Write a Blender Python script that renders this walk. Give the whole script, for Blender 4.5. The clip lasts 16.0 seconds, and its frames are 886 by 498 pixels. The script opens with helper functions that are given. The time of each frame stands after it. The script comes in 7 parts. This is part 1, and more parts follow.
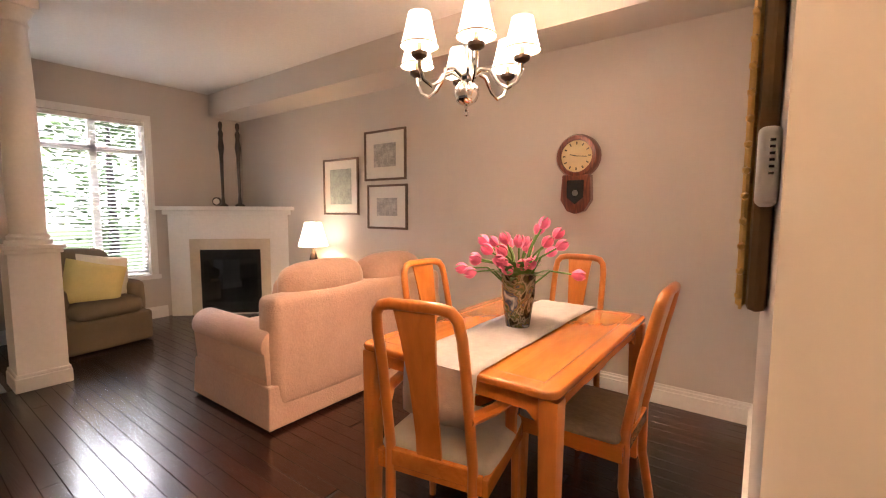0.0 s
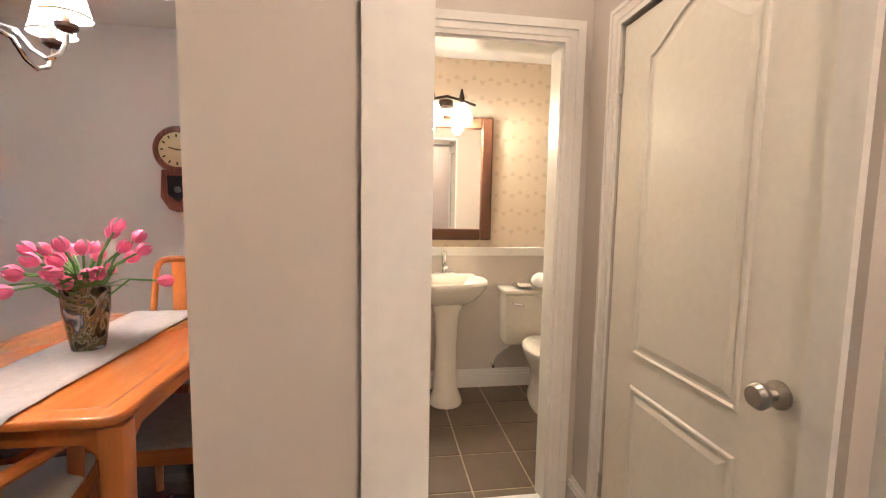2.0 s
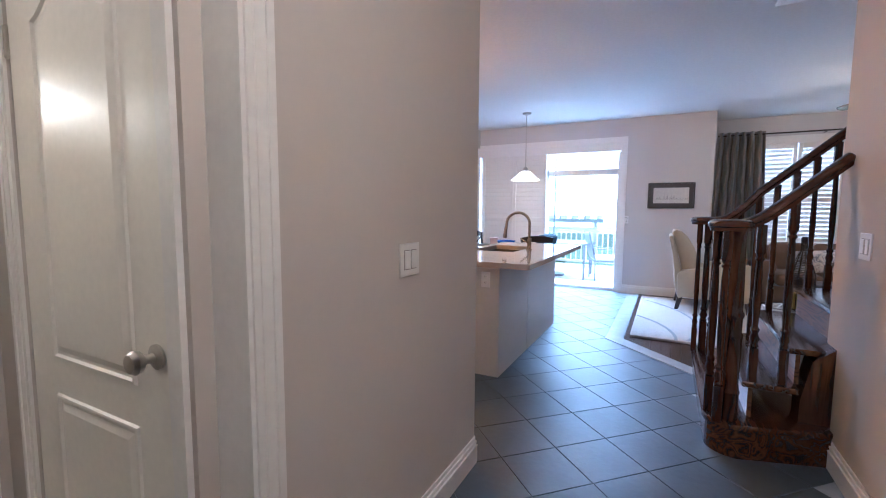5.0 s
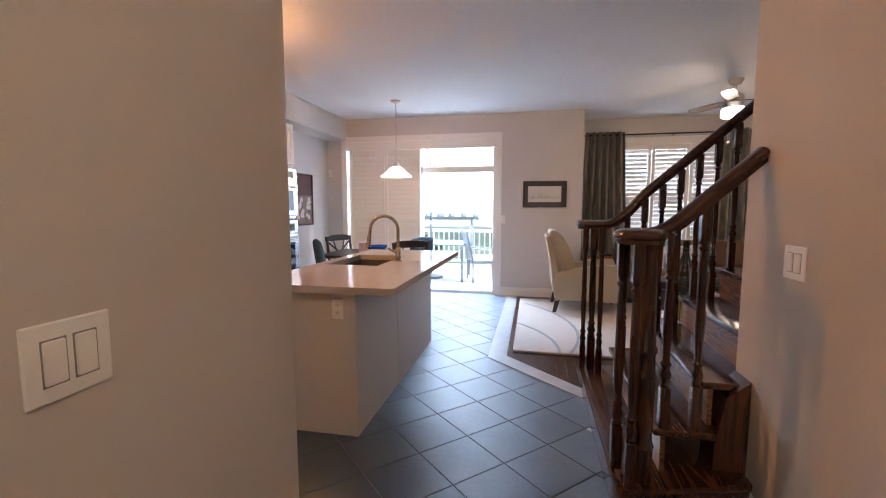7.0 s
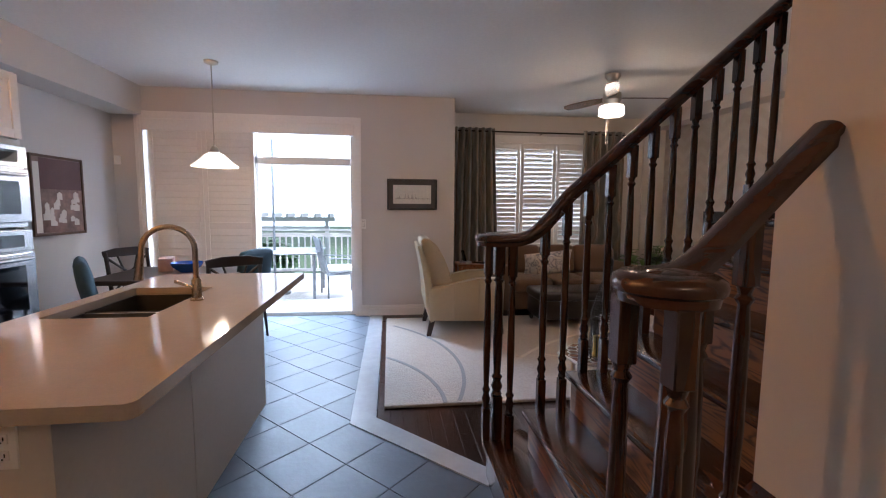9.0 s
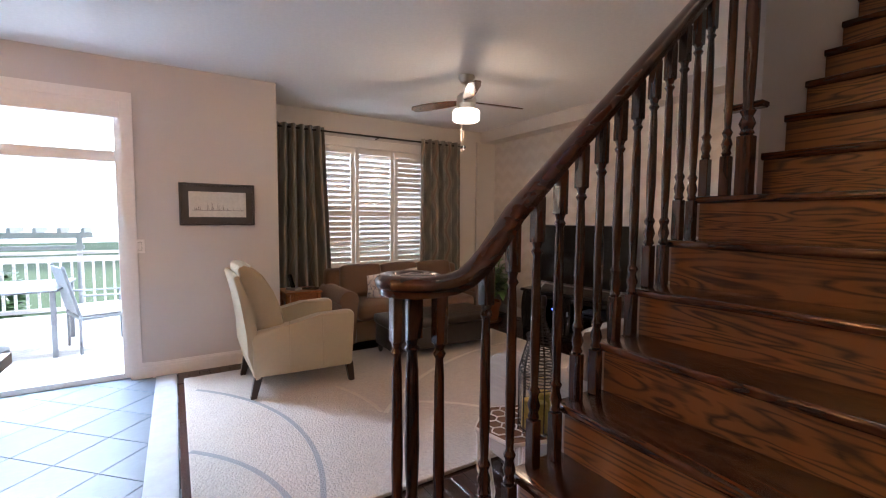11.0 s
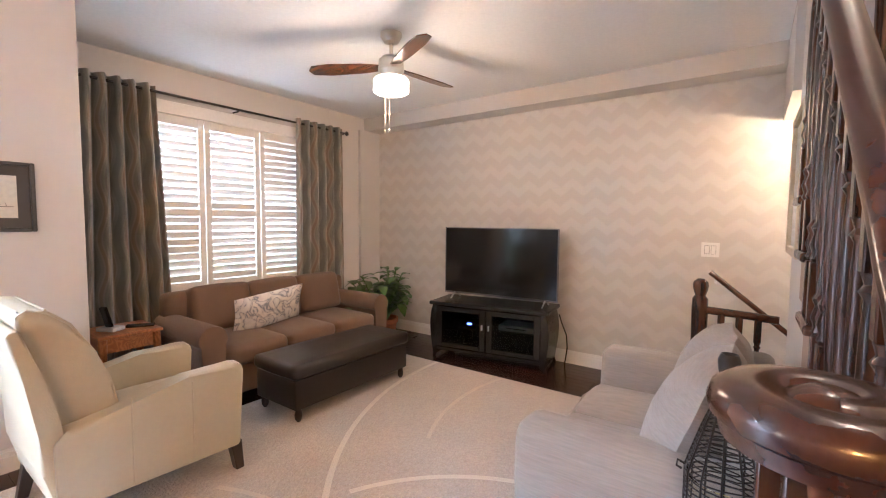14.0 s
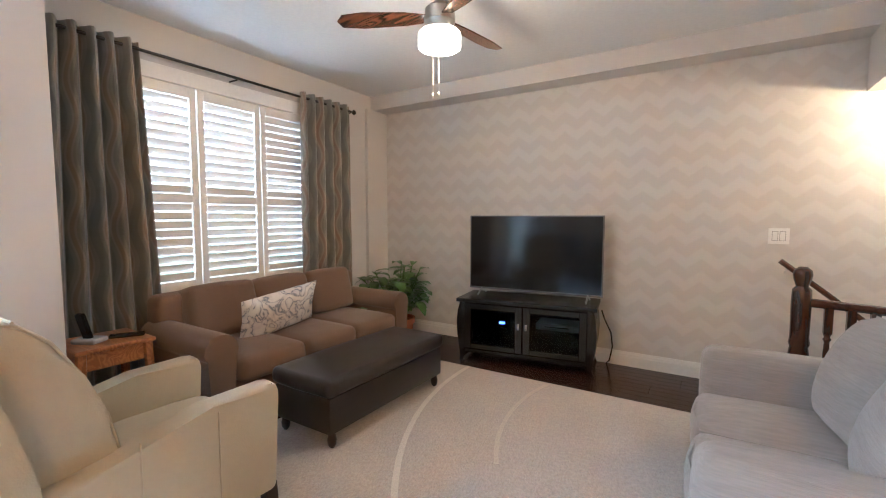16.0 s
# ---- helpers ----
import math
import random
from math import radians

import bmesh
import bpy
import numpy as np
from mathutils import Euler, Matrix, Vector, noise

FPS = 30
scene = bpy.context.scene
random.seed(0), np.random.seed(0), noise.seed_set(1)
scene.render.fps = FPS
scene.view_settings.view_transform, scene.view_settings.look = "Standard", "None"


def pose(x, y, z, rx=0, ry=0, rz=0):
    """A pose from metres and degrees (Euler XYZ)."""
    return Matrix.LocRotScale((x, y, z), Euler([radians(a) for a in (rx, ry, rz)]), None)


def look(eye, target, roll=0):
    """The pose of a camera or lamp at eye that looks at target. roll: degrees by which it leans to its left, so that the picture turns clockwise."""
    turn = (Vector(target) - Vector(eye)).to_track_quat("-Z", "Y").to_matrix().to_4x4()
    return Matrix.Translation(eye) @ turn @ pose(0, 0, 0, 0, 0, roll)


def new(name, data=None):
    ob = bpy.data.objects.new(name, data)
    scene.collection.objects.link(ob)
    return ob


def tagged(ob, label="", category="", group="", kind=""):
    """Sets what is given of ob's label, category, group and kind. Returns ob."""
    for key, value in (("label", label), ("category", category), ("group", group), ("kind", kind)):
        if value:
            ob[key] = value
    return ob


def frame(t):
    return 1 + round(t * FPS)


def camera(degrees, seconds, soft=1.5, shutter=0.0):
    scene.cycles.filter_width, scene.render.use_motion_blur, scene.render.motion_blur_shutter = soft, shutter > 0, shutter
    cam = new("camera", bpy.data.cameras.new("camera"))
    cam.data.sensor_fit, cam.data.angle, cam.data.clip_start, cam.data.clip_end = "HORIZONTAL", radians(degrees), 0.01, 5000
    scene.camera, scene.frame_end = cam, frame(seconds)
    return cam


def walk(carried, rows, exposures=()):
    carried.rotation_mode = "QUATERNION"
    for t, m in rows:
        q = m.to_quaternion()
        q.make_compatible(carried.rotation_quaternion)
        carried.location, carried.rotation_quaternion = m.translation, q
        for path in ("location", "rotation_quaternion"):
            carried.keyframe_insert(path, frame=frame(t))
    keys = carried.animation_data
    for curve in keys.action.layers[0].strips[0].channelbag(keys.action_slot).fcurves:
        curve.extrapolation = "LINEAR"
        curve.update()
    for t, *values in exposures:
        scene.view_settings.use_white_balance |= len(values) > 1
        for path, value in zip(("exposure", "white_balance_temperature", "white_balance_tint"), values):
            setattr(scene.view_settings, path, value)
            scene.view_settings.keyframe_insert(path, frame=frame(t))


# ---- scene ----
cam = camera(91.7, 16.0, soft=1.1)
PATH = [
    (0, (0.248, 0.384, 1.287), (-0.927, 1.964, 1.108), 0.2),
    (0.5, (0.302, 0.376, 1.302), (-0.519, 2.166, 1.123), 0.2),
    (1, (0.392, 0.359, 1.318), (-0.051, 2.29, 1.132), -0.1),
    (1.5, (0.455, 0.346, 1.314), (0.395, 2.336, 1.132), -0.2),
    (2, (0.478, 0.351, 1.317), (0.766, 2.321, 1.13), 1.0),
    (2.5, (0.483, 0.331, 1.313), (1.068, 2.232, 1.134), 1.2),
    (3, (0.504, 0.296, 1.311), (1.413, 2.063, 1.13), 1.0),
    (3.5, (0.539, 0.245, 1.301), (1.754, 1.822, 1.12), 0.8),
    (4, (0.579, 0.191, 1.294), (2.037, 1.548, 1.114), 0.8),
    (4.5, (0.634, 0.121, 1.292), (2.283, 1.24, 1.111), 0.7),
    (5, (0.748, 0.044, 1.289), (2.516, 0.962, 1.109), 0.4),
    (5.2, (0.808, 0.005, 1.29), (2.605, 0.864, 1.111), -0.0),
    (7.5, (1.825, 0.225, 1.350), (3.795, 0.502, 1.149), 0.3),
    (8, (2.106, 0.250, 1.356), (4.091, 0.388, 1.149), 0.3),
    (8.5, (2.380, 0.266, 1.358), (4.370, 0.235, 1.163), 0.2),
    (9, (2.647, 0.290, 1.372), (4.622, 0.044, 1.180), 0.5),
    (9.5, (2.891, 0.310, 1.374), (4.833, -0.140, 1.208), 0.4),
    (10, (3.119, 0.373, 1.402), (4.981, -0.344, 1.252), 0.7),
    (10.2, (3.203, 0.376, 1.405), (5.036, -0.411, 1.256), 0.6),
    (12.3, (4.152, 0.318, 1.418), (5.543, -1.112, 1.296), 0.5),
    (12.5, (4.234, 0.312, 1.418), (5.586, -1.157, 1.294), 0.5),
    (13, (4.396, 0.300, 1.418), (5.681, -1.228, 1.293), 0.6),
    (13.5, (4.567, 0.309, 1.423), (5.784, -1.272, 1.295), 0.4),
    (14, (4.756, 0.340, 1.418), (5.919, -1.282, 1.289), 0.5),
    (14.5, (4.943, 0.352, 1.408), (6.061, -1.301, 1.275), 0.4),
    (15, (5.107, 0.311, 1.384), (6.204, -1.356, 1.245), 0.4),
    (15.5, (5.277, 0.264, 1.358), (6.356, -1.414, 1.216), 0.2),
    (16, (5.455, 0.235, 1.335), (6.514, -1.456, 1.189), 0.1),
]
EXPOSURES = [(0.0, 1.8, 6700, 20), (1.5, 1.65, 5600, 14), (2.5, 1.55, 4600, 8), (4.0, 1.4, 4130, 7), (5.2, 1.0, 4150, 9), (7.5, 0.70, 5350, 12), (8.6, 0.40, 5200, 12), (10.0, -0.08, 5250, 12), (12.3, 2.05, 5500, 14), (14.0, 1.85, 5150, 11), (16.0, 1.65, 4720, 2)]
walk(cam, [(t, look(eye, target, roll)) for t, eye, target, roll in PATH], EXPOSURES)

# ---------- world and lights ----------
world = bpy.data.worlds.new("world")
scene.world = world
world.use_nodes = True
wn = world.node_tree
sky = wn.nodes.new("ShaderNodeTexSky")
sky.sky_type, sky.sun_disc = "NISHITA", False
sky.sun_elevation, sky.sun_rotation = radians(48), radians(120)
wn.links.new(sky.outputs[0], wn.nodes["Background"].inputs[0])
wn.nodes["Background"].inputs[1].default_value = 0.15


def lamp(name, kind, m, energy, color, **more):
    data = bpy.data.lights.new(name, kind)
    data.energy, data.color = energy, color
    if kind == "AREA":
        data.shape, data.size, data.size_y = "RECTANGLE", more["w"], more["h"]
    elif kind == "SUN":
        data.angle = more["angle"]
    else:
        data.shadow_soft_size = more.get("r", 0.03)
    ob = new(name, data)
    ob.matrix_world = m
    return ob


SUN_DIR = Vector((-0.5, 0.3, -0.85))
lamp("sun_light", "SUN", look((20, -10, 20), Vector((20, -10, 20)) + SUN_DIR), 5.0, (1, 0.95, 0.88), angle=radians(3))
DAY = (0.82, 0.91, 1.0)
# skylight entering from above each opening
lamp("patio_daylight", "AREA", look((9.5, 1.6, 3.3), (6.0, 1.5, 0.3)), 620, DAY, w=3.0, h=1.5)
lamp("living_window_daylight", "AREA", look((10.4, -2.05, 3.1), (7.2, -2.05, 1.0)), 190, DAY, w=2.2, h=1.6)
lamp("front_window_daylight", "AREA", look((-6.9, 1.86, 3.1), (-3.6, 1.9, 0.7)), 190, DAY, w=1.6, h=1.4)
WARM = (1.0, 0.70, 0.42)

# ---------- small helpers ----------


def part(name, bm, mat, parent=None, label="", smooth=False):
    """Links a bmesh as one mesh object."""
    me = bpy.data.meshes.new(name)
    bmesh.ops.recalc_face_normals(bm, faces=bm.faces)
    bm.to_mesh(me)
    bm.free()
    if mat:
        me.materials.append(mat)
    if smooth:
        for p in me.polygons:
            p.use_smooth = True
        me.set_sharp_from_angle(angle=radians(40))
    ob = new(name, me)
    if parent:
        ob.parent = parent
    if label:
        tagged(ob, label)
    return ob


def thing(name, x, y, z, rz=0.0, label="", category="", group="", kind=""):
    ob = new(name)
    ob.matrix_basis = pose(x, y, z, 0, 0, rz)
    ob.empty_display_size = 0.1
    return tagged(ob, label, category, group, kind)


def struct(ob, label="", category=""):
    return tagged(ob, label, category, "", "structure")


def add_box(bm, x0, y0, z0, x1, y1, z1, bev=0.0, seg=2, rot=None):
    g = bmesh.ops.create_cube(bm, size=1.0)
    vs = g["verts"]
    m = Matrix.Translation(((x0 + x1) / 2, (y0 + y1) / 2, (z0 + z1) / 2))
    if rot:
        m = m @ rot
    m = m @ Matrix.Diagonal((abs(x1 - x0), abs(y1 - y0), abs(z1 - z0), 1))
    bmesh.ops.transform(bm, matrix=m, verts=vs)
    if bev > 0:
        es = {e for v in vs for e in v.link_edges}
        bmesh.ops.bevel(bm, geom=list(es), offset=bev, segments=seg, profile=0.5, affect="EDGES")
    return bm


def box(x0, y0, z0, x1, y1, z1, bev=0.0, seg=2):
    return add_box(bmesh.new(), x0, y0, z0, x1, y1, z1, bev, seg)


def soft(x0, y0, z0, x1, y1, z1, r=0.05, puff=0.02, cuts=5, seed=0):
    """A cushion: a rounded box whose faces bulge a little and crumple."""
    bm = box(x0, y0, z0, x1, y1, z1, min(r, abs(z1 - z0) * 0.45, abs(x1 - x0) * 0.45, abs(y1 - y0) * 0.45), 3)
    big = [e for e in bm.edges if e.calc_length() > 0.12]
    bmesh.ops.subdivide_edges(bm, edges=big, cuts=cuts, use_grid_fill=True)
    c = Vector(((x0 + x1) / 2, (y0 + y1) / 2, (z0 + z1) / 2))
    h = Vector((abs(x1 - x0) / 2, abs(y1 - y0) / 2, abs(z1 - z0) / 2))
    for v in bm.verts:
        d = Vector([(v.co[i] - c[i]) / h[i] for i in range(3)])
        for i in range(3):
            j, k = (i + 1) % 3, (i + 2) % 3
            f = max(0, 1 - d[j] ** 2) * max(0, 1 - d[k] ** 2)
            v.co[i] += puff * f * d[i]
        v.co += 0.004 * noise.noise_vector(v.co * 7 + Vector((seed, 0, 0)))
    return bm


def lathe(profile, seg=20, bm=None, at=(0, 0, 0), caps=True):
    """Turns (radius, height) pairs about z."""
    bm = bm or bmesh.new()
    rings = []
    for r, z in profile:
        rings.append([bm.verts.new((at[0] + r * math.cos(a), at[1] + r * math.sin(a), at[2] + z))
                      for a in (2 * math.pi * i / seg for i in range(seg))])
    for a, b in zip(rings, rings[1:]):
        for i in range(seg):
            bm.faces.new((a[i], a[(i + 1) % seg], b[(i + 1) % seg], b[i]))
    if caps:
        bm.faces.new(rings[0])
        bm.faces.new(rings[-1])
    return bm


def tube(points, r, seg=10, bm=None, flat=1.0, taper=None):
    """A round bar along points; flat squeezes it across its side axis."""
    bm = bm or bmesh.new()
    pts = [Vector(p) for p in points]
    rings = []
    side = None
    for i, p in enumerate(pts):
        t = (pts[min(i + 1, len(pts) - 1)] - pts[max(i - 1, 0)]).normalized()
        if side is None:
            side = t.orthogonal().normalized() if abs(t.z) > 0.95 else t.cross(Vector((0, 0, 1))).normalized()
        side = (side - t * side.dot(t)).normalized()
        up = side.cross(t)
        k = r * (taper[i] if taper else 1)
        rings.append([bm.verts.new(p + side * k * flat * math.cos(a) + up * k * math.sin(a)) for a in (2 * math.pi * j / seg for j in range(seg))])
    for a, b in zip(rings, rings[1:]):
        for i in range(seg):
            bm.faces.new((a[i], a[(i + 1) % seg], b[(i + 1) % seg], b[i]))
    bm.faces.new(rings[0])
    bm.faces.new(rings[-1])
    return bm


def prism(poly, lo, hi, axis="z", bm=None, bev=0.0):
    """Extrudes a polygon of pairs along an axis; pairs are the two other axes in order."""
    bm = bm or bmesh.new()

    def co(p, h):
        return {"z": (p[0], p[1], h), "y": (p[0], h, p[1]), "x": (h, p[0], p[1])}[axis]
    a = [bm.verts.new(co(p, lo)) for p in poly]
    b = [bm.verts.new(co(p, hi)) for p in poly]
    n = len(poly)
    fs = [bm.faces.new(a), bm.faces.new(b)]
    for i in range(n):
        fs.append(bm.faces.new((a[i], a[(i + 1) % n], b[(i + 1) % n], b[i])))
    if bev:
        bmesh.ops.bevel(bm, geom=list({e for f in fs for e in f.edges}), offset=bev, segments=2, profile=0.5, affect="EDGES")
    return bm


# ---------- materials ----------


def material(name, color, rough=0.6, metal=0.0, var=0.12, scale=6.0, bump=0.05, bscale=60.0, spec=0.5, stretch=(1, 1, 1), var2=0.06, scale2=40.0, rand=0.0, coat=0.0, sheen=0.0):
    m = bpy.data.materials.new(name)
    m.use_nodes = True
    nt = m.node_tree
    b = nt.nodes["Principled BSDF"]
    tc = nt.nodes.new("ShaderNodeTexCoord")
    mp = nt.nodes.new("ShaderNodeMapping")
    mp.inputs["Scale"].default_value = stretch
    nt.links.new(tc.outputs["Object"], mp.inputs[0])
    n1 = nt.nodes.new("ShaderNodeTexNoise")
    n1.inputs["Scale"].default_value, n1.inputs["Detail"].default_value = scale, 4
    n2 = nt.nodes.new("ShaderNodeTexNoise")
    n2.inputs["Scale"].default_value, n2.inputs["Detail"].default_value = scale2, 3
    for n in (n1, n2):
        nt.links.new(mp.outputs[0], n.inputs["Vector"])
    a = nt.nodes.new("ShaderNodeMath")
    a.operation = "MULTIPLY_ADD"
    a.inputs[1].default_value, a.inputs[2].default_value = 2 * var, 1 - var
    nt.links.new(n1.outputs["Fac"], a.inputs[0])
    c = nt.nodes.new("ShaderNodeMath")
    c.operation = "MULTIPLY_ADD"
    c.inputs[1].default_value, c.inputs[2].default_value = 2 * var2, 1 - var2
    nt.links.new(n2.outputs["Fac"], c.inputs[0])
    d = nt.nodes.new("ShaderNodeMath")
    d.operation = "MULTIPLY"
    nt.links.new(a.outputs[0], d.inputs[0])
    nt.links.new(c.outputs[0], d.inputs[1])
    last = d
    if rand:
        oi = nt.nodes.new("ShaderNodeObjectInfo")
        e = nt.nodes.new("ShaderNodeMath")
        e.operation = "MULTIPLY_ADD"
        e.inputs[1].default_value, e.inputs[2].default_value = 2 * rand, 1 - rand
        nt.links.new(oi.outputs["Random"], e.inputs[0])
        f = nt.nodes.new("ShaderNodeMath")
        f.operation = "MULTIPLY"
        nt.links.new(d.outputs[0], f.inputs[0])
        nt.links.new(e.outputs[0], f.inputs[1])
        last = f
    mix = nt.nodes.new("ShaderNodeVectorMath")
    mix.operation = "SCALE"
    mix.inputs[0].default_value = color
    nt.links.new(last.outputs[0], mix.inputs["Scale"])
    nt.links.new(mix.outputs[0], b.inputs["Base Color"])
    b.inputs["Roughness"].default_value, b.inputs["Metallic"].default_value = rough, metal
    b.inputs["Specular IOR Level"].default_value = spec
    if coat:
        b.inputs["Coat Weight"].default_value, b.inputs["Coat Roughness"].default_value = coat, 0.12
    if sheen:
        b.inputs["Sheen Weight"].default_value = sheen
    if bump:
        bn = nt.nodes.new("ShaderNodeTexNoise")
        bn.inputs["Scale"].default_value, bn.inputs["Detail"].default_value = bscale, 4
        nt.links.new(mp.outputs[0], bn.inputs["Vector"])
        bp = nt.nodes.new("ShaderNodeBump")
        bp.inputs["Strength"].default_value, bp.inputs["Distance"].default_value = bump, 0.01
        nt.links.new(bn.outputs["Fac"], bp.inputs["Height"])
        nt.links.new(bp.outputs[0], b.inputs["Normal"])
    return m


def grain(name, dark, light, axis=0, rough=0.3, size=9.0, bands=2.5, rand=0.0, coat=0.0, contrast=(0.35, 0.7), swirl=3.0):
    """Wood: stretched, wavy rings and fine pores along one axis of the object."""
    m = bpy.data.materials.new(name)
    m.use_nodes = True
    nt = m.node_tree
    b = nt.nodes["Principled BSDF"]
    tc = nt.nodes.new("ShaderNodeTexCoord")
    oi = nt.nodes.new("ShaderNodeObjectInfo")
    off = nt.nodes.new("ShaderNodeVectorMath")
    off.operation = "SCALE"
    off.inputs[0].default_value = (7, 13, 5)
    nt.links.new(oi.outputs["Random"], off.inputs["Scale"])
    add = nt.nodes.new("ShaderNodeVectorMath")
    nt.links.new(tc.outputs["Object"], add.inputs[0])
    nt.links.new(off.outputs[0], add.inputs[1])
    mp = nt.nodes.new("ShaderNodeMapping")
    s = [size, size, size]
    s[axis] = size * 0.12
    mp.inputs["Scale"].default_value = s
    nt.links.new(add.outputs[0], mp.inputs[0])
    w = nt.nodes.new("ShaderNodeTexNoise")
    w.inputs["Scale"].default_value, w.inputs["Detail"].default_value, w.inputs["Distortion"].default_value = 1.0, 2, swirl * 0.3
    nt.links.new(mp.outputs[0], w.inputs["Vector"])
    rings = nt.nodes.new("ShaderNodeMath")
    rings.operation = "MULTIPLY"
    rings.inputs[1].default_value = bands * 4
    nt.links.new(w.outputs["Fac"], rings.inputs[0])
    pp = nt.nodes.new("ShaderNodeMath")
    pp.operation = "PINGPONG"
    pp.inputs[1].default_value = 0.5
    nt.links.new(rings.outputs[0], pp.inputs[0])
    pn = nt.nodes.new("ShaderNodeTexNoise")
    pn.inputs["Scale"].default_value, pn.inputs["Detail"].default_value = 14.0, 3
    nt.links.new(mp.outputs[0], pn.inputs["Vector"])
    ad = nt.nodes.new("ShaderNodeMath")
    ad.operation = "MULTIPLY_ADD"
    ad.inputs[1].default_value = 0.5
    nt.links.new(pn.outputs["Fac"], ad.inputs[0])
    nt.links.new(pp.outputs[0], ad.inputs[2])
    ramp = nt.nodes.new("ShaderNodeValToRGB")
    ramp.color_ramp.elements[0].position, ramp.color_ramp.elements[1].position = contrast
    ramp.color_ramp.elements[0].color, ramp.color_ramp.elements[1].color = (*dark, 1), (*light, 1)
    nt.links.new(ad.outputs[0], ramp.inputs[0])
    out = ramp.outputs[0]
    if rand:
        e = nt.nodes.new("ShaderNodeMath")
        e.operation = "MULTIPLY_ADD"
        e.inputs[1].default_value, e.inputs[2].default_value = 2 * rand, 1 - rand
        nt.links.new(oi.outputs["Random"], e.inputs[0])
        sc = nt.nodes.new("ShaderNodeVectorMath")
        sc.operation = "SCALE"
        nt.links.new(out, sc.inputs[0])
        nt.links.new(e.outputs[0], sc.inputs["Scale"])
        out = sc.outputs[0]
    nt.links.new(out, b.inputs["Base Color"])
    b.inputs["Roughness"].default_value = rough
    if coat:
        b.inputs["Coat Weight"].default_value, b.inputs["Coat Roughness"].default_value = coat, 0.15
    bp = nt.nodes.new("ShaderNodeBump")
    bp.inputs["Strength"].default_value, bp.inputs["Distance"].default_value = 0.06, 0.005
    nt.links.new(ad.outputs[0], bp.inputs["Height"])
    nt.links.new(bp.outputs[0], b.inputs["Normal"])
    return m


def glass(name, color=(1, 1, 1), rough=0.0, trans=1.0):
    m = bpy.data.materials.new(name)
    m.use_nodes = True
    b = m.node_tree.nodes["Principled BSDF"]
    b.inputs["Base Color"].default_value = (*color, 1)
    b.inputs["Transmission Weight"].default_value, b.inputs["Roughness"].default_value = trans, rough
    b.inputs["IOR"].default_value = 1.2
    return m


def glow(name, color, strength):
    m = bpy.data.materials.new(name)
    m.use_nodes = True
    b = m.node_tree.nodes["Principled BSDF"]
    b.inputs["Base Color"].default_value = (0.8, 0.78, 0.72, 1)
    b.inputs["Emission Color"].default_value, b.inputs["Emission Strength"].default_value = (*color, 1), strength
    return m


paint = material("wall_paint", (0.56, 0.51, 0.46), 0.75, var=0.03, scale=1.5, bump=0.03, bscale=220, var2=0.015)
paint_grey = material("wall_paint_grey", (0.60, 0.57, 0.54), 0.75, var=0.03, scale=1.5, bump=0.03, bscale=220, var2=0.015)
ceil_white = material("ceiling_paint", (0.80, 0.79, 0.77), 0.85, var=0.02, scale=1.2, bump=0.02, bscale=150)
trim_white = material("trim_paint", (0.80, 0.78, 0.74), 0.35, var=0.02, scale=3, bump=0.01, bscale=80)
door_white = material("door_paint", (0.82, 0.79, 0.71), 0.32, var=0.02, scale=3, bump=0.02, bscale=160)
wood_floor = grain("dark_floor_wood", (0.015, 0.005, 0.003), (0.045, 0.014, 0.008), 0, 0.22, 14, 1.5, rand=0.35)
slate = material("slate_tile", (0.075, 0.092, 0.115), 0.42, var=0.2, scale=5, bump=0.08, bscale=30, var2=0.12, scale2=25, rand=0.12)
grout = material("grout", (0.42, 0.43, 0.44), 0.9, var=0.1, scale=20)
bath_tile = material("brown_tile", (0.095, 0.068, 0.045), 0.42, var=0.22, scale=7, bump=0.08, bscale=30, rand=0.15)
bath_grout = material("brown_grout", (0.36, 0.30, 0.22), 0.9, var=0.1, scale=20)
oak = grain("honey_oak", (0.46, 0.145, 0.022), (0.55, 0.19, 0.034), 1, 0.2, 11, 0.9, coat=0.4, contrast=(0.2, 0.85))
oak_up = grain("honey_oak_upright", (0.45, 0.14, 0.022), (0.54, 0.18, 0.033), 2, 0.3, 11, 0.9, coat=0.3, contrast=(0.2, 0.85))
stair_dark = grain("stained_oak_tread", (0.034, 0.012, 0.005), (0.085, 0.032, 0.013), 0, 0.2, 9, 2.0, coat=0.3)
stair_riser = grain("stained_oak_riser", (0.032, 0.011, 0.004), (0.175, 0.076, 0.022), 0, 0.33, 6, 3.2, contrast=(0.25, 0.55), swirl=5)
rail_wood = grain("rail_wood", (0.038, 0.0128, 0.0068), (0.062, 0.0215, 0.0105), 1, 0.25, 8, 1.3, coat=0.3)
post_wood = grain("post_wood", (0.030, 0.0105, 0.0055), (0.064, 0.0235, 0.0115), 2, 0.27, 8, 1.3, coat=0.3)

# ---------- the large structure ----------
CEIL = 2.72
NY, NYB, NYK, WX, PX, LX, SY = 3.49, 3.385, 3.43, -5.46, 8.08, 8.86, -3.86
T = 0.14


def wall(name, boxes, mat, label, cat="wall"):
    bm = bmesh.new()
    for b in boxes:
        add_box(bm, *b)
    return struct(part(name, bm, mat), label, cat)


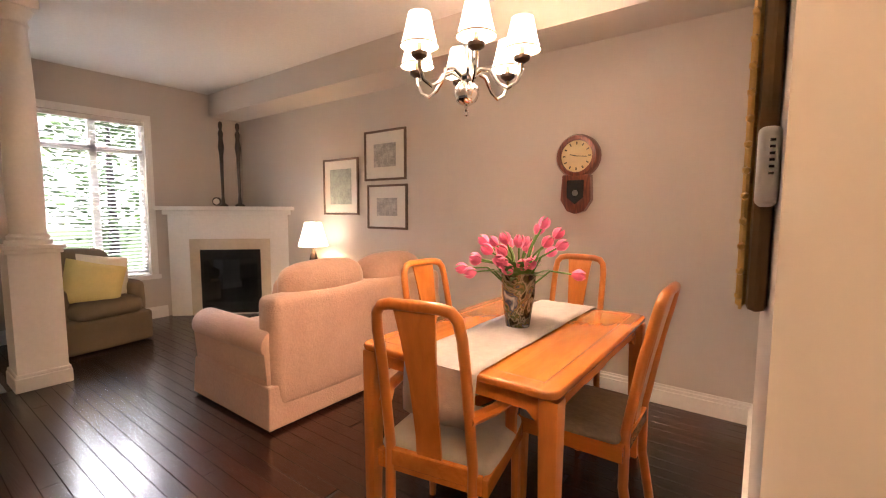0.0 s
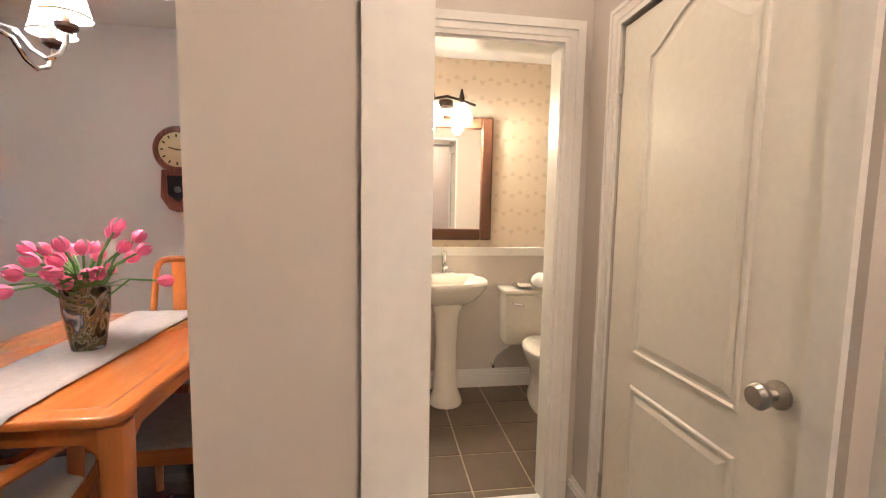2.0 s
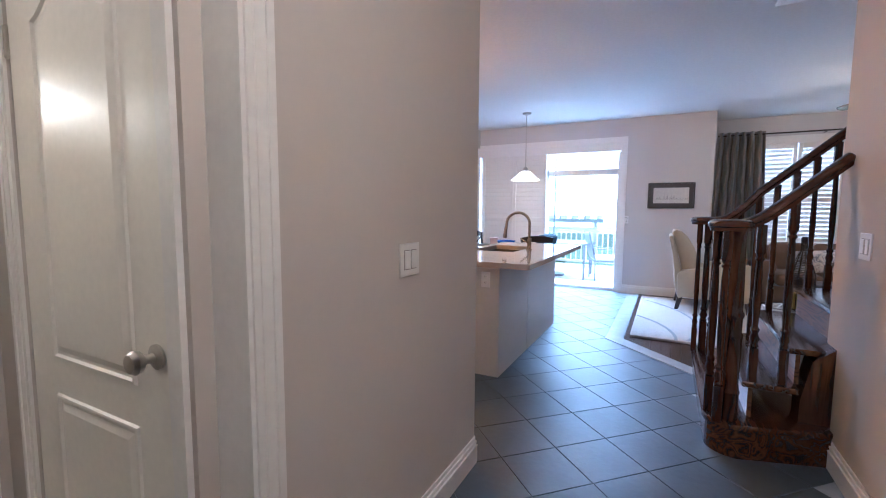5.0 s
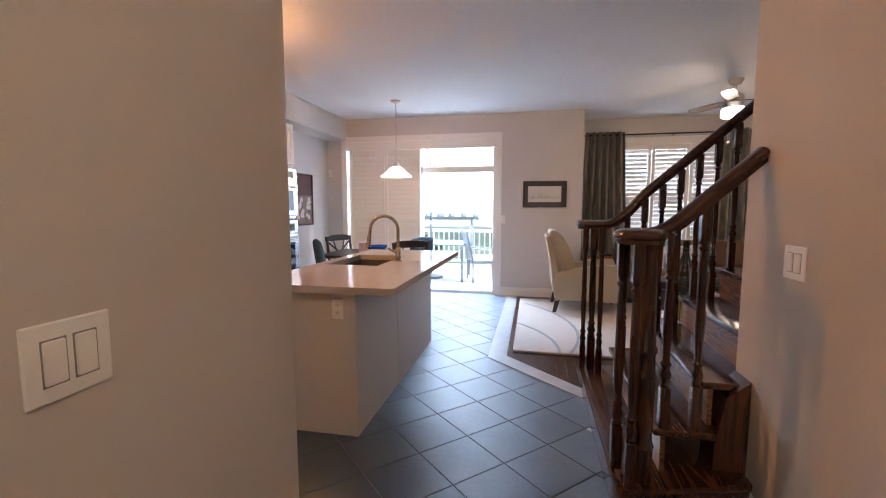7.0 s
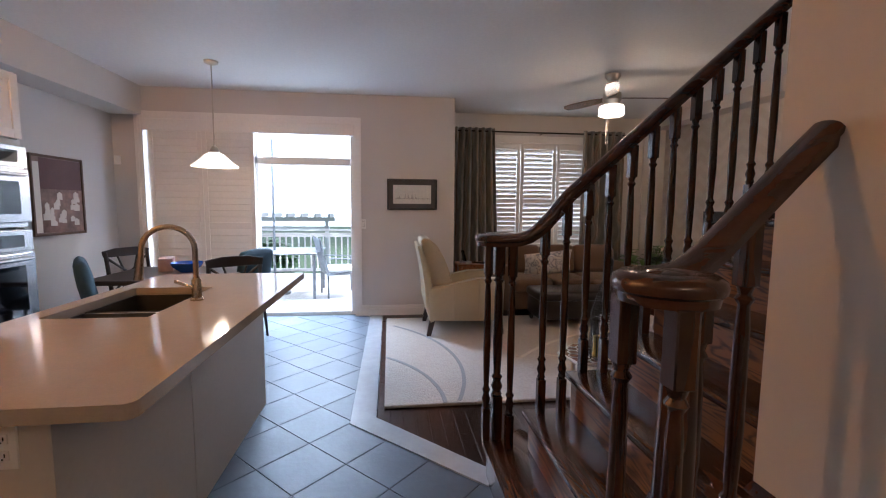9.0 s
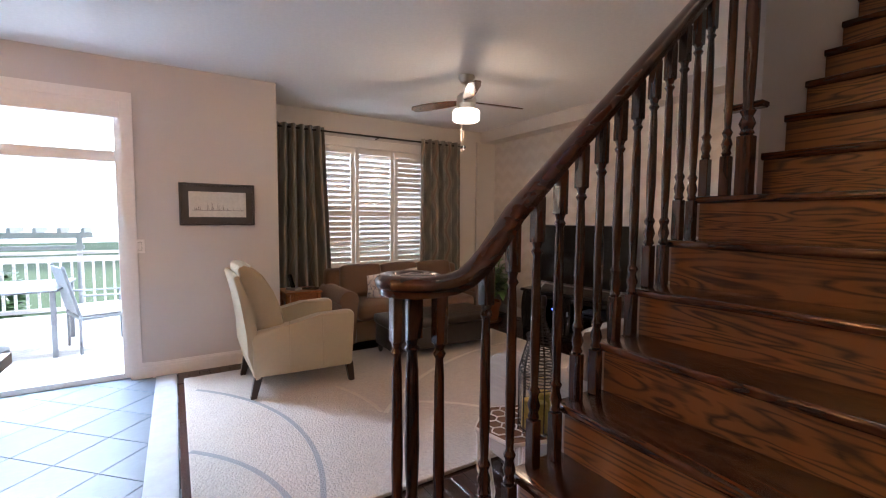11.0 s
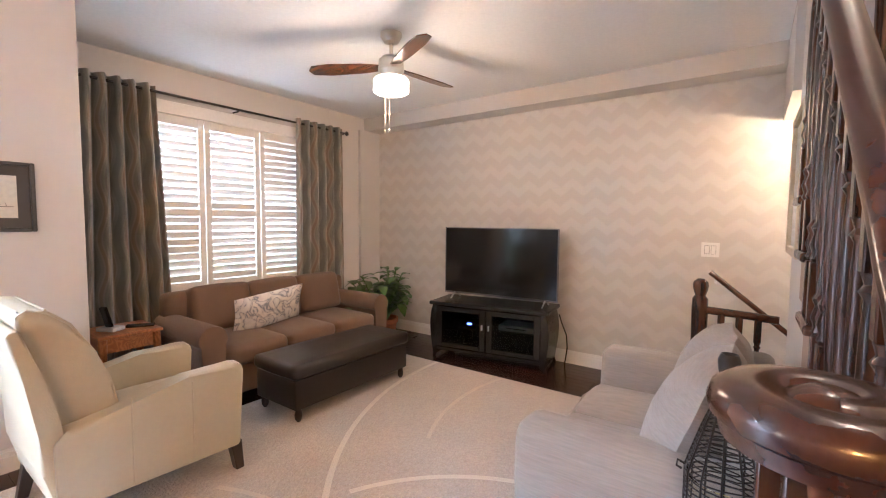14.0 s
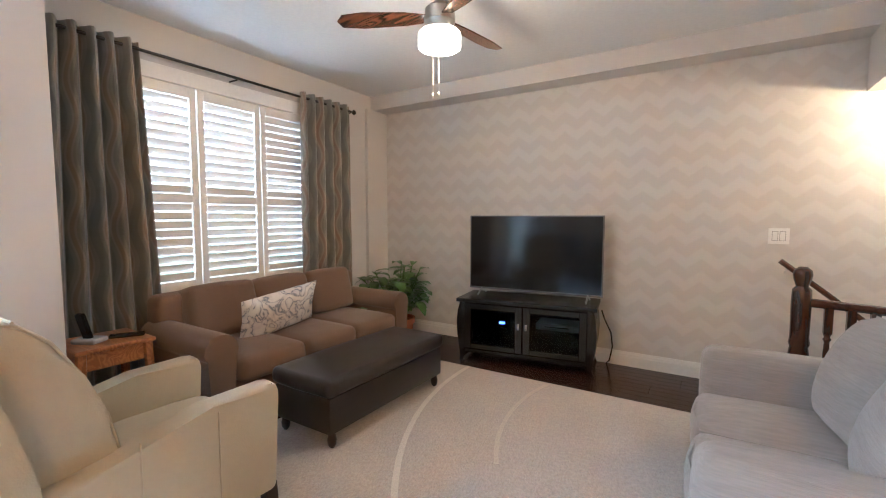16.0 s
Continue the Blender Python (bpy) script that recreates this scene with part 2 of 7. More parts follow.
wall("wall_north_dining", [(WX - T, NY, 0, 0.39, NY + T, CEIL)], paint, "plain beige painted wall behind the dining table")
wall("wall_north_bath", [(0.39, NYB, 0, 2.58, NY + T, CEIL)], paint, "plain wall at the back of the washroom")
wall("wall_north_kitchen", [(2.58, NYK, 0, PX + 0.2, NYK + T, CEIL)], paint_grey, "plain grey painted kitchen wall")
W1, W2, WZ0, WZ1 = 1.43, 2.35, 0.52, 2.27
wall("wall_west", [(WX - T, -1.6, 0, WX, W1, CEIL), (WX - T, W2, 0, WX, NY, CEIL), (WX - T, W1, 0, WX, W2, WZ0), (WX - T, W1, WZ1, WX, W2, CEIL)], paint, "beige painted front wall with a tall window")
wall("wall_entry", [(-4.55, -1.6, 0, -4.41, 0.92, CEIL)], paint, "beige painted wall by the entrance")
wall("wall_entry_south", [(WX - T, -1.74, 0, 0.5, -1.6, CEIL), (0.36, -1.6, 0, 0.5, -0.89, CEIL)], paint, "plain wall closing the entrance hall")
wall("wall_dining_east", [(0.26, 0.99, 0, 0.375, NY, CEIL)], paint, "beige painted wall between dining room and washroom")
OL, OR, OH = 0.528, 1.40, 2.12
wall("wall_hall", [(0.26, 0.87, 0, OL, 0.99, CEIL), (OR, 0.87, 0, 2.70, 0.99, CEIL), (OL, 0.87, OH, OR, 0.99, CEIL)], paint, "beige painted hall wall with a cased opening and light switches")
wall("wall_closet", [(1.335, 0.99, 0, 1.45, 1.075, CEIL), (1.335, 1.85, 0, 1.45, 2.08, CEIL), (1.335, 1.075, 1.985, 1.45, 1.85, CEIL), (1.45, 0.99, 0, 2.58, 1.03, CEIL)], paint, "wall holding the closet door")
wall("wall_bath", [(0.39, 2.08, 0, 0.60, 2.18, CEIL), (1.215, 2.08, 0, 2.58, 2.18, CEIL), (0.60, 2.08, 1.995, 1.215, 2.18, CEIL)], paint, "wall holding the washroom door")
wall("wall_kitchen_west", [(2.58, 0.99, 0, 2.70, NYK, CEIL)], paint_grey, "plain wall at the end of the kitchen")
wall("wall_hall_south", [(0.5, -0.89, 0, 3.70, -0.75, CEIL), (3.56, -4.0, 0, 3.70, -0.89, 5.3)], paint, "beige painted wall beside the stairs with a double switch")
PL, PR, PT = 3.10, 0.72, 2.36
wall("wall_patio", [(PX, PL, 0, PX + T, NYK, CEIL), (PX, 0.56, 0, PX + T, PR, CEIL), (PX, PR, PT, PX + T, PL, CEIL)], paint_grey, "grey painted back wall round the patio door")
wall("wall_pillar", [(PX - 0.02, -0.52, 0, LX + 0.15, 0.56, CEIL)], paint_grey, "projecting grey painted wall with a framed drawing")
S1, S2, SZ0, SZ1 = -2.76, -1.02, 0.72, 2.36
wall("wall_window", [(LX, -0.52, 0, LX + T, S2, CEIL), (LX, SY - T, 0, LX + T, S1, CEIL), (LX, S1, 0, LX + T, S2, SZ0), (LX, S1, SZ1, LX + T, S2, CEIL)], paint_grey, "painted living room wall with a shuttered window")
wall("ceiling_bulkhead_dining", [(WX, 3.08, 2.45, 0.26, NY, CEIL)], paint, "long boxed beam below the ceiling", "beam")
wall("ceiling_bulkhead_kitchen", [(2.70, 3.10, 2.40, PX, NYK, CEIL)], paint_grey, "long boxed beam over the kitchen cabinets", "beam")
wall("wall_corner_chase", [(LX - 0.04, SY, 0, LX, -3.52, 2.56)], paint_grey, "narrow painted projection in the corner")
wall("wall_stair_header", [(4.50, SY, 2.20, 4.598, -2.95, CEIL)], paint_grey, "painted drop over the stair opening")
wall("ceiling_bulkhead_living", [(4.60, -3.62, 2.56, LX, SY, CEIL)], paint_grey, "long boxed beam over the patterned wall", "beam")
# ceiling, open above the stairs
wall("ceiling", [(WX - T, -1.74, CEIL, 3.70, NY + T, CEIL + 0.2), (3.70, -0.55, CEIL, PX + 0.2, NYK + T, CEIL + 0.2), (4.60, SY - T, CEIL, LX + T, -0.55, CEIL + 0.2), (PX, -0.55, CEIL, LX + T, 0.6, CEIL + 0.2)], ceil_white, "flat white painted ceiling", "ceiling")
wall("ceiling_bath", [(0.39, 2.18, 2.35, 2.58, NYB, 2.40)], ceil_white, "white washroom ceiling", "ceiling")
wall("ceiling_stairs", [(3.56, -5.6, 5.3, 4.8, -0.4, 5.4)], ceil_white, "white ceiling over the stairwell", "ceiling")
wall("wall_stair_upper", [(4.60, -5.6, CEIL + 0.2, 4.72, -0.4, 5.3), (3.56, -0.55, CEIL + 0.2, 4.72, -0.43, 5.3), (3.56, -5.6, 0, 4.72, -5.46, 5.3), (3.56, -5.46, 0, 3.70, -4.0, 5.3)], paint, "upper stairwell walls")
# wall under and beside the stairs: the slope follows the treads
GO, RI, Y1 = 0.21, 0.19, -0.175
bm = prism([(-0.42, 0), (-2.95, 0), (-2.95, CEIL), (-1.80, CEIL), (-1.80, 1.40), (-0.42, 0.15)], 4.44, 4.556, "x")
struct(part("wall_stair_side", bm, paint_grey), "pale painted wall under the open side of the stairs", "wall")

# chevron wallpaper wall
chev = bpy.data.materials.new("chevron_paper")
chev.use_nodes = True
nt = chev.node_tree
bs = nt.nodes["Principled BSDF"]
tc = nt.nodes.new("ShaderNodeTexCoord")
sp = nt.nodes.new("ShaderNodeSeparateXYZ")
nt.links.new(tc.outputs["Object"], sp.inputs[0])


def mnode(tree, op, a, b=None, c=None):
    n = tree.nodes.new("ShaderNodeMath")
    n.operation = op
    for i, v in enumerate((a, b, c)):
        if v is None:
            continue
        if isinstance(v, (int, float)):
            n.inputs[i].default_value = v
        else:
            tree.links.new(v, n.inputs[i])
    return n.outputs[0]


zig = mnode(nt, "PINGPONG", sp.outputs[0], 0.115)
zz = mnode(nt, "MULTIPLY_ADD", zig, 0.75, sp.outputs[2])
st = mnode(nt, "PINGPONG", zz, 0.095)
nz = nt.nodes.new("ShaderNodeTexNoise")
nz.inputs["Scale"].default_value, nz.inputs["Detail"].default_value = 90, 3
st2 = mnode(nt, "MULTIPLY_ADD", nz.outputs["Fac"], 0.03, st)
rp = nt.nodes.new("ShaderNodeValToRGB")
rp.color_ramp.elements[0].position, rp.color_ramp.elements[1].position = 0.055, 0.075
rp.color_ramp.elements[0].color, rp.color_ramp.elements[1].color = (0.575, 0.535, 0.49, 1), (0.615, 0.58, 0.535, 1)
nt.links.new(st2, rp.inputs[0])
nt.links.new(rp.outputs[0], bs.inputs["Base Color"])
bs.inputs["Roughness"].default_value = 0.7
wall("wall_south", [(3.70, SY - T, 0, LX + T, SY, 2.9)], chev, "beige wall papered with a faint chevron pattern")

# floors
wall("floor_slab", [(WX - T, -5.6, -0.25, LX + T, NY + T, -0.006)], grout, "grey grout bed under the floor tiles", "floor")
# baseboards
def baseboard(name, runs, parentless=True):
    bm = bmesh.new()
    for x0, y0, x1, y1, nx, ny in runs:
        for d, z0, z1 in ((0.018, 0.0, 0.088), (0.021, 0.088, 0.096), (0.012, 0.096, 0.106), (0.015, 0.106, 0.118), (0.007, 0.118, 0.135)):
            add_box(bm, min(x0, x1, x0 + nx * d, x1 + nx * d), min(y0, y1, y0 + ny * d, y1 + ny * d), z0,
                    max(x0, x1, x0 + nx * d, x1 + nx * d), max(y0, y1, y0 + ny * d, y1 + ny * d), z1)
    return struct(part(name, bm, trim_white), "white moulded baseboard", "baseboard")


baseboard("baseboard", [(-4.35, NY, 0.26, NY, 0, -1), (WX, -1.6, WX, 2.50, 1, 0), (-4.41, -1.6, -4.41, 0.92, 1, 0), (0.26, 0.99, 0.26, NY, -1, 0),
                        (0.26, 0.87, 0.46, 0.87, 0, -1), (1.49, 0.87, 2.70, 0.87, 0, -1), (2.70, 0.87, 2.70, NYK, 1, 0), (0.5, -0.75, 3.66, -0.75, 0, 1),
                        (PX, 0.56, PX, 0.64, -1, 0), (PX, 3.19, PX, NYK, -1, 0), (6.3, NYK, PX, NYK, 0, -1), (PX - 0.02, -0.52, PX - 0.02, 0.56, -1, 0), (4.6, SY, LX, SY, 0, 1), (LX, SY, LX, -0.52, -1, 0),
                        (4.556, -0.8, 4.556, -2.95, 1, 0), (0.39, NYB, 2.0, NYB, 0, -1), (1.335, 1.92, 1.335, 2.08, -1, 0)])


# casings
def casing(name, axis, at, out, lo, hi, top, w=0.085, label="white moulded door casing", bottom=0.0):
    """Trim round an opening in a wall; axis is the wall's run, out the side it faces."""
    bm = bmesh.new()
    for inset, c0, d0 in ((0.0, 0.0, 0.009), (0.02, 0.009, 0.012), (0.05, 0.012, 0.016)):
        a, b = sorted((at + out * c0, at + out * d0))
        for u0, u1, z0, z1 in ((lo - w, lo - inset, bottom, top + w), (hi + inset, hi + w, bottom, top + w), (lo - inset, hi + inset, top + inset, top + w)):
            if axis == "x":
                add_box(bm, u0, a, z0, u1, b, z1)
            else:
                add_box(bm, a, u0, z0, b, u1, z1)
    return struct(part(name, bm, trim_white), label, "trim")


casing("trim_opening", "x", 0.87, -1, OL, OR, OH, 0.072)
wall("trim_opening_jamb", [(OL - 0.002, 0.868, 0, OL + 0.012, 0.992, OH), (OR - 0.012, 0.868, 0, OR + 0.002, 0.992, OH), (OL, 0.868, OH - 0.012, OR, 0.992, OH + 0.002)], trim_white, "white painted jamb", "trim")
casing("trim_bath_door", "x", 2.08, -1, 0.60, 1.215, 1.995)
wall("trim_bath_jamb", [(0.598, 2.078, 0, 0.612, 2.182, 1.995), (1.203, 2.078, 0, 1.217, 2.182, 1.995), (0.60, 2.078, 1.983, 1.215, 2.182, 1.997)], trim_white, "white painted jamb", "trim")
casing("trim_closet_door", "y", 1.335, -1, 1.075, 1.85, 1.985, 0.066)
casing("trim_patio", "y", PX, -1, PR, PL, PT)
casing("trim_front_window", "y", WX, 1, W1, W2, WZ1, 0.07, "white moulded window casing", WZ0)
wall("trim_front_sill", [(WX, W1 - 0.09, WZ0 - 0.05, WX + 0.035, W2 + 0.09, WZ0)], trim_white, "white window sill", "trim")

# ---------- floors in pieces ----------
floor_wood = thing("floor", 0, 0, 0, 0, "dark stained hardwood strip floor", "floor", "", "structure")
wall("floor_underlay", [(WX, 0.35, -0.02, 0.27, NY, -0.004), (4.62, SY, -0.02, LX, 0.38, -0.002)], material("underlay", (0.012, 0.006, 0.004), 0.8), "dark bed under the hardwood strips", "floor")
plank_mesh = {}


def plank(x0, x1, y):
    ln = round(x1 - x0, 1)
    if ln < 0.15:
        return
    if ln not in plank_mesh:
        bm = box(-ln / 2 + 0.001, -0.0405, -0.015, ln / 2 - 0.001, 0.0405, 0.0)
        bmesh.ops.bevel(bm, geom=[e for e in bm.edges if all(v.co.z > -0.001 for v in e.verts)], offset=0.0009, segments=1, affect="EDGES")
        ob = part("plank", bm, wood_floor)
        plank_mesh[ln] = ob.data
        bpy.data.objects.remove(ob)
    ob = new("plank", plank_mesh[ln])
    ob.parent = floor_wood
    ob.location = ((x0 + x1) / 2, y, 0.006 if y < 0.4 else 0.0)


rng = random.Random(4)


def planks(x0f, x1, y0, y1):
    y = y0 + 0.0415
    while y < y1:
        x = x0f(y)
        while x < x1:
            e = min(x1, x + rng.choice((1.0, 1.2, 1.4, 1.6, 0.8)))
            if x1 - e < 0.35:
                e = x1
            plank(x, e, y)
            x = e
        y += 0.083


def diag(y):
    return 4.62 if y < -0.2 else 4.66 + (y + 0.175) * 0.93


planks(diag, LX, SY, 0.38)
planks(lambda y: WX if y > 0.9 else -3.95, 0.27, 0.36, NY)

tile_floor = thing("floor_tiles", 0, 0, 0, 0, "blue-grey slate tile floor laid in diamonds", "floor", "", "structure")
tb = box(-0.1612, -0.1612, -0.02, 0.1612, 0.1612, 0.0)
bmesh.ops.bevel(tb, geom=[e for e in tb.edges if all(v.co.z > -0.001 for v in e.verts)], offset=0.002, segments=1, affect="EDGES")
tproto = part("floor_tile", tb, slate)
TD = 0.2305
count = 0
for i in range(-12, 50):
    for j in range(-12, 40):
        if (i + j) % 2:
            continue
        x, y = 0.264 + i * TD, -0.165 + j * TD
        hall = 0.35 < x < 2.9 and -0.85 < y < 1.0
        kit = 2.6 < x < 8.15 and -0.75 < y < 3.5 and not (x > 5.3 and y < 0.35) and not (4.6 < x <= 5.3 and y < -0.34 + (x - 4.6) * 1.05) and not (y < -0.3 and x > 3.9) and not (3.95 < x < 5.4 and 1.35 < y < 1.75) and not (y > 3.2 and x < 6.2)
        if hall or kit:
            ob = new("floor_tile", tproto.data)
            ob.parent = tile_floor
            ob.location = (x, y, 0)
            ob.rotation_euler = (0, 0, radians(45 + 90 * rng.randrange(4)))
            count += 1
bpy.data.objects.remove(tproto)
wall("floor_entry_tile", [(-5.4, -1.6, -0.02, -3.95, 0.9, 0.0), (-3.95, -1.6, -0.02, 0.3, 0.36, 0.0)], slate, "dark slate tile at the entrance", "floor")
marble = material("threshold_stone", (0.42, 0.43, 0.44), 0.25, var=0.15, scale=9, bump=0.02)
struct(part("threshold", prism([(8.06, 0.535), (5.30, 0.545), (4.60, -0.19), (4.72, -0.25), (5.36, 0.385), (8.06, 0.38)], -0.02, 0.009, bev=0.003), marble), "pale stone threshold strip between tile and hardwood", "trim")
bath_floor = thing("floor_bath", 0, 0, 0, 0, "brown tiled washroom floor", "floor", "", "structure")
wall("floor_bath_bed", [(0.375, 1.0, -0.02, 1.34, 2.10, -0.003), (0.375, 2.10, -0.02, 2.58, NYB, -0.003)], bath_grout, "brown grout", "floor")
tb = box(-0.1455, -0.1455, -0.01, 0.1455, 0.1455, 0.001, 0.002, 1)
tproto = part("floor_tile", tb, bath_tile)
for i in range(8):
    for j in range(8):
        x, y = 0.46 + 0.3 * i, 1.16 + 0.3 * j
        if y > NYB or (y < 2.1 and x > 1.4):
            continue
        ob = new("floor_tile", tproto.data)
        ob.parent = bath_floor
        ob.location = (x, y, 0)
bpy.data.objects.remove(tproto)
wall("trim_bath_threshold", [(0.612, 2.06, 0.004, 1.203, 2.14, 0.014)], trim_white, "white door sill", "trim")

# ---------- stairs ----------
stairs = thing("staircase", 4.1, -0.2, 0, 0, "dark stained oak staircase with open side", "stairs", "", "structure")


def sub(name, bm, mat, parent, label="", smooth=False):
    """A part given in world coordinates."""
    ob = part(name, bm, mat, None, label, smooth)
    ob.parent = parent
    ob.matrix_parent_inverse = parent.matrix_basis.inverted()
    return ob


for k in range(1, 15):
    y = Y1 - GO * (k - 1)
    x0, x1 = (3.70, 4.63) if k < 9 else (3.70, 4.50)
    if k in (2, 3):
        x0 = 3.49 if k == 2 else 3.58
    z = RI * k
    if k == 1:
        pts = [(3.47, -0.745)] + [(3.48 - 0.14 * math.cos(a), -0.32 + 0.145 * math.sin(a)) for a in [i * math.pi / 16 for i in range(0, 9)]]
        pts += [(4.70 + 0.09 * math.sin(a), -0.265 + 0.09 * math.cos(a)) for a in [i * math.pi / 12 for i in range(0, 7)]] + [(4.79, -0.42), (3.70, -0.745)]
        sub("tread", prism(pts, z - 0.032, z, bev=0.009), stair_dark, stairs, "", True)
        inner = [(4.12 + (p[0] - 4.12) * 0.965, min(p[1], p[1] - 0.02) if p[1] > -0.5 else p[1]) for p in pts]
        sub("riser", prism(inner, 0.0, z - 0.03), stair_dark, stairs)
    else:
        sub("tread", box(x0, y - GO - 0.01, z - 0.032, x1, y + 0.028, z, 0.010, 3), stair_dark, stairs, "", True)
        sub("riser", box(x0, y - 0.02, z - RI, x1 - 0.035, y, z - 0.03), stair_riser, stairs)
        if k < 9:
            sub("tread_bracket", box(x1 - 0.04, y - GO, z - RI + 0.01, x1 - 0.022, y - 0.002, z - 0.034, 0.004, 1), material("bracket_wood", (0.27, 0.18, 0.12), 0.5) if k == 2 else bpy.data.materials["bracket_wood"], stairs, "paler wooden bracket")
sub("stringer", prism([(-0.45, 0.02), (-0.45, 0.16), (-1.80, 1.40), (-1.80, 1.22)], 4.558, 4.570, "x"), post_wood, stairs)
sub("stringer", prism([(-0.62, 0.0), (-0.78, 0.0), (-0.78, 0.62), (-0.66, 0.52), (-0.62, 0.3)], 3.55, 3.702, "x"), post_wood, stairs)

balustrade = thing("balustrade", 4.6, -0.3, 0, 0, "dark turned oak balusters under a volute handrail", "railing", "stair railings")
balustrade2 = thing("balustrade", 3.5, -0.3, 0, 0, "short dark oak railing ending at the wall", "railing", "stair railings")


def baluster(x, y, z0, z1, parent, name="baluster", k=1.0):
    h = z1 - z0
    s = 0.019 * k
    bm = box(x - s, y - s, z0, x + s, y + s, z0 + 0.17 * k, 0.003, 1)
    add_box(bm, x - s, y - s, z1 - 0.15, x + s, y + s, z1, 0.003, 1)
    a, b = z0 + 0.17 * k, z1 - 0.15
    pr = [(0.013, 0), (0.020, 0.01), (0.015, 0.025), (0.022, 0.05), (0.014, 0.08), (0.021, 0.10), (0.013, 0.115), (0.016, 0.2), (0.018, (b - a) * 0.45), (0.015, (b - a) - 0.10), (0.012, (b - a) - 0.045), (0.020, (b - a) - 0.03), (0.013, (b - a) - 0.018), (0.018, b - a)]
    lathe([(r * k, min(zz, b - a)) for r, zz in pr], 10, bm, (x, y, a))
    return sub(name, bm, post_wood, parent, "", True)


def rail_z(y):
    """Height of the handrail's middle along the open side."""
    return 1.350 + (-0.45 - y) * 0.882


RAIL = [(-0.024, -0.030), (0.024, -0.030), (0.027, -0.012), (0.035, -0.006), (0.037, 0.006), (0.033, 0.018), (0.020, 0.027), (0.0, 0.030), (-0.020, 0.027), (-0.033, 0.018), (-0.037, 0.006), (-0.035, -0.006), (-0.027, -0.012)]


def sweep(points, profile):
    """Carries a (side, up) profile along points, its sides level."""
    bm = bmesh.new()
    pts = [Vector(p) for p in points]
    rings = []
    for i, p in enumerate(pts):
        t = (pts[min(i + 1, len(pts) - 1)] - pts[max(i - 1, 0)]).normalized()
        side = t.cross(Vector((0, 0, 1))).normalized()
        up = side.cross(t)
        rings.append([bm.verts.new(p + side * a + up * b) for a, b in profile])
    n = len(profile)
    for a, b in zip(rings, rings[1:]):
        for i in range(n):
            bm.faces.new((a[i], a[(i + 1) % n], b[(i + 1) % n], b[i]))
    bm.faces.new(rings[0])
    bm.faces.new(rings[-1])
    return bm


def volute(cx, cy, z, start, turn, r0=0.092, r1=0.030, turns=1.25):
    """A level spiral winding inwards."""
    pts = []
    for i in range(44):
        u = i / 43
        a = start + turn * u * 2 * math.pi * turns
        r = r0 + (r1 - r0) * u ** 1.15
        pts.append((cx + r * math.cos(a), cy + r * math.sin(a), z))
    return pts


VX, VY, VZ = 4.684, -0.238, 1.222
path = [(4.609, -1.82, rail_z(-1.82))] + [(4.606 - 0.020 * u, -1.6 + 1.06 * u, rail_z(-1.6 + 1.06 * u)) for u in (0, 0.25, 0.5, 0.75, 1.0)]
path += [(4.583, -0.475, 1.350), (4.580, -0.435, 1.306), (4.581, -0.395, 1.268), (4.584, -0.355, 1.240), (4.589, -0.31, 1.226)] + volute(VX, VY, VZ, math.radians(187), -1)
sub("handrail", sweep(path, RAIL), rail_wood, balustrade, "polished handrail curling into a volute", True)
sub("volute_eye", lathe([(0.0, -0.030), (0.034, -0.030), (0.040, -0.012), (0.044, 0.002), (0.036, 0.020), (0.018, 0.029), (0.0, 0.030)], 20, None, (VX, VY, VZ), False), rail_wood, balustrade, "", True)
baluster(4.715, -0.250, RI, 1.194, balustrade, "newel", 1.35)
for x, y in ((4.702, -0.192), (4.622, -0.292)):
    baluster(x, y, RI, 1.194, balustrade)
for k in range(2, 9):
    for d in (0.05, 0.155):
        y = Y1 - GO * (k - 1) - d
        if y > -1.78:
            baluster(4.586 - 0.016 * (y + 0.5), y, RI * k, rail_z(y) - 0.035, balustrade)
for x, y, k in ((4.505, -1.665, 1.0), (4.435, -1.675, 1.45)):
    baluster(x, y, RI * 8, 2.95, balustrade, "baluster" if k < 1.2 else "upper_newel", k)
sub("tread_end", box(4.39, -1.76, 1.885, 4.545, -1.70, 1.912, 0.006, 1), stair_dark, balustrade)
NVX, NVY, NVZ = 3.42, -0.262, 1.222
path = [(3.572, -0.748, 1.562), (3.562, -0.66, 1.484), (3.548, -0.56, 1.396), (3.536, -0.48, 1.325), (3.526, -0.43, 1.284), (3.518, -0.385, 1.252), (3.512, -0.345, 1.232), (3.508, -0.31, 1.224)] + volute(NVX, NVY, NVZ, math.radians(-16), 1, 0.086)
sub("handrail", sweep(path, RAIL), rail_wood, balustrade2, "polished handrail curling into a volute", True)
sub("volute_eye", lathe([(0.0, -0.030), (0.034, -0.030), (0.040, -0.012), (0.044, 0.002), (0.036, 0.020), (0.018, 0.029), (0.0, 0.030)], 20, None, (NVX, NVY, NVZ), False), rail_wood, balustrade2, "", True)
sub("newel", lathe([(0.046, 0), (0.046, 0.14), (0.050, 0.15), (0.044, 0.165), (0.040, 0.20), (0.044, 0.36), (0.043, 0.435), (0.047, 0.445), (0.047, 0.458), (0.040, 0.468), (0.040, 0.545), (0.046, 0.555), (0.047, 0.57), (0.039, 0.585), (0.038, 0.70), (0.034, 0.88), (0.033, 0.97), (0.038, 1.0), (0.038, 1.195 - RI)], 20, None, (3.425, -0.292, RI), False), post_wood, balustrade2, "turned newel with ring mouldings", True)
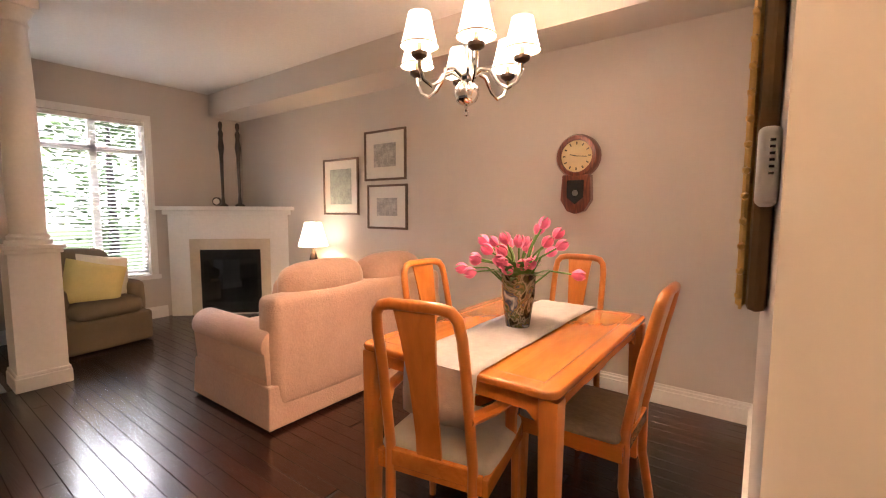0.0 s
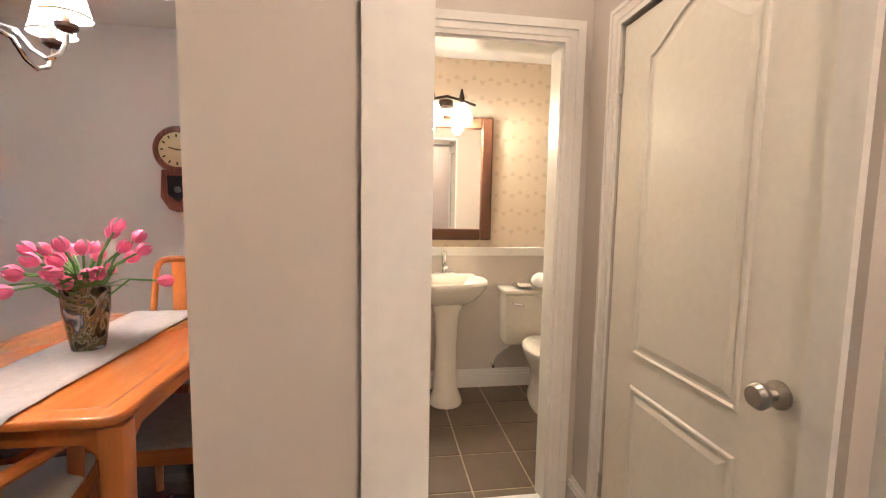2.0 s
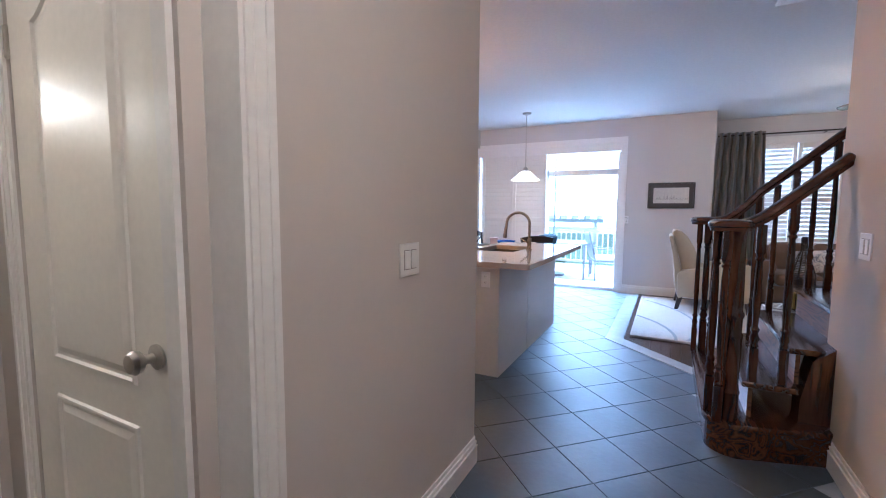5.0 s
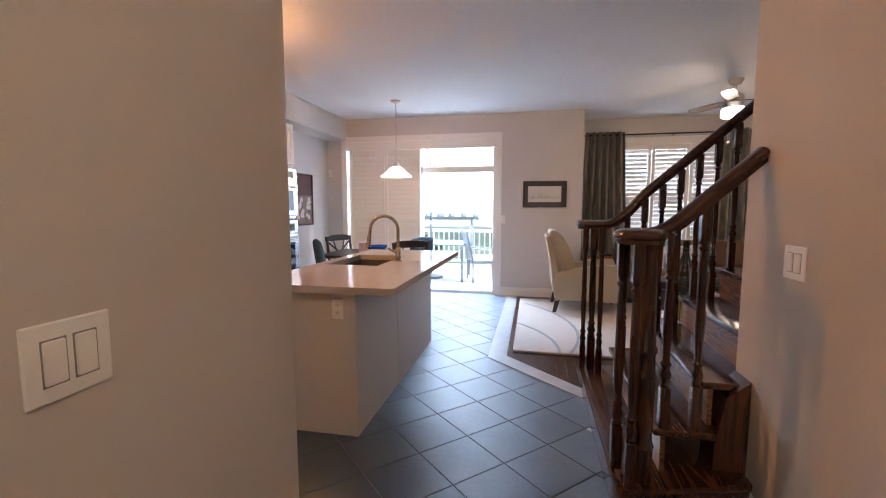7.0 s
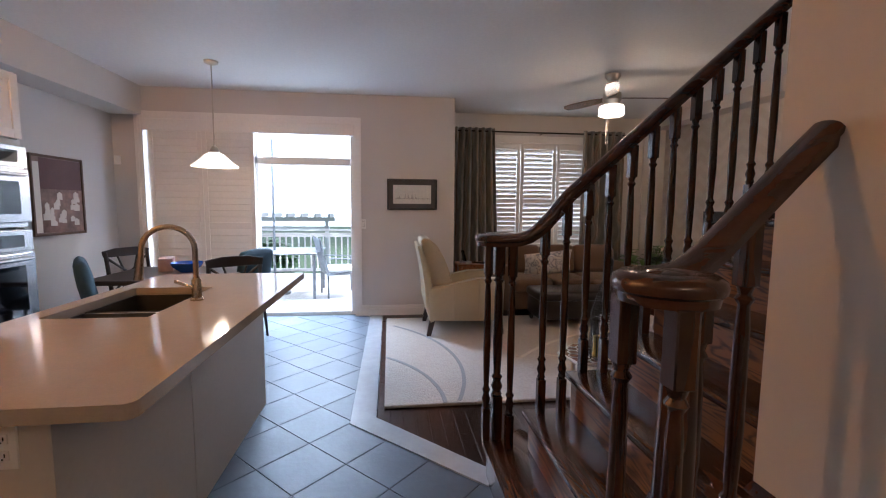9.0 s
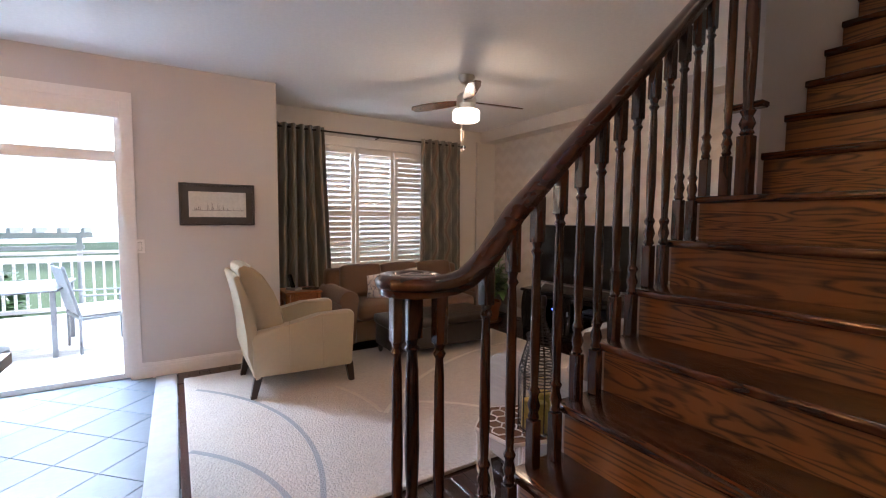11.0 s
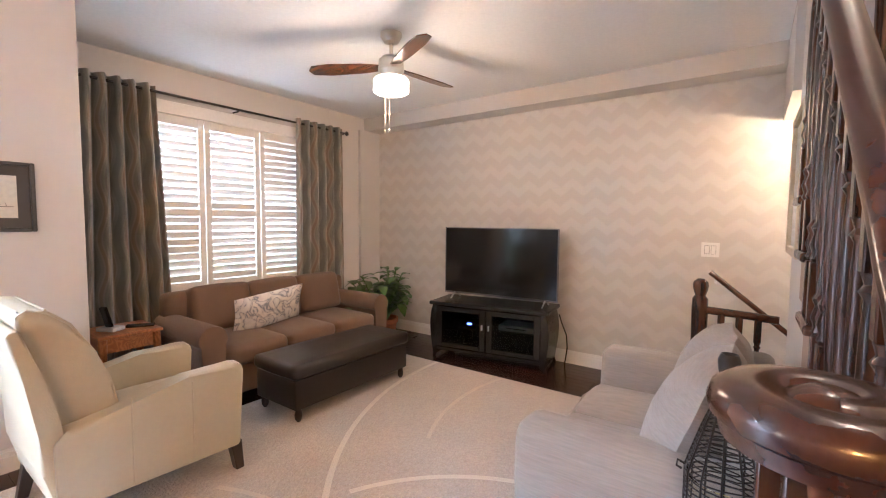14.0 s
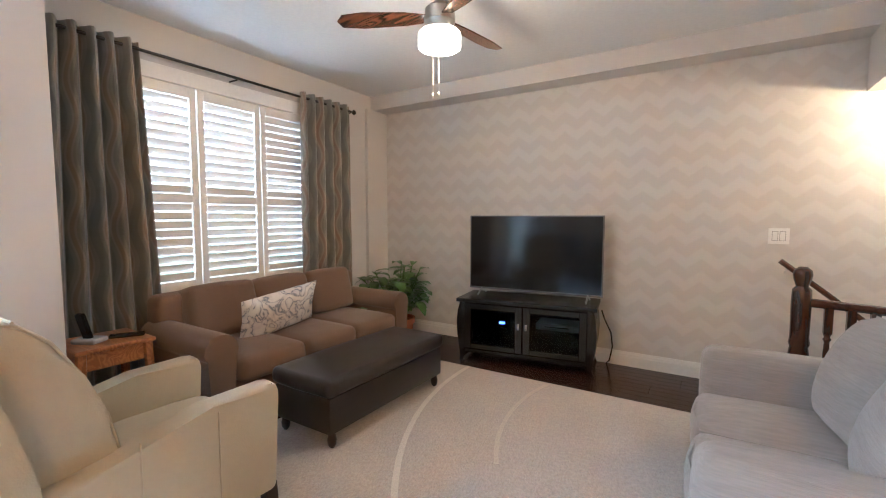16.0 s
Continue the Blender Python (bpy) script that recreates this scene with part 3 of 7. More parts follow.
for x, y in ((3.490, -0.205), (3.352, -0.235)):
    baluster(x, y, RI, 1.195, balustrade2, "baluster", 1.15)
baluster(3.515, -0.40, RI * 2, 1.225, balustrade2, "baluster", 1.1)
baluster(3.545, -0.535, RI * 2, 1.345, balustrade2, "baluster", 1.1)
# guard of the lower stairs
guard = thing("stair_guard", 5.0, -2.9, 0, 0, "dark oak guard rail with a ball-topped newel", "railing")
GX = 5.01
sub("newel", lathe([(0.05, 0), (0.05, 0.55), (0.043, 0.60), (0.05, 0.62), (0.045, 0.66), (0.048, 0.86), (0.045, 0.93), (0.03, 0.95), (0.042, 0.99), (0.046, 1.015), (0.042, 1.04), (0.02, 1.06), (0, 1.062)], 16, None, (GX, -2.90, 0), False), post_wood, guard, "", True)
sub("handrail", tube([(GX, -2.90, 0.86), (4.75, -2.90, 0.85), (4.60, -2.90, 0.84)], 0.025, 10, flat=1.1), rail_wood, guard, "", True)
sub("bottom_rail", box(4.6, -2.925, 0.05, GX, -2.875, 0.09, 0.006), post_wood, guard)
for i in range(3):
    baluster(4.70 + 0.095 * i, -2.90, 0.09, 0.84, guard)
wallrail = thing("wall_handrail", 4.8, SY, 0, 0, "slim dark handrail sloping down the papered wall", "handrail")
sub("rail", tube([(5.02, SY + 0.07, 1.02), (4.55, SY + 0.07, 0.63), (4.2, SY + 0.07, 0.34)], 0.02, 10), rail_wood, wallrail, "", True)
sub("bracket", tube([(4.98, SY + 0.004, 0.93), (4.98, SY + 0.07, 0.95), (4.98, SY + 0.07, 0.985)], 0.007, 8), material("steel", (0.55, 0.54, 0.52), 0.3, 1.0, var=0.03), wallrail, "steel bracket", True)
steel = bpy.data.materials["steel"]

# ---------- doors of the hall ----------
brass = material("satin_nickel", (0.52, 0.49, 0.44), 0.28, 1.0, var=0.05)


def panel_door(name, w, h, label, knob_side, mat):
    """A two-panel door with an arched upper panel; its hinge edge at x=0, face at y=0."""
    d = thing(name, 0, 0, 0, 0, label, "door", "", "structure")
    part("slab", box(0, 0.004, 0.008, w, 0.034, h, 0.002, 1), mat, d)

    def outline(m, z0, z1, arch):
        lo, hi = 0.155 + m, w - 0.155 - m
        pts = [(lo, z0 + m), (hi, z0 + m)]
        if arch:
            for i in range(17):
                u = i / 16
                pts.append((hi + (lo - hi) * u, z1 - m - 0.10 + 0.10 * (0.5 - 0.5 * math.cos(2 * math.pi * u)) ** 0.75))
        else:
            pts += [(hi, z1 - m), (lo, z1 - m)]
        return pts
    # moulding bead, groove and raised field
    steps = ((0.0, 0.0045), (0.005, -0.002), (0.011, -0.003), (0.017, 0.0032), (0.026, 0.0034), (0.046, -0.003))
    for z0, z1, arch in ((0.83, h - 0.045, True), (0.20, 0.72, False)):
        bm = bmesh.new()
        rings = [[bm.verts.new((p[0], yy, p[1])) for p in outline(m, z0, z1, arch)] for m, yy in steps]
        n = len(rings[0])
        for a, b in zip(rings, rings[1:]):
            for i in range(n):
                bm.faces.new((a[i], a[(i + 1) % n], b[(i + 1) % n], b[i]))
        bm.faces.new(rings[-1])
        part("panel", bm, mat, d)
    kx = w - 0.055 if knob_side else 0.055
    bm = lathe([(0.0, 0.0), (0.032, 0.0), (0.032, 0.006), (0.012, 0.012), (0.011, 0.03), (0.027, 0.042), (0.030, 0.055), (0.022, 0.066), (0, 0.068)], 20, None, (0, 0, 0), False)
    bmesh.ops.transform(bm, matrix=pose(kx, 0.003, 0.925, 90, 0, 0), verts=bm.verts)
    part("knob", bm, brass, d, "round satin nickel knob", True)
    for z in (0.245, h - 0.185):
        part("hinge", box(-0.012, -0.006, z - 0.05, 0.006, 0.006, z + 0.05, 0.003, 1), brass, d, "nickel hinge")
    return d


d = panel_door("door_closet", 0.757, 1.972, "closed cream two-panel closet door with arched top panel", True, door_white)
d.matrix_basis = pose(1.337, 1.842, 0, 0, 0, -90)
d = panel_door("door_bath", 0.60, 1.975, "open cream washroom door swung inside", True, door_white)
d.matrix_basis = pose(0.618, 2.19, 0, 0, 0, 97)


def switch_plate(x, y, z, rz, n=2, label="white double light switch plate"):
    s = thing("light_switch", x, y, z, rz, label, "light switch")
    w = 0.078 + 0.052 * (n - 1)
    gap = bpy.data.materials.get("switch_gap") or material("switch_gap", (0.22, 0.20, 0.18), 0.6)
    part("plate", box(-w / 2, -0.006, -0.06, w / 2, 0, 0.06, 0.003, 2), trim_white, s)
    for i in range(n):
        cx = (i - (n - 1) / 2) * 0.046
        part("rocker_gap", box(cx - 0.0185, -0.0066, -0.0355, cx + 0.0185, -0.005, 0.0355), gap, s)
        part("rocker", box(cx - 0.016, -0.010, -0.033, cx + 0.016, -0.004, 0.033, 0.002, 1), trim_white, s)
    return s


switch_plate(2.07, 0.87, 1.11, 0)
switch_plate(3.31, -0.75, 1.14, 180)
switch_plate(5.03, SY, 1.20, 180, 2)
switch_plate(PX, 0.62, 1.16, -90, 1, "white single light switch plate")

# ---------- living room ----------
taupe = material("taupe_fabric", (0.150, 0.090, 0.055), 0.9, var=0.1, scale=4, bump=0.25, bscale=350, var2=0.1, scale2=120, sheen=0.2)
greyf = material("grey_fabric", (0.30, 0.262, 0.226), 0.92, var=0.14, scale=4, bump=0.35, bscale=220, var2=0.22, scale2=45, stretch=(0.25, 1, 4), sheen=0.15)
creamL = material("cream_leather", (0.43, 0.365, 0.25), 0.34, var=0.06, scale=5, bump=0.12, bscale=160, var2=0.04)
blackL = material("dark_leather", (0.022, 0.016, 0.014), 0.3, var=0.15, scale=5, bump=0.12, bscale=180)
blackwood = material("black_wood", (0.012, 0.011, 0.011), 0.25, var=0.15, scale=6, bump=0.02)
dark_leg = material("dark_leg_wood", (0.03, 0.017, 0.012), 0.35, var=0.2, scale=10)
rug_m = material("cream_rug", (0.46, 0.405, 0.345), 0.95, var=0.10, scale=2.5, bump=1.0, bscale=80, var2=0.26, scale2=55, sheen=0.3)
rug_line = material("rug_line", (0.66, 0.61, 0.53), 0.95, var=0.05, scale=30, bump=0.7, bscale=130)
rug_faint = material("rug_faint_line", (0.58, 0.52, 0.44), 0.95, var=0.05, scale=30, bump=0.7, bscale=130)
rug_dark = material("rug_grey_line", (0.30, 0.30, 0.30), 0.95, var=0.05, scale=30, bump=0.7, bscale=130)

rug = thing("area_rug", 6.6, -1.35, 0.006, 0, "cream shag area rug with curved lines", "rug")
sub("rug_body", box(5.47, -3.03, 0.006, 7.80, 0.33, 0.030, 0.008, 2), rug_m, rug)


def arc(cx, cy, r, a0, a1, w, mat):
    bm = bmesh.new()
    n = 40
    prev = None
    for i in range(n + 1):
        a = radians(a0 + (a1 - a0) * i / n)
        pair = [bm.verts.new((cx + rr * math.cos(a), cy + rr * math.sin(a), 0.0325)) for rr in (r - w / 2, r + w / 2)]
        if prev:
            bm.faces.new((prev[0], prev[1], pair[1], pair[0]))
        prev = pair
    ret = bmesh.ops.extrude_face_region(bm, geom=bm.faces[:])
    bmesh.ops.translate(bm, verts=[v for v in ret["geom"] if isinstance(v, bmesh.types.BMVert)], vec=(0, 0, -0.006))
    return sub("curved_line", bm, mat, rug)




def curve3(p, q, r, w, mat):
    """An arc from p over q to r."""
    (ax, ay), (bx, by), (cx, cy) = p, q, r
    d = 2 * (ax * (by - cy) + bx * (cy - ay) + cx * (ay - by))
    a2, b2, c2 = ax * ax + ay * ay, bx * bx + by * by, cx * cx + cy * cy
    ux = (a2 * (by - cy) + b2 * (cy - ay) + c2 * (ay - by)) / d
    uy = (a2 * (cx - bx) + b2 * (ax - cx) + c2 * (bx - ax)) / d
    a0 = math.degrees(math.atan2(ay - uy, ax - ux))
    a1 = math.degrees(math.atan2(cy - uy, cx - ux))
    a1 = a0 + (a1 - a0 + 180) % 360 - 180
    return arc(ux, uy, math.hypot(ax - ux, ay - uy), a0, a1, w, mat)


curve3((7.22, -3.02), (6.98, -1.80), (6.30, -0.88), 0.034, rug_line)
curve3((5.50, -1.75), (5.95, -1.58), (6.37, -1.11), 0.030, rug_line)
curve3((6.50, -3.00), (6.56, -2.42), (6.38, -1.78), 0.026, rug_faint)
curve3((6.95, -0.73), (6.65, -0.83), (6.33, -0.86), 0.026, rug_faint)
curve3((7.45, 0.25), (6.60, -0.25), (5.50, -0.19), 0.030, rug_dark)
curve3((6.42, 0.32), (5.98, 0.01), (5.48, -0.09), 0.030, rug_dark)


def sofa(name, m, w, depth, mat, label, seats, back_h=0.86, arm_h=0.64, backs=True, skirt=False):
    """Built with its front towards +x, width along y, back at x=0."""
    s = new(name)
    s.matrix_basis = m
    tagged(s, label, "sofa")
    aw = 0.21
    part("base", soft(0.06, -w / 2 + 0.02, 0.07 if not skirt else 0.01, depth - 0.04, w / 2 - 0.02, 0.30, 0.02, 0.0, 2), mat, s, "", True)
    part("back_frame", soft(0.0, -w / 2 + 0.06, 0.12, 0.20 if backs else 0.13, w / 2 - 0.06, back_h - 0.06, 0.05, 0.015, 4), mat, s, "", True)
    for sgn in (-1, 1):
        y0, y1 = sgn * (w / 2), sgn * (w / 2 - aw)
        lo, hi = min(y0, y1), max(y0, y1)
        yc, r = (lo + hi) / 2, 0.105
        prof = [(lo + 0.03, 0.07), (hi - 0.03, 0.07), (hi - 0.03, arm_h - r * 1.5)] + [(yc + r * 1.05 * math.cos(a), arm_h - r + r * math.sin(a)) for a in [radians(-20 + 22 * i) for i in range(11)]] + [(lo + 0.03, arm_h - r * 1.5)]
        part("arm", prism(prof, 0.05, depth - 0.02, "x", bev=0.014), mat, s, "", True)
    sw = (w - 2 * aw) / seats
    for i in range(seats):
        a = -w / 2 + aw + i * sw
        part("seat_cushion", soft(0.22, a + 0.006, 0.30, depth + 0.01, a + sw - 0.006, 0.46, 0.05, 0.025, 5, i), mat, s, "", True)
        if not backs:
            continue
        bm = soft(0.0, a + 0.006, 0.0, 0.20, a + sw - 0.006, 0.37, 0.04, 0.02, 5, i + 3)
        bmesh.ops.transform(bm, matrix=pose(0.17, 0, 0.45, 0, -14, 0), verts=bm.verts)
        part("back_cushion", bm, mat, s, "", True)
    for x in (0.1, depth - 0.1):
        for y in (-w / 2 + 0.1, w / 2 - 0.1):
            part("leg", box(x - 0.03, y - 0.03, 0, x + 0.03, y + 0.03, 0.09, 0.004, 1), dark_leg, s, "dark wooden leg")
    return s


sofa("sofa", pose(8.72, -2.05, 0.006, 0, 0, 180), 1.94, 0.86, taupe, "taupe fabric three-seat sofa under the window", 3)


def loveseat(x, y, w, depth, mat, label):
    """Box arms with rounded tops; front towards +x, back at x=0."""
    ls = thing("loveseat", x, y, 0.006, 0, label, "sofa")
    part("base", soft(0.04, -w / 2 + 0.16, 0.06, depth - 0.05, w / 2 - 0.16, 0.29, 0.02, 0.0, 2), mat, ls, "", True)
    part("back_frame", soft(0.0, -w / 2 + 0.05, 0.10, 0.17, w / 2 - 0.05, 0.74, 0.05, 0.012, 4), mat, ls, "", True)
    for sg in (-1, 1):
        lo, hi = sorted((sg * w / 2, sg * (w / 2 - 0.205)))
        part("arm", soft(0.03, lo, 0.06, depth - 0.01, hi, 0.645, 0.055, 0.012, 5, sg), mat, ls, "", True)
    half = w / 2 - 0.21
    for i in range(2):
        a = -half + i * half
        part("seat_cushion", soft(0.17, a + 0.004, 0.285, depth + 0.005, a + half - 0.004, 0.445, 0.05, 0.022, 5, i), mat, ls, "", True)
        part("seat_piping", tube([(0.40, a + 0.012, 0.43), (depth - 0.02, a + 0.012, 0.425), (depth + 0.012, a + half / 2, 0.425), (depth - 0.02, a + half - 0.012, 0.425), (0.40, a + half - 0.012, 0.43)], 0.005, 6), mat, ls, "", True)
    for lx in (0.1, depth - 0.1):
        for ly in (-w / 2 + 0.1, w / 2 - 0.1):
            part("leg", box(lx - 0.03, ly - 0.03, 0, lx + 0.03, ly + 0.03, 0.08, 0.004, 1), dark_leg, ls, "dark wooden leg")
    return ls


loveseat(4.625, -1.83, 1.40, 0.86, greyf, "grey woven loveseat against the stair wall")
pil = material("marbled_cushion", (0.66, 0.63, 0.60), 0.85, var=0.0, bump=0.1, bscale=200, var2=0.0)
nt = pil.node_tree
tcn, nzv = nt.nodes.new("ShaderNodeTexCoord"), nt.nodes.new("ShaderNodeTexNoise")
nzv.inputs["Scale"].default_value, nzv.inputs["Detail"].default_value, nzv.inputs["Distortion"].default_value = 7, 6, 1.6
nt.links.new(tcn.outputs["Object"], nzv.inputs["Vector"])
rpv = nt.nodes.new("ShaderNodeValToRGB")
ev = rpv.color_ramp.elements
ev[0].position, ev[0].color = 0.40, (0.74, 0.70, 0.66, 1)
ev[1].position, ev[1].color = 0.62, (0.70, 0.68, 0.66, 1)
for p_, c_ in ((0.47, (0.62, 0.58, 0.55, 1)), (0.50, (0.17, 0.19, 0.24, 1)), (0.53, (0.60, 0.58, 0.58, 1))):
    ev.new(p_).color = c_
nt.links.new(nzv.outputs["Fac"], rpv.inputs[0])
nt.links.new(rpv.outputs[0], nt.nodes["Principled BSDF"].inputs["Base Color"])


def pillow(name, m, w, h, t, mat, label, rag=0.0):
    bm = bmesh.new()
    n = 14
    grid = {}
    for side in (1, -1):
        for i in range(n + 1):
            for j in range(n + 1):
                u, v = 2 * i / n - 1, 2 * j / n - 1
                if side == -1 and (abs(u) == 1 or abs(v) == 1):
                    grid[side, i, j] = grid[1, i, j]
                    continue
                pinch = 1 - 0.06 * (abs(u) ** 3) * (1 - v * v) - 0.0
                f = (max(0, 1 - u * u) * max(0, 1 - v * v)) ** 0.42
                grid[side, i, j] = bm.verts.new((u * w / 2 * (1 - 0.05 * (1 - abs(v)) * abs(u)), side * t / 2 * f + 0.004 * noise.noise(Vector((u * 3, v * 3, side))), v * h / 2 * (1 - 0.05 * (1 - abs(u)) * abs(v))))
    for side in (1, -1):
        for i in range(n):
            for j in range(n):
                q = (grid[side, i, j], grid[side, i + 1, j], grid[side, i + 1, j + 1], grid[side, i, j + 1])
                bm.faces.new(q)
    ob = part(name, bm, mat, None, "", True)
    ob.matrix_basis = m
    return tagged(ob, label, "cushion")


pillow("throw_pillow", pose(8.20, -1.83, 0.635, -18, 6, 90), 0.66, 0.34, 0.15, pil, "white and grey marbled lumbar cushion on the sofa")
pillow("throw_pillow", pose(4.90, -1.50, 0.68, -20, 4, 84), 0.56, 0.52, 0.30, greyf, "grey woven cushion leaning on the loveseat")
pillow("throw_pillow", pose(4.89, -2.08, 0.68, -20, -4, 94), 0.56, 0.52, 0.30, greyf, "grey woven cushion leaning on the loveseat")

# armchair (recliner), its front towards -y and slightly +x
arm = thing("armchair", 7.34, -0.51, 0.03, -90, "cream leather reclining armchair with dark legs", "armchair")
AW, AD = 0.70, 0.80
part("seat", soft(-0.30, -0.25, 0.22, 0.40, 0.25, 0.44, 0.06, 0.03, 5), creamL, arm, "", True)
for sg in (-1, 1):
    lo, hi = (0.25, 0.35) if sg > 0 else (-0.35, -0.25)
    prof = [(-0.40, 0.165), (0.38, 0.145), (0.405, 0.56), (0.395, 0.605), (0.35, 0.618), (0.11, 0.605), (-0.06, 0.568), (-0.22, 0.535), (-0.36, 0.52), (-0.405, 0.47)]
    part("arm", prism(prof, lo, hi, "y", bev=0.028), creamL, arm, "", True)
    for px in (0.13, -0.13):
        part("seam", tube([(px, (hi if sg > 0 else lo) * 1.002, 0.18), (px, (hi if sg > 0 else lo) * 1.002, 0.58)], 0.003, 6), creamL, arm)
prof = [(-0.38, 0.14), (-0.435, 0.35), (-0.44, 0.52), (-0.475, 0.75), (-0.52, 0.935), (-0.508, 0.955), (-0.478, 0.955), (-0.42, 0.77), (-0.37, 0.56), (-0.35, 0.35), (-0.34, 0.16)]
part("back_shell", prism(prof, -0.335, 0.335, "y", bev=0.012), creamL, arm, "", True)
prof = [(-0.17, 0.41), (-0.145, 0.56), (-0.18, 0.68), (-0.235, 0.82), (-0.31, 0.95), (-0.38, 1.01), (-0.445, 1.03), (-0.49, 1.0), (-0.465, 0.91), (-0.415, 0.75), (-0.355, 0.53), (-0.33, 0.41)]
part("back_cushion", prism(prof, -0.268, 0.268, "y", bev=0.030), creamL, arm, "", True)
for sg in (-1, 1):
    part("piping", tube([(-0.148, sg * 0.258, 0.52), (-0.18, sg * 0.262, 0.67), (-0.235, sg * 0.262, 0.81), (-0.31, sg * 0.262, 0.94), (-0.38, sg * 0.262, 1.0), (-0.445, sg * 0.26, 1.02)], 0.005, 6), creamL, arm, "", True)
part("piping", tube([(-0.385, -0.25, 1.010), (-0.39, 0.0, 1.013), (-0.385, 0.25, 1.010)], 0.005, 6), creamL, arm, "", True)
part("front_panel", soft(0.34, -0.25, 0.15, 0.42, 0.25, 0.40, 0.03, 0.01, 3), creamL, arm, "", True)
for x, y in ((0.36, 0.30), (0.36, -0.30), (-0.36, 0.30), (-0.36, -0.30)):
    bm = box(-0.03, -0.03, 0, 0.03, 0.03, 0.17, 0.004, 1)
    for v in bm.verts:
        if v.co.z < 0.05:
            v.co.x += 0.03 * (1 if x > 0 else -1.6)
            v.co.x *= 0.75
            v.co.y *= 0.75
    bmesh.ops.translate(bm, verts=bm.verts, vec=(x, y, 0))
    part("leg", bm, dark_leg, arm, "dark tapered wooden leg")

# storage ottoman
ott = thing("storage_ottoman", 7.44, -1.96, 0.03, 0, "dark brown leather storage ottoman on small feet", "ottoman")
part("box", box(-0.235, -0.575, 0.09, 0.235, 0.575, 0.30, 0.012, 2), blackL, ott, "", True)
part("lid", soft(-0.25, -0.595, 0.303, 0.25, 0.595, 0.405, 0.032, 0.012, 5), blackL, ott, "", True)
for x in (-0.2, 0.2):
    for y in (-0.53, 0.53):
        part("foot", lathe([(0.012, 0), (0.024, 0.02), (0.027, 0.05), (0.02, 0.08), (0.026, 0.1)], 12, None, (x, y, 0)), dark_leg, ott, "", True)

# television on its stand
tvs = thing("tv_stand", 6.88, -3.535, 0.006, 9, "black wooden television stand with glass doors", "tv stand")
part("top", box(-0.62, -0.24, 0.55, 0.62, 0.26, 0.585, 0.008, 2), blackwood, tvs)
part("base", box(-0.57, -0.22, 0.075, 0.57, 0.23, 0.115, 0.006, 1), blackwood, tvs)
part("back_panel", box(-0.57, -0.22, 0.115, 0.57, -0.20, 0.55), blackwood, tvs)
for x in (-0.58, 0.54):
    sg = 1 if x > 0 else -1
    bow = [(0.0, 0.04), (0.012, 0.12), (0.030, 0.25), (0.036, 0.36), (0.026, 0.47), (0.006, 0.55)]
    prof = [(sg * (0.585 + b), z) for b, z in bow] + [(sg * 0.54, 0.55), (sg * 0.54, 0.04)]
    part("side_panel", prism(prof, -0.22, 0.235, "y", bev=0.004), blackwood, tvs, "", True)
part("shelf", box(-0.54, -0.20, 0.315, 0.54, 0.18, 0.335), blackwood, tvs)
smoke = glass("smoked_glass", (0.55, 0.56, 0.57))
for x0, x1 in ((-0.54, -0.005), (0.005, 0.54)):
    dr = thing("door", 0, 0, 0)
    dr.parent = tvs
    bm = bmesh.new()
    for b in ((x0, x0 + 0.06, 0.12, 0.54), (x1 - 0.06, x1, 0.12, 0.54)):
        add_box(bm, b[0], 0.225, b[2], b[1], 0.245, b[3], 0.003, 1)
    add_box(bm, x0 + 0.06, 0.226, 0.12, x1 - 0.06, 0.244, 0.165, 0.003, 1)
    add_box(bm, x0 + 0.06, 0.226, 0.49, x1 - 0.06, 0.244, 0.54, 0.003, 1)
    part("frame", bm, blackwood, dr)
    part("pane", box(x0 + 0.06, 0.232, 0.165, x1 - 0.06, 0.236, 0.49), smoke, dr, "smoked glass pane")
    hx = x0 + 0.03 if x0 > -0.1 else x1 - 0.03
    part("handle", box(hx - 0.006, 0.245, 0.34, hx + 0.006, 0.262, 0.39, 0.003, 1), steel, dr, "small steel handle")
for x in (-0.56, 0.56):
    for y in (-0.19, 0.20):
        part("leg", tube([(x, y, 0.11), (x * 1.01, y + 0.005, 0.05), (x * 1.05, y * 1.04, 0.0)], 0.028, 8, taper=[1, 0.8, 0.6]), blackwood, tvs)
box_dev = thing("media_player", 6.58, -3.56, 0.342, 9, "silver disc player behind the glass", "media player")
part("body", box(-0.20, -0.12, 0, 0.20, 0.12, 0.055, 0.004, 1), material("silver_case", (0.30, 0.30, 0.31), 0.35, 0.6), box_dev)
part("slot", box(-0.08, 0.1205, 0.025, 0.12, 0.1225, 0.035), blackwood, box_dev)
cbl = thing("power_cable", 6.18, -3.70, 0.006, 0, "black power cable hanging behind the television stand", "cable")
part("cord", tube([(0.09, -0.06, 0.50), (0.06, -0.05, 0.42), (0.0, -0.02, 0.32), (-0.02, 0.0, 0.20), (0.01, -0.04, 0.06), (0.05, -0.13, 0.004)], 0.006, 6), blackwood, cbl, "", True)
cab = thing("cable_box", 7.10, -3.46, 0.342, 9, "black cable box with a lit blue clock", "set-top box")
part("body", box(-0.18, -0.12, 0, 0.18, 0.12, 0.06, 0.004, 1), blackwood, cab)
part("clock_display", box(-0.05, 0.1205, 0.022, 0.0, 0.1225, 0.042), glow("blue_led", (0.1, 0.15, 1.0), 6), cab, "lit blue digits")
tv = thing("television", 6.86, -3.58, 0.591, 5, "flat black television with a thin silver bezel", "television")
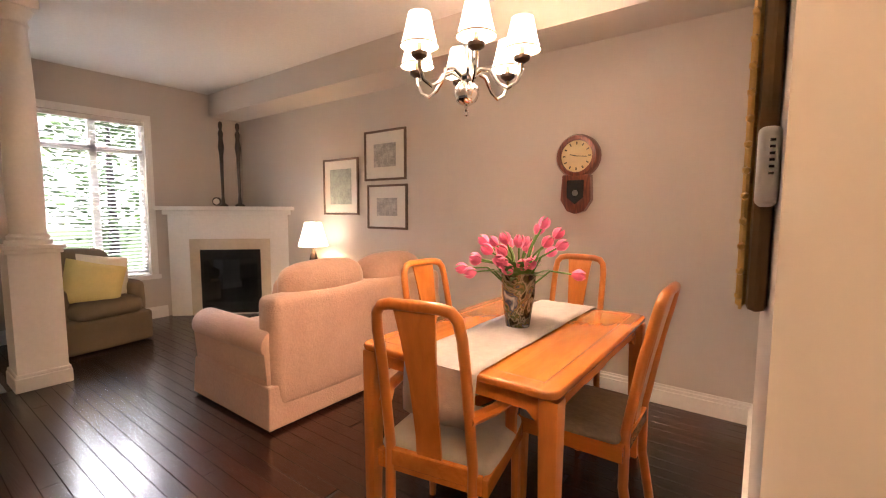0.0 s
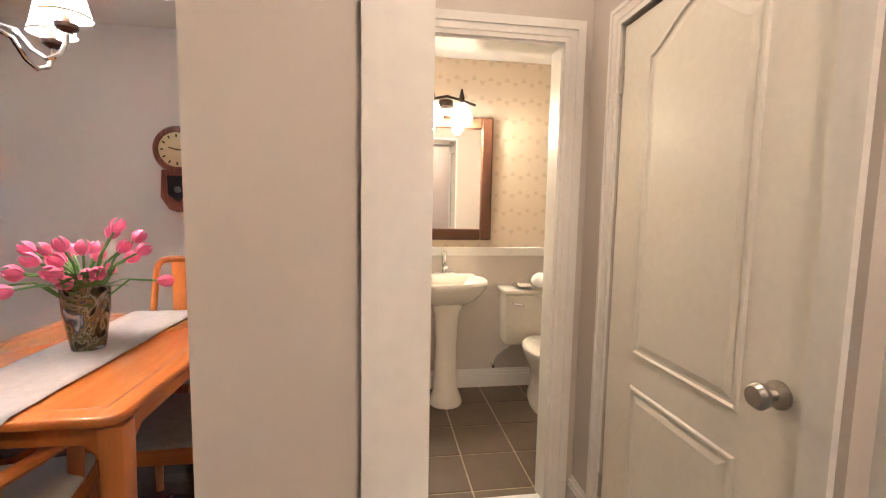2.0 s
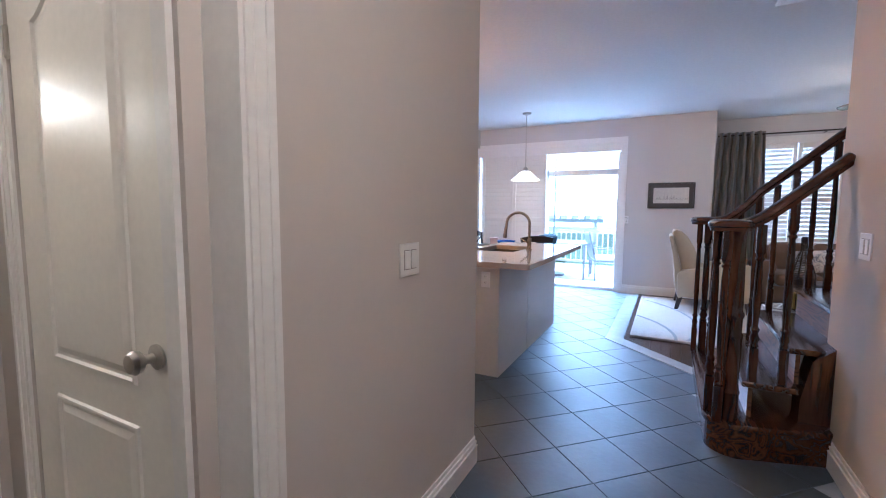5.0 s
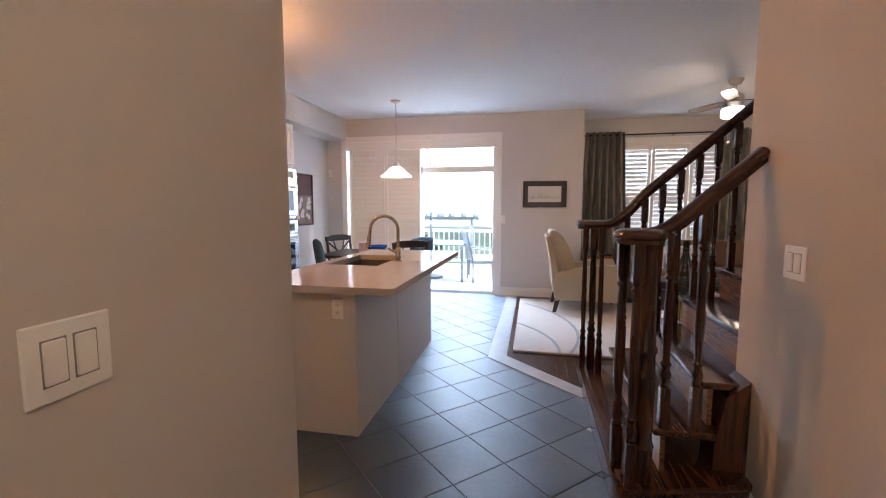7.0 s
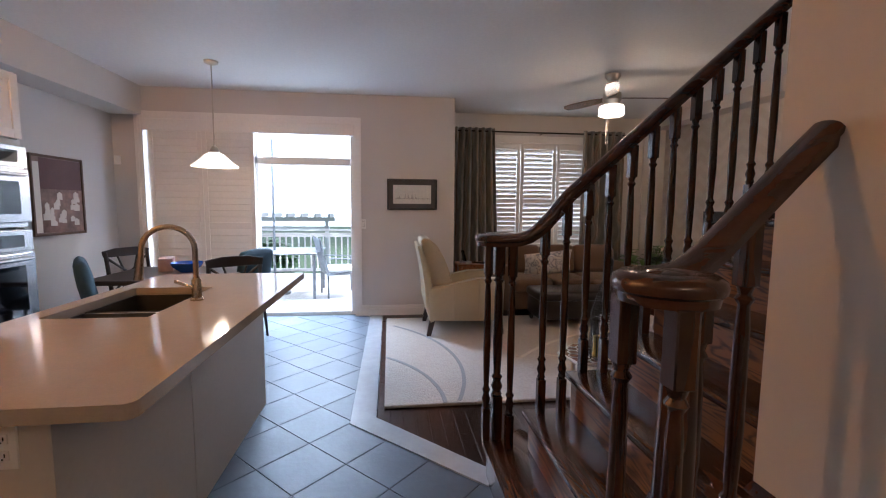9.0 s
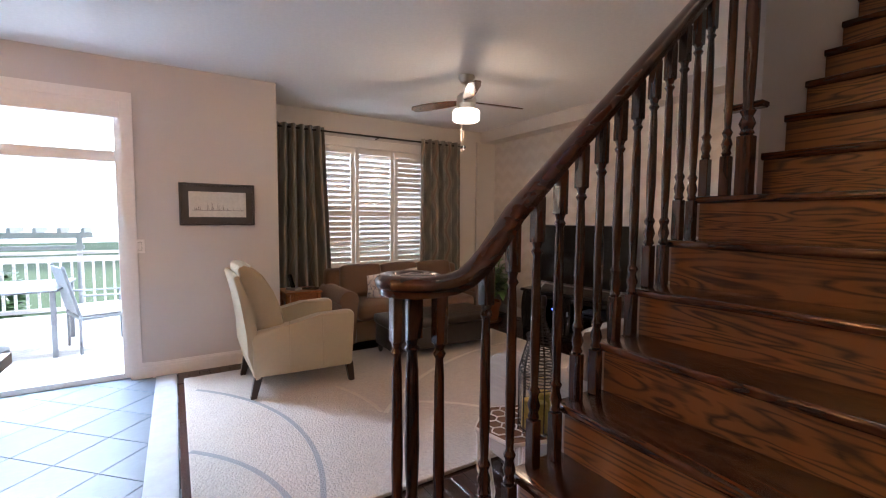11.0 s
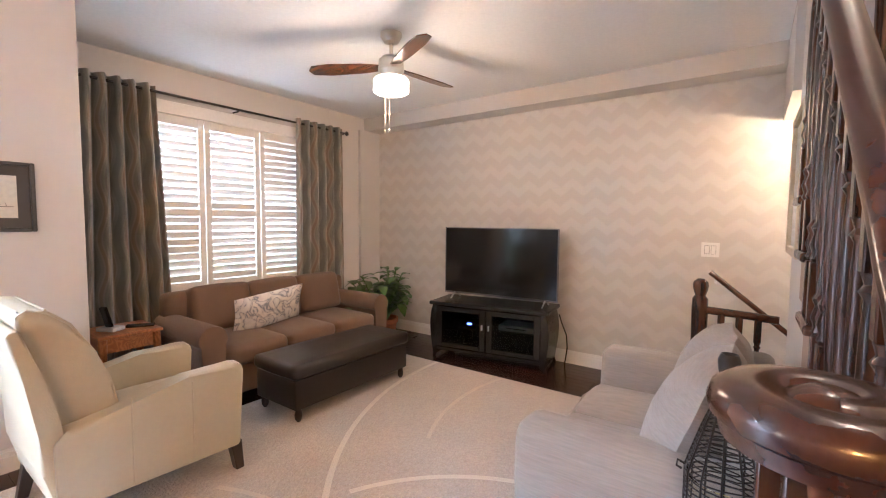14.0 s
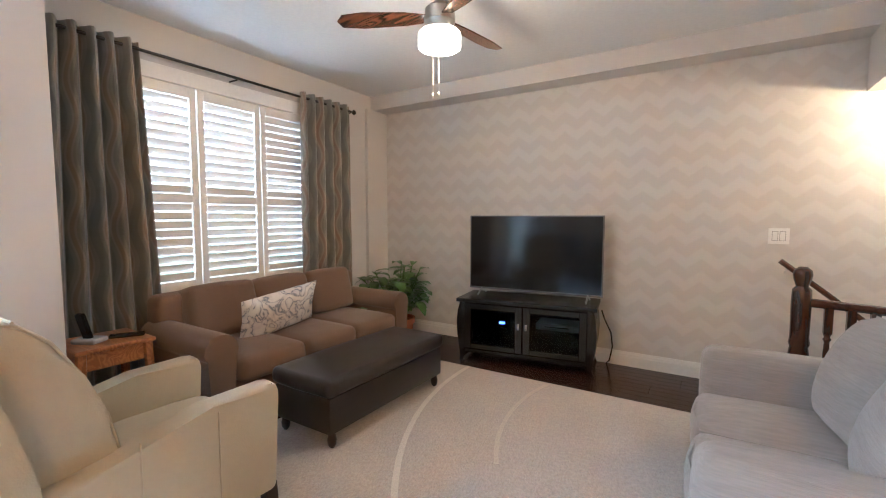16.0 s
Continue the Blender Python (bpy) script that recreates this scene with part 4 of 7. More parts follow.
screen_m = material("tv_screen", (0.008, 0.008, 0.009), 0.12, var=0.05, bump=0)
part("panel", box(-0.62, -0.02, 0.06, 0.62, 0.02, 0.76, 0.006, 2), blackwood, tv)
part("bezel", box(-0.625, 0.012, 0.052, 0.625, 0.021, 0.764, 0.003, 1), material("bezel_grey", (0.22, 0.22, 0.22), 0.3, 0.8), tv, "thin grey bezel")
part("screen", box(-0.612, 0.018, 0.07, 0.612, 0.0235, 0.755), screen_m, tv, "glossy black screen")
for sx in (-0.5, 0.5):
    part("foot", tube([(sx, -0.10, 0.006), (sx, 0.0, 0.07), (sx, 0.11, 0.006)], 0.008, 8), steel, tv)

# plant in a clay pot
leaf_m = material("leaf_green", (0.085, 0.17, 0.040), 0.4, var=0.5, scale=12, bump=0.05, rand=0.2)
plant = thing("potted_plant", 8.24, -3.31, 0.006, 0, "bushy green houseplant in a terracotta pot", "plant")
part("pot", lathe([(0.0, 0.02), (0.13, 0.02), (0.14, 0.03), (0.17, 0.22), (0.185, 0.23), (0.185, 0.28), (0.165, 0.28), (0.16, 0.25), (0.0, 0.245)], 24, None, (0, 0, 0), False), material("terracotta", (0.36, 0.13, 0.06), 0.75, var=0.12), plant, "terracotta pot", True)
part("saucer", lathe([(0.0, 0.0), (0.18, 0.0), (0.2, 0.03), (0.19, 0.03), (0.17, 0.012), (0, 0.012)], 24, None, (0, 0, 0), False), bpy.data.materials["terracotta"], plant, "", True)


def leaf(bm, p, d, ln, w, droop=0.5):
    """A pointed, folded, drooping blade from p along d."""
    d = Vector(d).normalized()
    side = d.cross(Vector((0, 0, 1)))
    if side.length < 0.05:
        side = Vector((1, 0, 0))
    side.normalize()
    n = 5
    rows = []
    for i in range(n + 1):
        u = i / n
        c = Vector(p) + d * ln * u + Vector((0, 0, -droop * ln * u * u))
        ww = w * math.sin(math.pi * min(1, u * 0.92 + 0.06)) ** 0.8
        rows.append([bm.verts.new(c - side * ww + Vector((0, 0, ww * 0.25))), bm.verts.new(c), bm.verts.new(c + side * ww + Vector((0, 0, ww * 0.25)))])
    for a, b in zip(rows, rows[1:]):
        bm.faces.new((a[0], a[1], b[1], b[0]))
        bm.faces.new((a[1], a[2], b[2], b[1]))


r2 = random.Random(8)
bm = bmesh.new()
for i in range(30):
    a = r2.uniform(0, 6.28)
    r = r2.uniform(0.05, 0.38)
    h = r2.uniform(0.56, 0.92) - r * 0.40
    tip = Vector((r * math.cos(a), r * math.sin(a), h))
    base = Vector((0.05 * math.cos(a), 0.05 * math.sin(a), 0.24))
    tube([base, (base + tip) / 2 + Vector((0, 0, 0.06)), tip], 0.006, 5, bm)
    for j in range(9):
        u = 0.35 + 0.65 * j / 8
        p = base.lerp(tip, u) + Vector((0, 0, 0.06 * 4 * u * (1 - u) * 0.5))
        b = r2.uniform(0, 6.28)
        leaf(bm, p, (math.cos(b), math.sin(b), r2.uniform(0.0, 0.7)), r2.uniform(0.13, 0.21), r2.uniform(0.036, 0.056), r2.uniform(0.2, 0.6))
part("foliage", bm, leaf_m, plant, "dense glossy green leaves", True)

# side table with telephone
st_m = grain("side_table_wood", (0.28, 0.10, 0.03), (0.42, 0.17, 0.055), 0, 0.35, 8)
stb = thing("side_table", 8.52, -0.83, 0.006, 0, "small orange-brown wooden side table", "side table")
part("top", box(-0.20, -0.20, 0.575, 0.20, 0.20, 0.60, 0.008, 2), st_m, stb)
part("apron", box(-0.165, -0.165, 0.47, 0.165, 0.165, 0.575, 0.004, 1), st_m, stb)
part("shelf", box(-0.165, -0.165, 0.16, 0.165, 0.165, 0.18, 0.004, 1), st_m, stb)
for x in (-0.165, 0.165):
    for y in (-0.165, 0.165):
        part("leg", tube([(x, y, 0.575), (x * 1.1, y * 1.1, 0.0)], 0.026, 8), st_m, stb, "", True)
ph = thing("telephone", 8.50, -0.76, 0.606, 30, "black and silver cordless telephone on its base", "telephone")
part("base", box(-0.07, -0.05, 0, 0.07, 0.06, 0.03, 0.01, 2), material("silver_plastic", (0.4, 0.4, 0.42), 0.35), ph)
bm = box(-0.024, -0.014, 0, 0.024, 0.014, 0.17, 0.008, 2)
bmesh.ops.transform(bm, matrix=pose(0, 0.01, 0.02, -18, 0, 0), verts=bm.verts)
part("handset", bm, blackwood, ph)
rc = thing("remote_control", 8.46, -0.93, 0.606, 60, "black remote control on the side table", "remote control")
part("body", box(-0.09, -0.025, 0, 0.09, 0.025, 0.022, 0.008, 2), blackwood, rc)

# window with plantation shutters, rod and curtains
win = thing("window_living", LX, -2.02, 0, 0, "living room window with white plantation shutters", "window", "", "structure")
pane_g = glass("window_glass")
g = sub("pane", box(LX + 0.10, S1 + 0.02, SZ0 + 0.02, LX + 0.106, S2 - 0.02, SZ1 - 0.02), pane_g, win, "clear glass")
g.visible_shadow = False
bm = bmesh.new()
for y0, y1, z0, z1 in ((S1 - 0.06, S1 + 0.05, SZ0 - 0.06, SZ1 + 0.06), (S2 - 0.05, S2 + 0.06, SZ0 - 0.06, SZ1 + 0.06), (S1 + 0.05, S2 - 0.05, SZ1 - 0.05, SZ1 + 0.06), (S1 + 0.05, S2 - 0.05, SZ0 - 0.06, SZ0 + 0.05)):
    add_box(bm, LX - 0.03, y0, z0, LX + 0.06, y1, z1, 0.004, 1)
sub("window_frame", bm, trim_white, win)
pw = (S2 - S1 - 0.10) / 3
shut_m = material("shutter_paint", (0.78, 0.75, 0.70), 0.4, var=0.02, bump=0.01)
for i in range(3):
    y0 = S1 + 0.05 + i * pw
    sh = thing("shutter", 0, 0, 0)
    sh.parent = win
    sh.matrix_parent_inverse = win.matrix_basis.inverted()
    bm = bmesh.new()
    for a, b, z0, z1 in ((y0 + 0.003, y0 + 0.055, SZ0 + 0.05, SZ1 - 0.05), (y0 + pw - 0.055, y0 + pw - 0.003, SZ0 + 0.05, SZ1 - 0.05), (y0 + 0.055, y0 + pw - 0.055, SZ0 + 0.05, SZ0 + 0.13), (y0 + 0.055, y0 + pw - 0.055, SZ1 - 0.13, SZ1 - 0.05), (y0 + 0.055, y0 + pw - 0.055, 1.44, 1.51)):
        add_box(bm, LX - 0.012, a, z0, LX + 0.018, b, z1, 0.003, 1)
    part("stile_frame", bm, shut_m, sh)
    for z0, z1, n in ((SZ0 + 0.13, 1.44, 9), (1.51, SZ1 - 0.13, 11)):
        step = (z1 - z0) / n
        for j in range(n):
            bm = box(-0.0315, y0 + 0.058, -0.0045, 0.0315, y0 + pw - 0.058, 0.0045, 0.003, 1)
            shut = i == 0 and j > 2 and z1 > 1.6 or i == 2 and z1 < 1.6 and 2 < j < 8
            tilt = 79 if shut else 67 if z1 > 1.6 else 70
            bmesh.ops.transform(bm, matrix=pose(LX + 0.003, 0, z0 + step * (j + 0.5), 0, tilt, 0), verts=bm.verts)
            part("louvre", bm, shut_m, sh)
rod_m = material("dark_rod", (0.05, 0.045, 0.04), 0.35, 0.8)
rod = thing("curtain_rod", LX - 0.1, -2.0, 2.45, 0, "slim dark metal curtain rod", "curtain rod")
sub("rod", tube([(LX - 0.10, -3.22, 2.455), (LX - 0.10, -0.60, 2.455)], 0.011, 10), rod_m, rod, "", True)
sub("finial", lathe([(0.0, -0.03), (0.02, -0.015), (0.024, 0), (0.02, 0.015), (0, 0.03)], 12, None, (LX - 0.10, -3.24, 2.455), False), rod_m, rod, "", True)
for y in (-3.19, -1.9):
    sub("bracket", tube([(LX, y, 2.44), (LX - 0.10, y, 2.44)], 0.007, 8), rod_m, rod)
cur_m = bpy.data.materials.new("curtain_cloth")
cur_m.use_nodes = True
nt = cur_m.node_tree
bs = nt.nodes["Principled BSDF"]
tc = nt.nodes.new("ShaderNodeTexCoord")
uvn = nt.nodes.new("ShaderNodeUVMap")
sp = nt.nodes.new("ShaderNodeSeparateXYZ")
nt.links.new(uvn.outputs[0], sp.inputs[0])
sway = mnode(nt, "MULTIPLY", mnode(nt, "SINE", mnode(nt, "MULTIPLY", sp.outputs[1], 15.0)), 0.020)
u1 = mnode(nt, "PINGPONG", mnode(nt, "ADD", sp.outputs[0], sway), 0.060)
u2 = mnode(nt, "PINGPONG", mnode(nt, "SUBTRACT", mnode(nt, "ADD", sp.outputs[0], 0.05), sway), 0.10)
rp = nt.nodes.new("ShaderNodeValToRGB")
els = rp.color_ramp.elements
els[0].position, els[0].color = 0.0, (0.25, 0.18, 0.125, 1)
els[1].position, els[1].color = 1.0, (0.162, 0.156, 0.136, 1)
for p, c in ((0.12, (0.24, 0.18, 0.13, 1)), (0.20, (0.29, 0.25, 0.20, 1)), (0.28, (0.29, 0.25, 0.20, 1)), (0.36, (0.225, 0.205, 0.165, 1)), (0.60, (0.21, 0.20, 0.165, 1)), (0.68, (0.16, 0.153, 0.133, 1))):
    e = els.new(p)
    e.color = c
nt.links.new(mnode(nt, "MULTIPLY", u1, 16.6), rp.inputs[0])
nt.links.new(rp.outputs[0], bs.inputs["Base Color"])
bs.inputs["Roughness"].default_value = 0.7
bs.inputs["Sheen Weight"].default_value = 0.3


def curtain(y0, y1, z0, z1, flare, label):
    bm = bmesh.new()
    uvl = bm.loops.layers.uv.new("UVMap")
    nu, nv = 90, 16
    folds = 6
    g = []
    for j in range(nv + 1):
        v = j / nv
        row = []
        for i in range(nu + 1):
            u = i / nu
            amp = 0.045 + 0.012 * math.sin(3 * v)
            yy = y0 + (y1 - y0) * u + flare * v * (u - 0.5)
            row.append(bm.verts.new((LX - 0.10 + amp * math.sin(u * folds * 2 * math.pi) + 0.008 * noise.noise(Vector((u * 9, v * 4, y0))), yy, z1 + (z0 - z1) * v)))
        g.append(row)
    for j in range(nv):
        for i in range(nu):
            f = bm.faces.new((g[j][i], g[j][i + 1], g[j + 1][i + 1], g[j + 1][i]))
            for lp, (a, b) in zip(f.loops, ((i, j), (i + 1, j), (i + 1, j + 1), (i, j + 1))):
                lp[uvl].uv = (a / nu * 1.1, b / nv * 2.3)
    th = thing("curtain", LX - 0.1, (y0 + y1) / 2, 0, 0, label, "curtain", "living room curtains")
    c = sub("cloth", bm, cur_m, th, "", True)
    so = c.modifiers.new("thick", "SOLIDIFY")
    so.thickness = 0.004
    for i in range(folds):
        sub("eyelet", lathe([(0.018, -0.003), (0.028, -0.003), (0.028, 0.003), (0.018, 0.003), (0.018, -0.003)], 14, None, (LX - 0.1, y0 + (y1 - y0) * (i + 0.25) / folds, 2.455), False), rod_m, th, "metal eyelet")
    return th


curtain(-1.20, -0.62, 0.02, 2.50, 0.20, "grey-green curtain with wavy brown stripes, gathered at the window")
curtain(-3.17, -2.53, 0.02, 2.50, 0.04, "grey-green curtain with wavy brown stripes, gathered at the window")

# ceiling fan
fan = thing("ceiling_fan", 6.83, -1.92, CEIL - 0.02, 0, "three-bladed brown ceiling fan with a drum lamp", "ceiling fan")
part("canopy", lathe([(0.0, 0), (0.075, 0), (0.075, -0.02), (0.05, -0.06), (0.018, -0.07)], 20, None, (0, 0, 0), False), brass, fan, "brushed nickel canopy", True)
part("downrod", lathe([(0.013, -0.06), (0.013, -0.16)], 12), brass, fan)
part("motor", lathe([(0.02, -0.15), (0.06, -0.155), (0.085, -0.18), (0.09, -0.25), (0.075, -0.27), (0.07, -0.30), (0.0, -0.30)], 24, None, (0, 0, 0), False), brass, fan, "brushed nickel motor", True)
shade_g = glow("fan_shade", (1.0, 0.80, 0.58), 3.2)
part("lamp_drum", lathe([(0.0, -0.40), (0.108, -0.40), (0.122, -0.39), (0.122, -0.315), (0.112, -0.303), (0.0, -0.303)], 28, None, (0, 0, 0), False), shade_g, fan, "lit opal glass drum", True)
blade_m = grain("blade_wood", (0.05, 0.018, 0.009), (0.13, 0.052, 0.024), 0, 0.22, 8, coat=0.5)
for a in (28, 152, 262):
    bm = prism([(0.08, -0.035), (0.20, -0.055), (0.45, -0.068), (0.58, -0.055), (0.60, 0.0), (0.56, 0.05), (0.44, 0.065), (0.20, 0.055), (0.08, 0.035)], -0.004, 0.004, bev=0.002)
    bmesh.ops.transform(bm, matrix=pose(0, 0, -0.225, 0, 0, a) @ pose(0, 0, 0, 12, 0, 0), verts=bm.verts)
    part("blade", bm, blade_m, fan, "dark brown wooden blade")
for x in (-0.02, 0.02):
    part("pull_chain", tube([(x, 0.04, -0.42), (x, 0.04, -0.66)], 0.002, 5), brass, fan)
    part("pull_knob", lathe([(0.0, 0), (0.006, 0.005), (0.007, 0.02), (0, 0.03)], 8, None, (x, 0.04, -0.68), False), brass, fan)
lamp("fan_light", "POINT", pose(6.83, -1.92, 2.19), 11.5, (1.0, 0.66, 0.38), r=0.12)
lamp("fan_light_up", "POINT", pose(6.83, -1.92, 2.43), 1.8, (1.0, 0.42, 0.15), r=0.1)


# framed pictures
def picture(name, x, y, z, rz, w, h, frame_mat, mat_w, art, label, depth=0.025, fw=0.03, matc=None):
    """A framed picture, its face towards -y before turning, its back at y=0."""
    p = thing(name, x, y, z, rz, label, "picture")
    bm = bmesh.new()
    for a, b, c, d in ((-w / 2, -h / 2, -w / 2 + fw, h / 2), (w / 2 - fw, -h / 2, w / 2, h / 2), (-w / 2 + fw, -h / 2, w / 2 - fw, -h / 2 + fw), (-w / 2 + fw, h / 2 - fw, w / 2 - fw, h / 2)):
        add_box(bm, a, -depth, b, c, -0.001, d, 0.004, 1)
    part("frame", bm, frame_mat, p)
    part("mount", box(-w / 2 + fw, -depth * 0.5, -h / 2 + fw, w / 2 - fw, -0.002, h / 2 - fw), matc or bpy.data.materials["mount_card"], p, "pale mount card")
    a, b = w / 2 - fw - mat_w, h / 2 - fw - mat_w
    if a > 0.02 and b > 0.02:
        part("print", box(-a, -depth * 0.5 - 0.003, -b, a, -depth * 0.5, b), art, p)
    return p


material("mount_card", (0.66, 0.63, 0.57), 0.8, var=0.03)
art_grey = material("sketch_print", (0.58, 0.56, 0.52), 0.7, var=0.3, scale=14, bump=0, var2=0.3, scale2=50, stretch=(1, 1, 2.5))
art_town = material("street_print", (0.36, 0.35, 0.33), 0.7, var=0.75, scale=16, bump=0, var2=0.4, scale2=60)
pewter = material("pewter_frame", (0.10, 0.095, 0.09), 0.35, 0.7, var=0.2, scale=20)
fr_dark = material("dark_frame", (0.09, 0.045, 0.022), 0.4, var=0.2, scale=20)
grey_mount = material("grey_mount", (0.075, 0.070, 0.065), 0.8, var=0.05)
drawing = picture("framed_drawing", PX - 0.021, 0.01, 1.53, -90, 0.62, 0.38, pewter, 0.055, material("pale_sketch", (0.64, 0.62, 0.56), 0.7, var=0.10, scale=8, var2=0.15, scale2=45, bump=0), "pale shoreline drawing in a pewter frame", 0.03, 0.02, grey_mount)
picture("framed_print", 4.557, -2.45, 1.62, 90, 0.62, 0.72, material("pale_frame", (0.55, 0.46, 0.33), 0.5), 0.10, art_grey, "pale framed print on the stair wall", 0.04, 0.04)

ink = material("sketch_ink", (0.22, 0.20, 0.17), 0.8, var=0.2)
rs = random.Random(12)
for i in range(26):
    sx_ = rs.uniform(-0.20, 0.20)
    hgt = rs.uniform(0.02, 0.09) if abs(sx_ + 0.03) < 0.13 else rs.uniform(0.008, 0.025)
    bm = prism([(sx_ - 0.0022, -0.05), (sx_ + 0.0022, -0.05), (sx_ + rs.uniform(-0.015, 0.015), -0.05 + hgt)], -0.0195, -0.0182, "y")
    part("ink_stroke", bm, ink, drawing)
part("ink_line", box(-0.21, -0.0195, -0.056, 0.22, -0.0182, -0.052), ink, drawing)

# ---------- kitchen ----------
quartz = material("taupe_quartz", (0.40, 0.335, 0.27), 0.08, var=0.05, scale=18, bump=0.0, var2=0.08, scale2=160)
cab_white = material("cabinet_paint", (0.74, 0.72, 0.68), 0.4, var=0.02, bump=0.01)
stainless = material("stainless", (0.50, 0.50, 0.51), 0.27, 1.0, var=0.06, scale=3, bump=0.02, bscale=90, stretch=(1, 1, 8))
dark_steel = material("sink_steel", (0.10, 0.085, 0.07), 0.35, 0.6, var=0.1)
black_glass = material("black_glass", (0.006, 0.007, 0.009), 0.05, var=0.02, bump=0)

cab_beige = material("island_paint", (0.56, 0.52, 0.47), 0.45, var=0.03, bump=0.01)
isl = thing("kitchen_island", 4.7, 1.45, 0, 0, "beige painted kitchen island cabinet", "kitchen island")
bm = box(3.81, 1.15, 0.0, 4.575, 1.78, 0.868)
sub("body", bm, cab_beige, isl)
sub("body", box(4.583, 1.15, 0.0, 5.66, 1.78, 0.62), cab_beige, isl)
sub("side_panel", box(4.583, 1.15, 0.62, 5.66, 1.17, 0.868), cab_beige, isl)
sub("end_panel", box(5.64, 1.17, 0.62, 5.66, 1.78, 0.868), cab_beige, isl)
sub("back_panel", box(4.583, 1.76, 0.62, 5.64, 1.78, 0.868), cab_beige, isl)
top = thing("island_worktop", 4.7, 1.35, 0.87, 0, "polished taupe quartz worktop with a sink cut-out", "worktop")
bm = bmesh.new()
HX0, HX1, HY0, HY1 = 4.53, 5.21, 1.285, 1.70
rim = [[bm.verts.new((x, y, z)) for x, y in ring] for z in (0.87, 0.91) for ring in (((3.69, 0.885), (5.72, 0.885), (5.72, 1.79), (3.69, 1.79)), ((HX0, HY0), (HX1, HY0), (HX1, HY1), (HX0, HY1)))]
for i in range(4):
    k = (i + 1) % 4
    for p, q in ((0, 1), (1, 3), (3, 2), (2, 0)):
        bm.faces.new((rim[p][i], rim[p][k], rim[q][k], rim[q][i]))
bmesh.ops.bevel(bm, geom=[e for e in bm.edges if abs(e.verts[0].co.z - e.verts[1].co.z) > 0.01 and e.verts[0].co.x < 3.7], offset=0.03, segments=5, affect="EDGES", profile=0.5)
sub("slab", bm, quartz, top)
sink = thing("kitchen_sink", 4.87, 1.49, 0.7, 0, "dark double-bowl undermount sink", "sink")
for x0, x1 in ((HX0 - 0.005, 4.785), (4.81, HX1 + 0.005)):
    bm = bmesh.new()
    y0, y1 = HY0 - 0.005, HY1 + 0.005
    for a in ((x0, y0, 0.68, x1, y1, 0.69), (x0, y0, 0.69, x0 + 0.008, y1, 0.868), (x1 - 0.008, y0, 0.69, x1, y1, 0.868), (x0 + 0.008, y0, 0.69, x1 - 0.008, y0 + 0.008, 0.868), (x0 + 0.008, y1 - 0.008, 0.69, x1 - 0.008, y1, 0.868)):
        add_box(bm, *a)
    sub("bowl", bm, dark_steel, sink)
    sub("drain", lathe([(0.0, 0), (0.035, 0.0), (0.04, 0.004), (0.02, 0.003), (0, 0.002)], 16, None, ((x0 + x1) / 2, 1.49, 0.691), False), steel, sink, "", True)
sub("divider", box(4.786, HY0, 0.70, 4.809, HY1, 0.866, 0.004, 1), steel, sink)
fc = thing("kitchen_faucet", 4.856, 1.228, 0.91, 0, "brushed gold-toned gooseneck faucet", "faucet")
gold_n = material("warm_nickel", (0.46, 0.37, 0.26), 0.25, 1.0, var=0.05)
part("base", lathe([(0.0, 0), (0.03, 0), (0.03, 0.008), (0.022, 0.014), (0.022, 0.10), (0.016, 0.11)], 20, None, (0, 0, 0), False), gold_n, fc, "", True)
pts = [(0, 0, 0.08), (0, 0, 0.25)] + [(-0.02 * (1 - math.cos(a)), 0.11 - 0.11 * math.cos(a), 0.25 + 0.11 * math.sin(a)) for a in [i * math.pi / 14 for i in range(1, 14)]] + [(-0.045, 0.225, 0.20)]
part("spout", tube(pts, 0.013, 12), gold_n, fc, "", True)
part("spray_head", tube([(-0.045, 0.225, 0.21), (-0.05, 0.235, 0.11)], 0.019, 12, taper=[0.8, 1.1]), gold_n, fc, "", True)
part("lever", tube([(0, 0, 0.06), (-0.05, 0.03, 0.085), (-0.10, 0.05, 0.11)], 0.008, 8), gold_n, fc, "", True)
ot = thing("wall_outlet", 3.81, 1.26, 0.76, -90, "white electrical outlet on the island", "outlet")
part("plate", box(-0.036, -0.006, -0.06, 0.036, 0, 0.06, 0.003, 1), trim_white, ot)
for z in (-0.022, 0.022):
    part("socket", box(-0.016, -0.009, z - 0.014, 0.016, -0.005, z + 0.014, 0.002, 1), trim_white, ot)
    for sx in (-0.006, 0.006):
        part("slot", box(sx - 0.0012, -0.0095, z - 0.003, sx + 0.0012, -0.0088, z + 0.007), black_glass, ot)
    part("earth_hole", box(-0.002, -0.0095, z - 0.010, 0.002, -0.0088, z - 0.006), black_glass, ot)


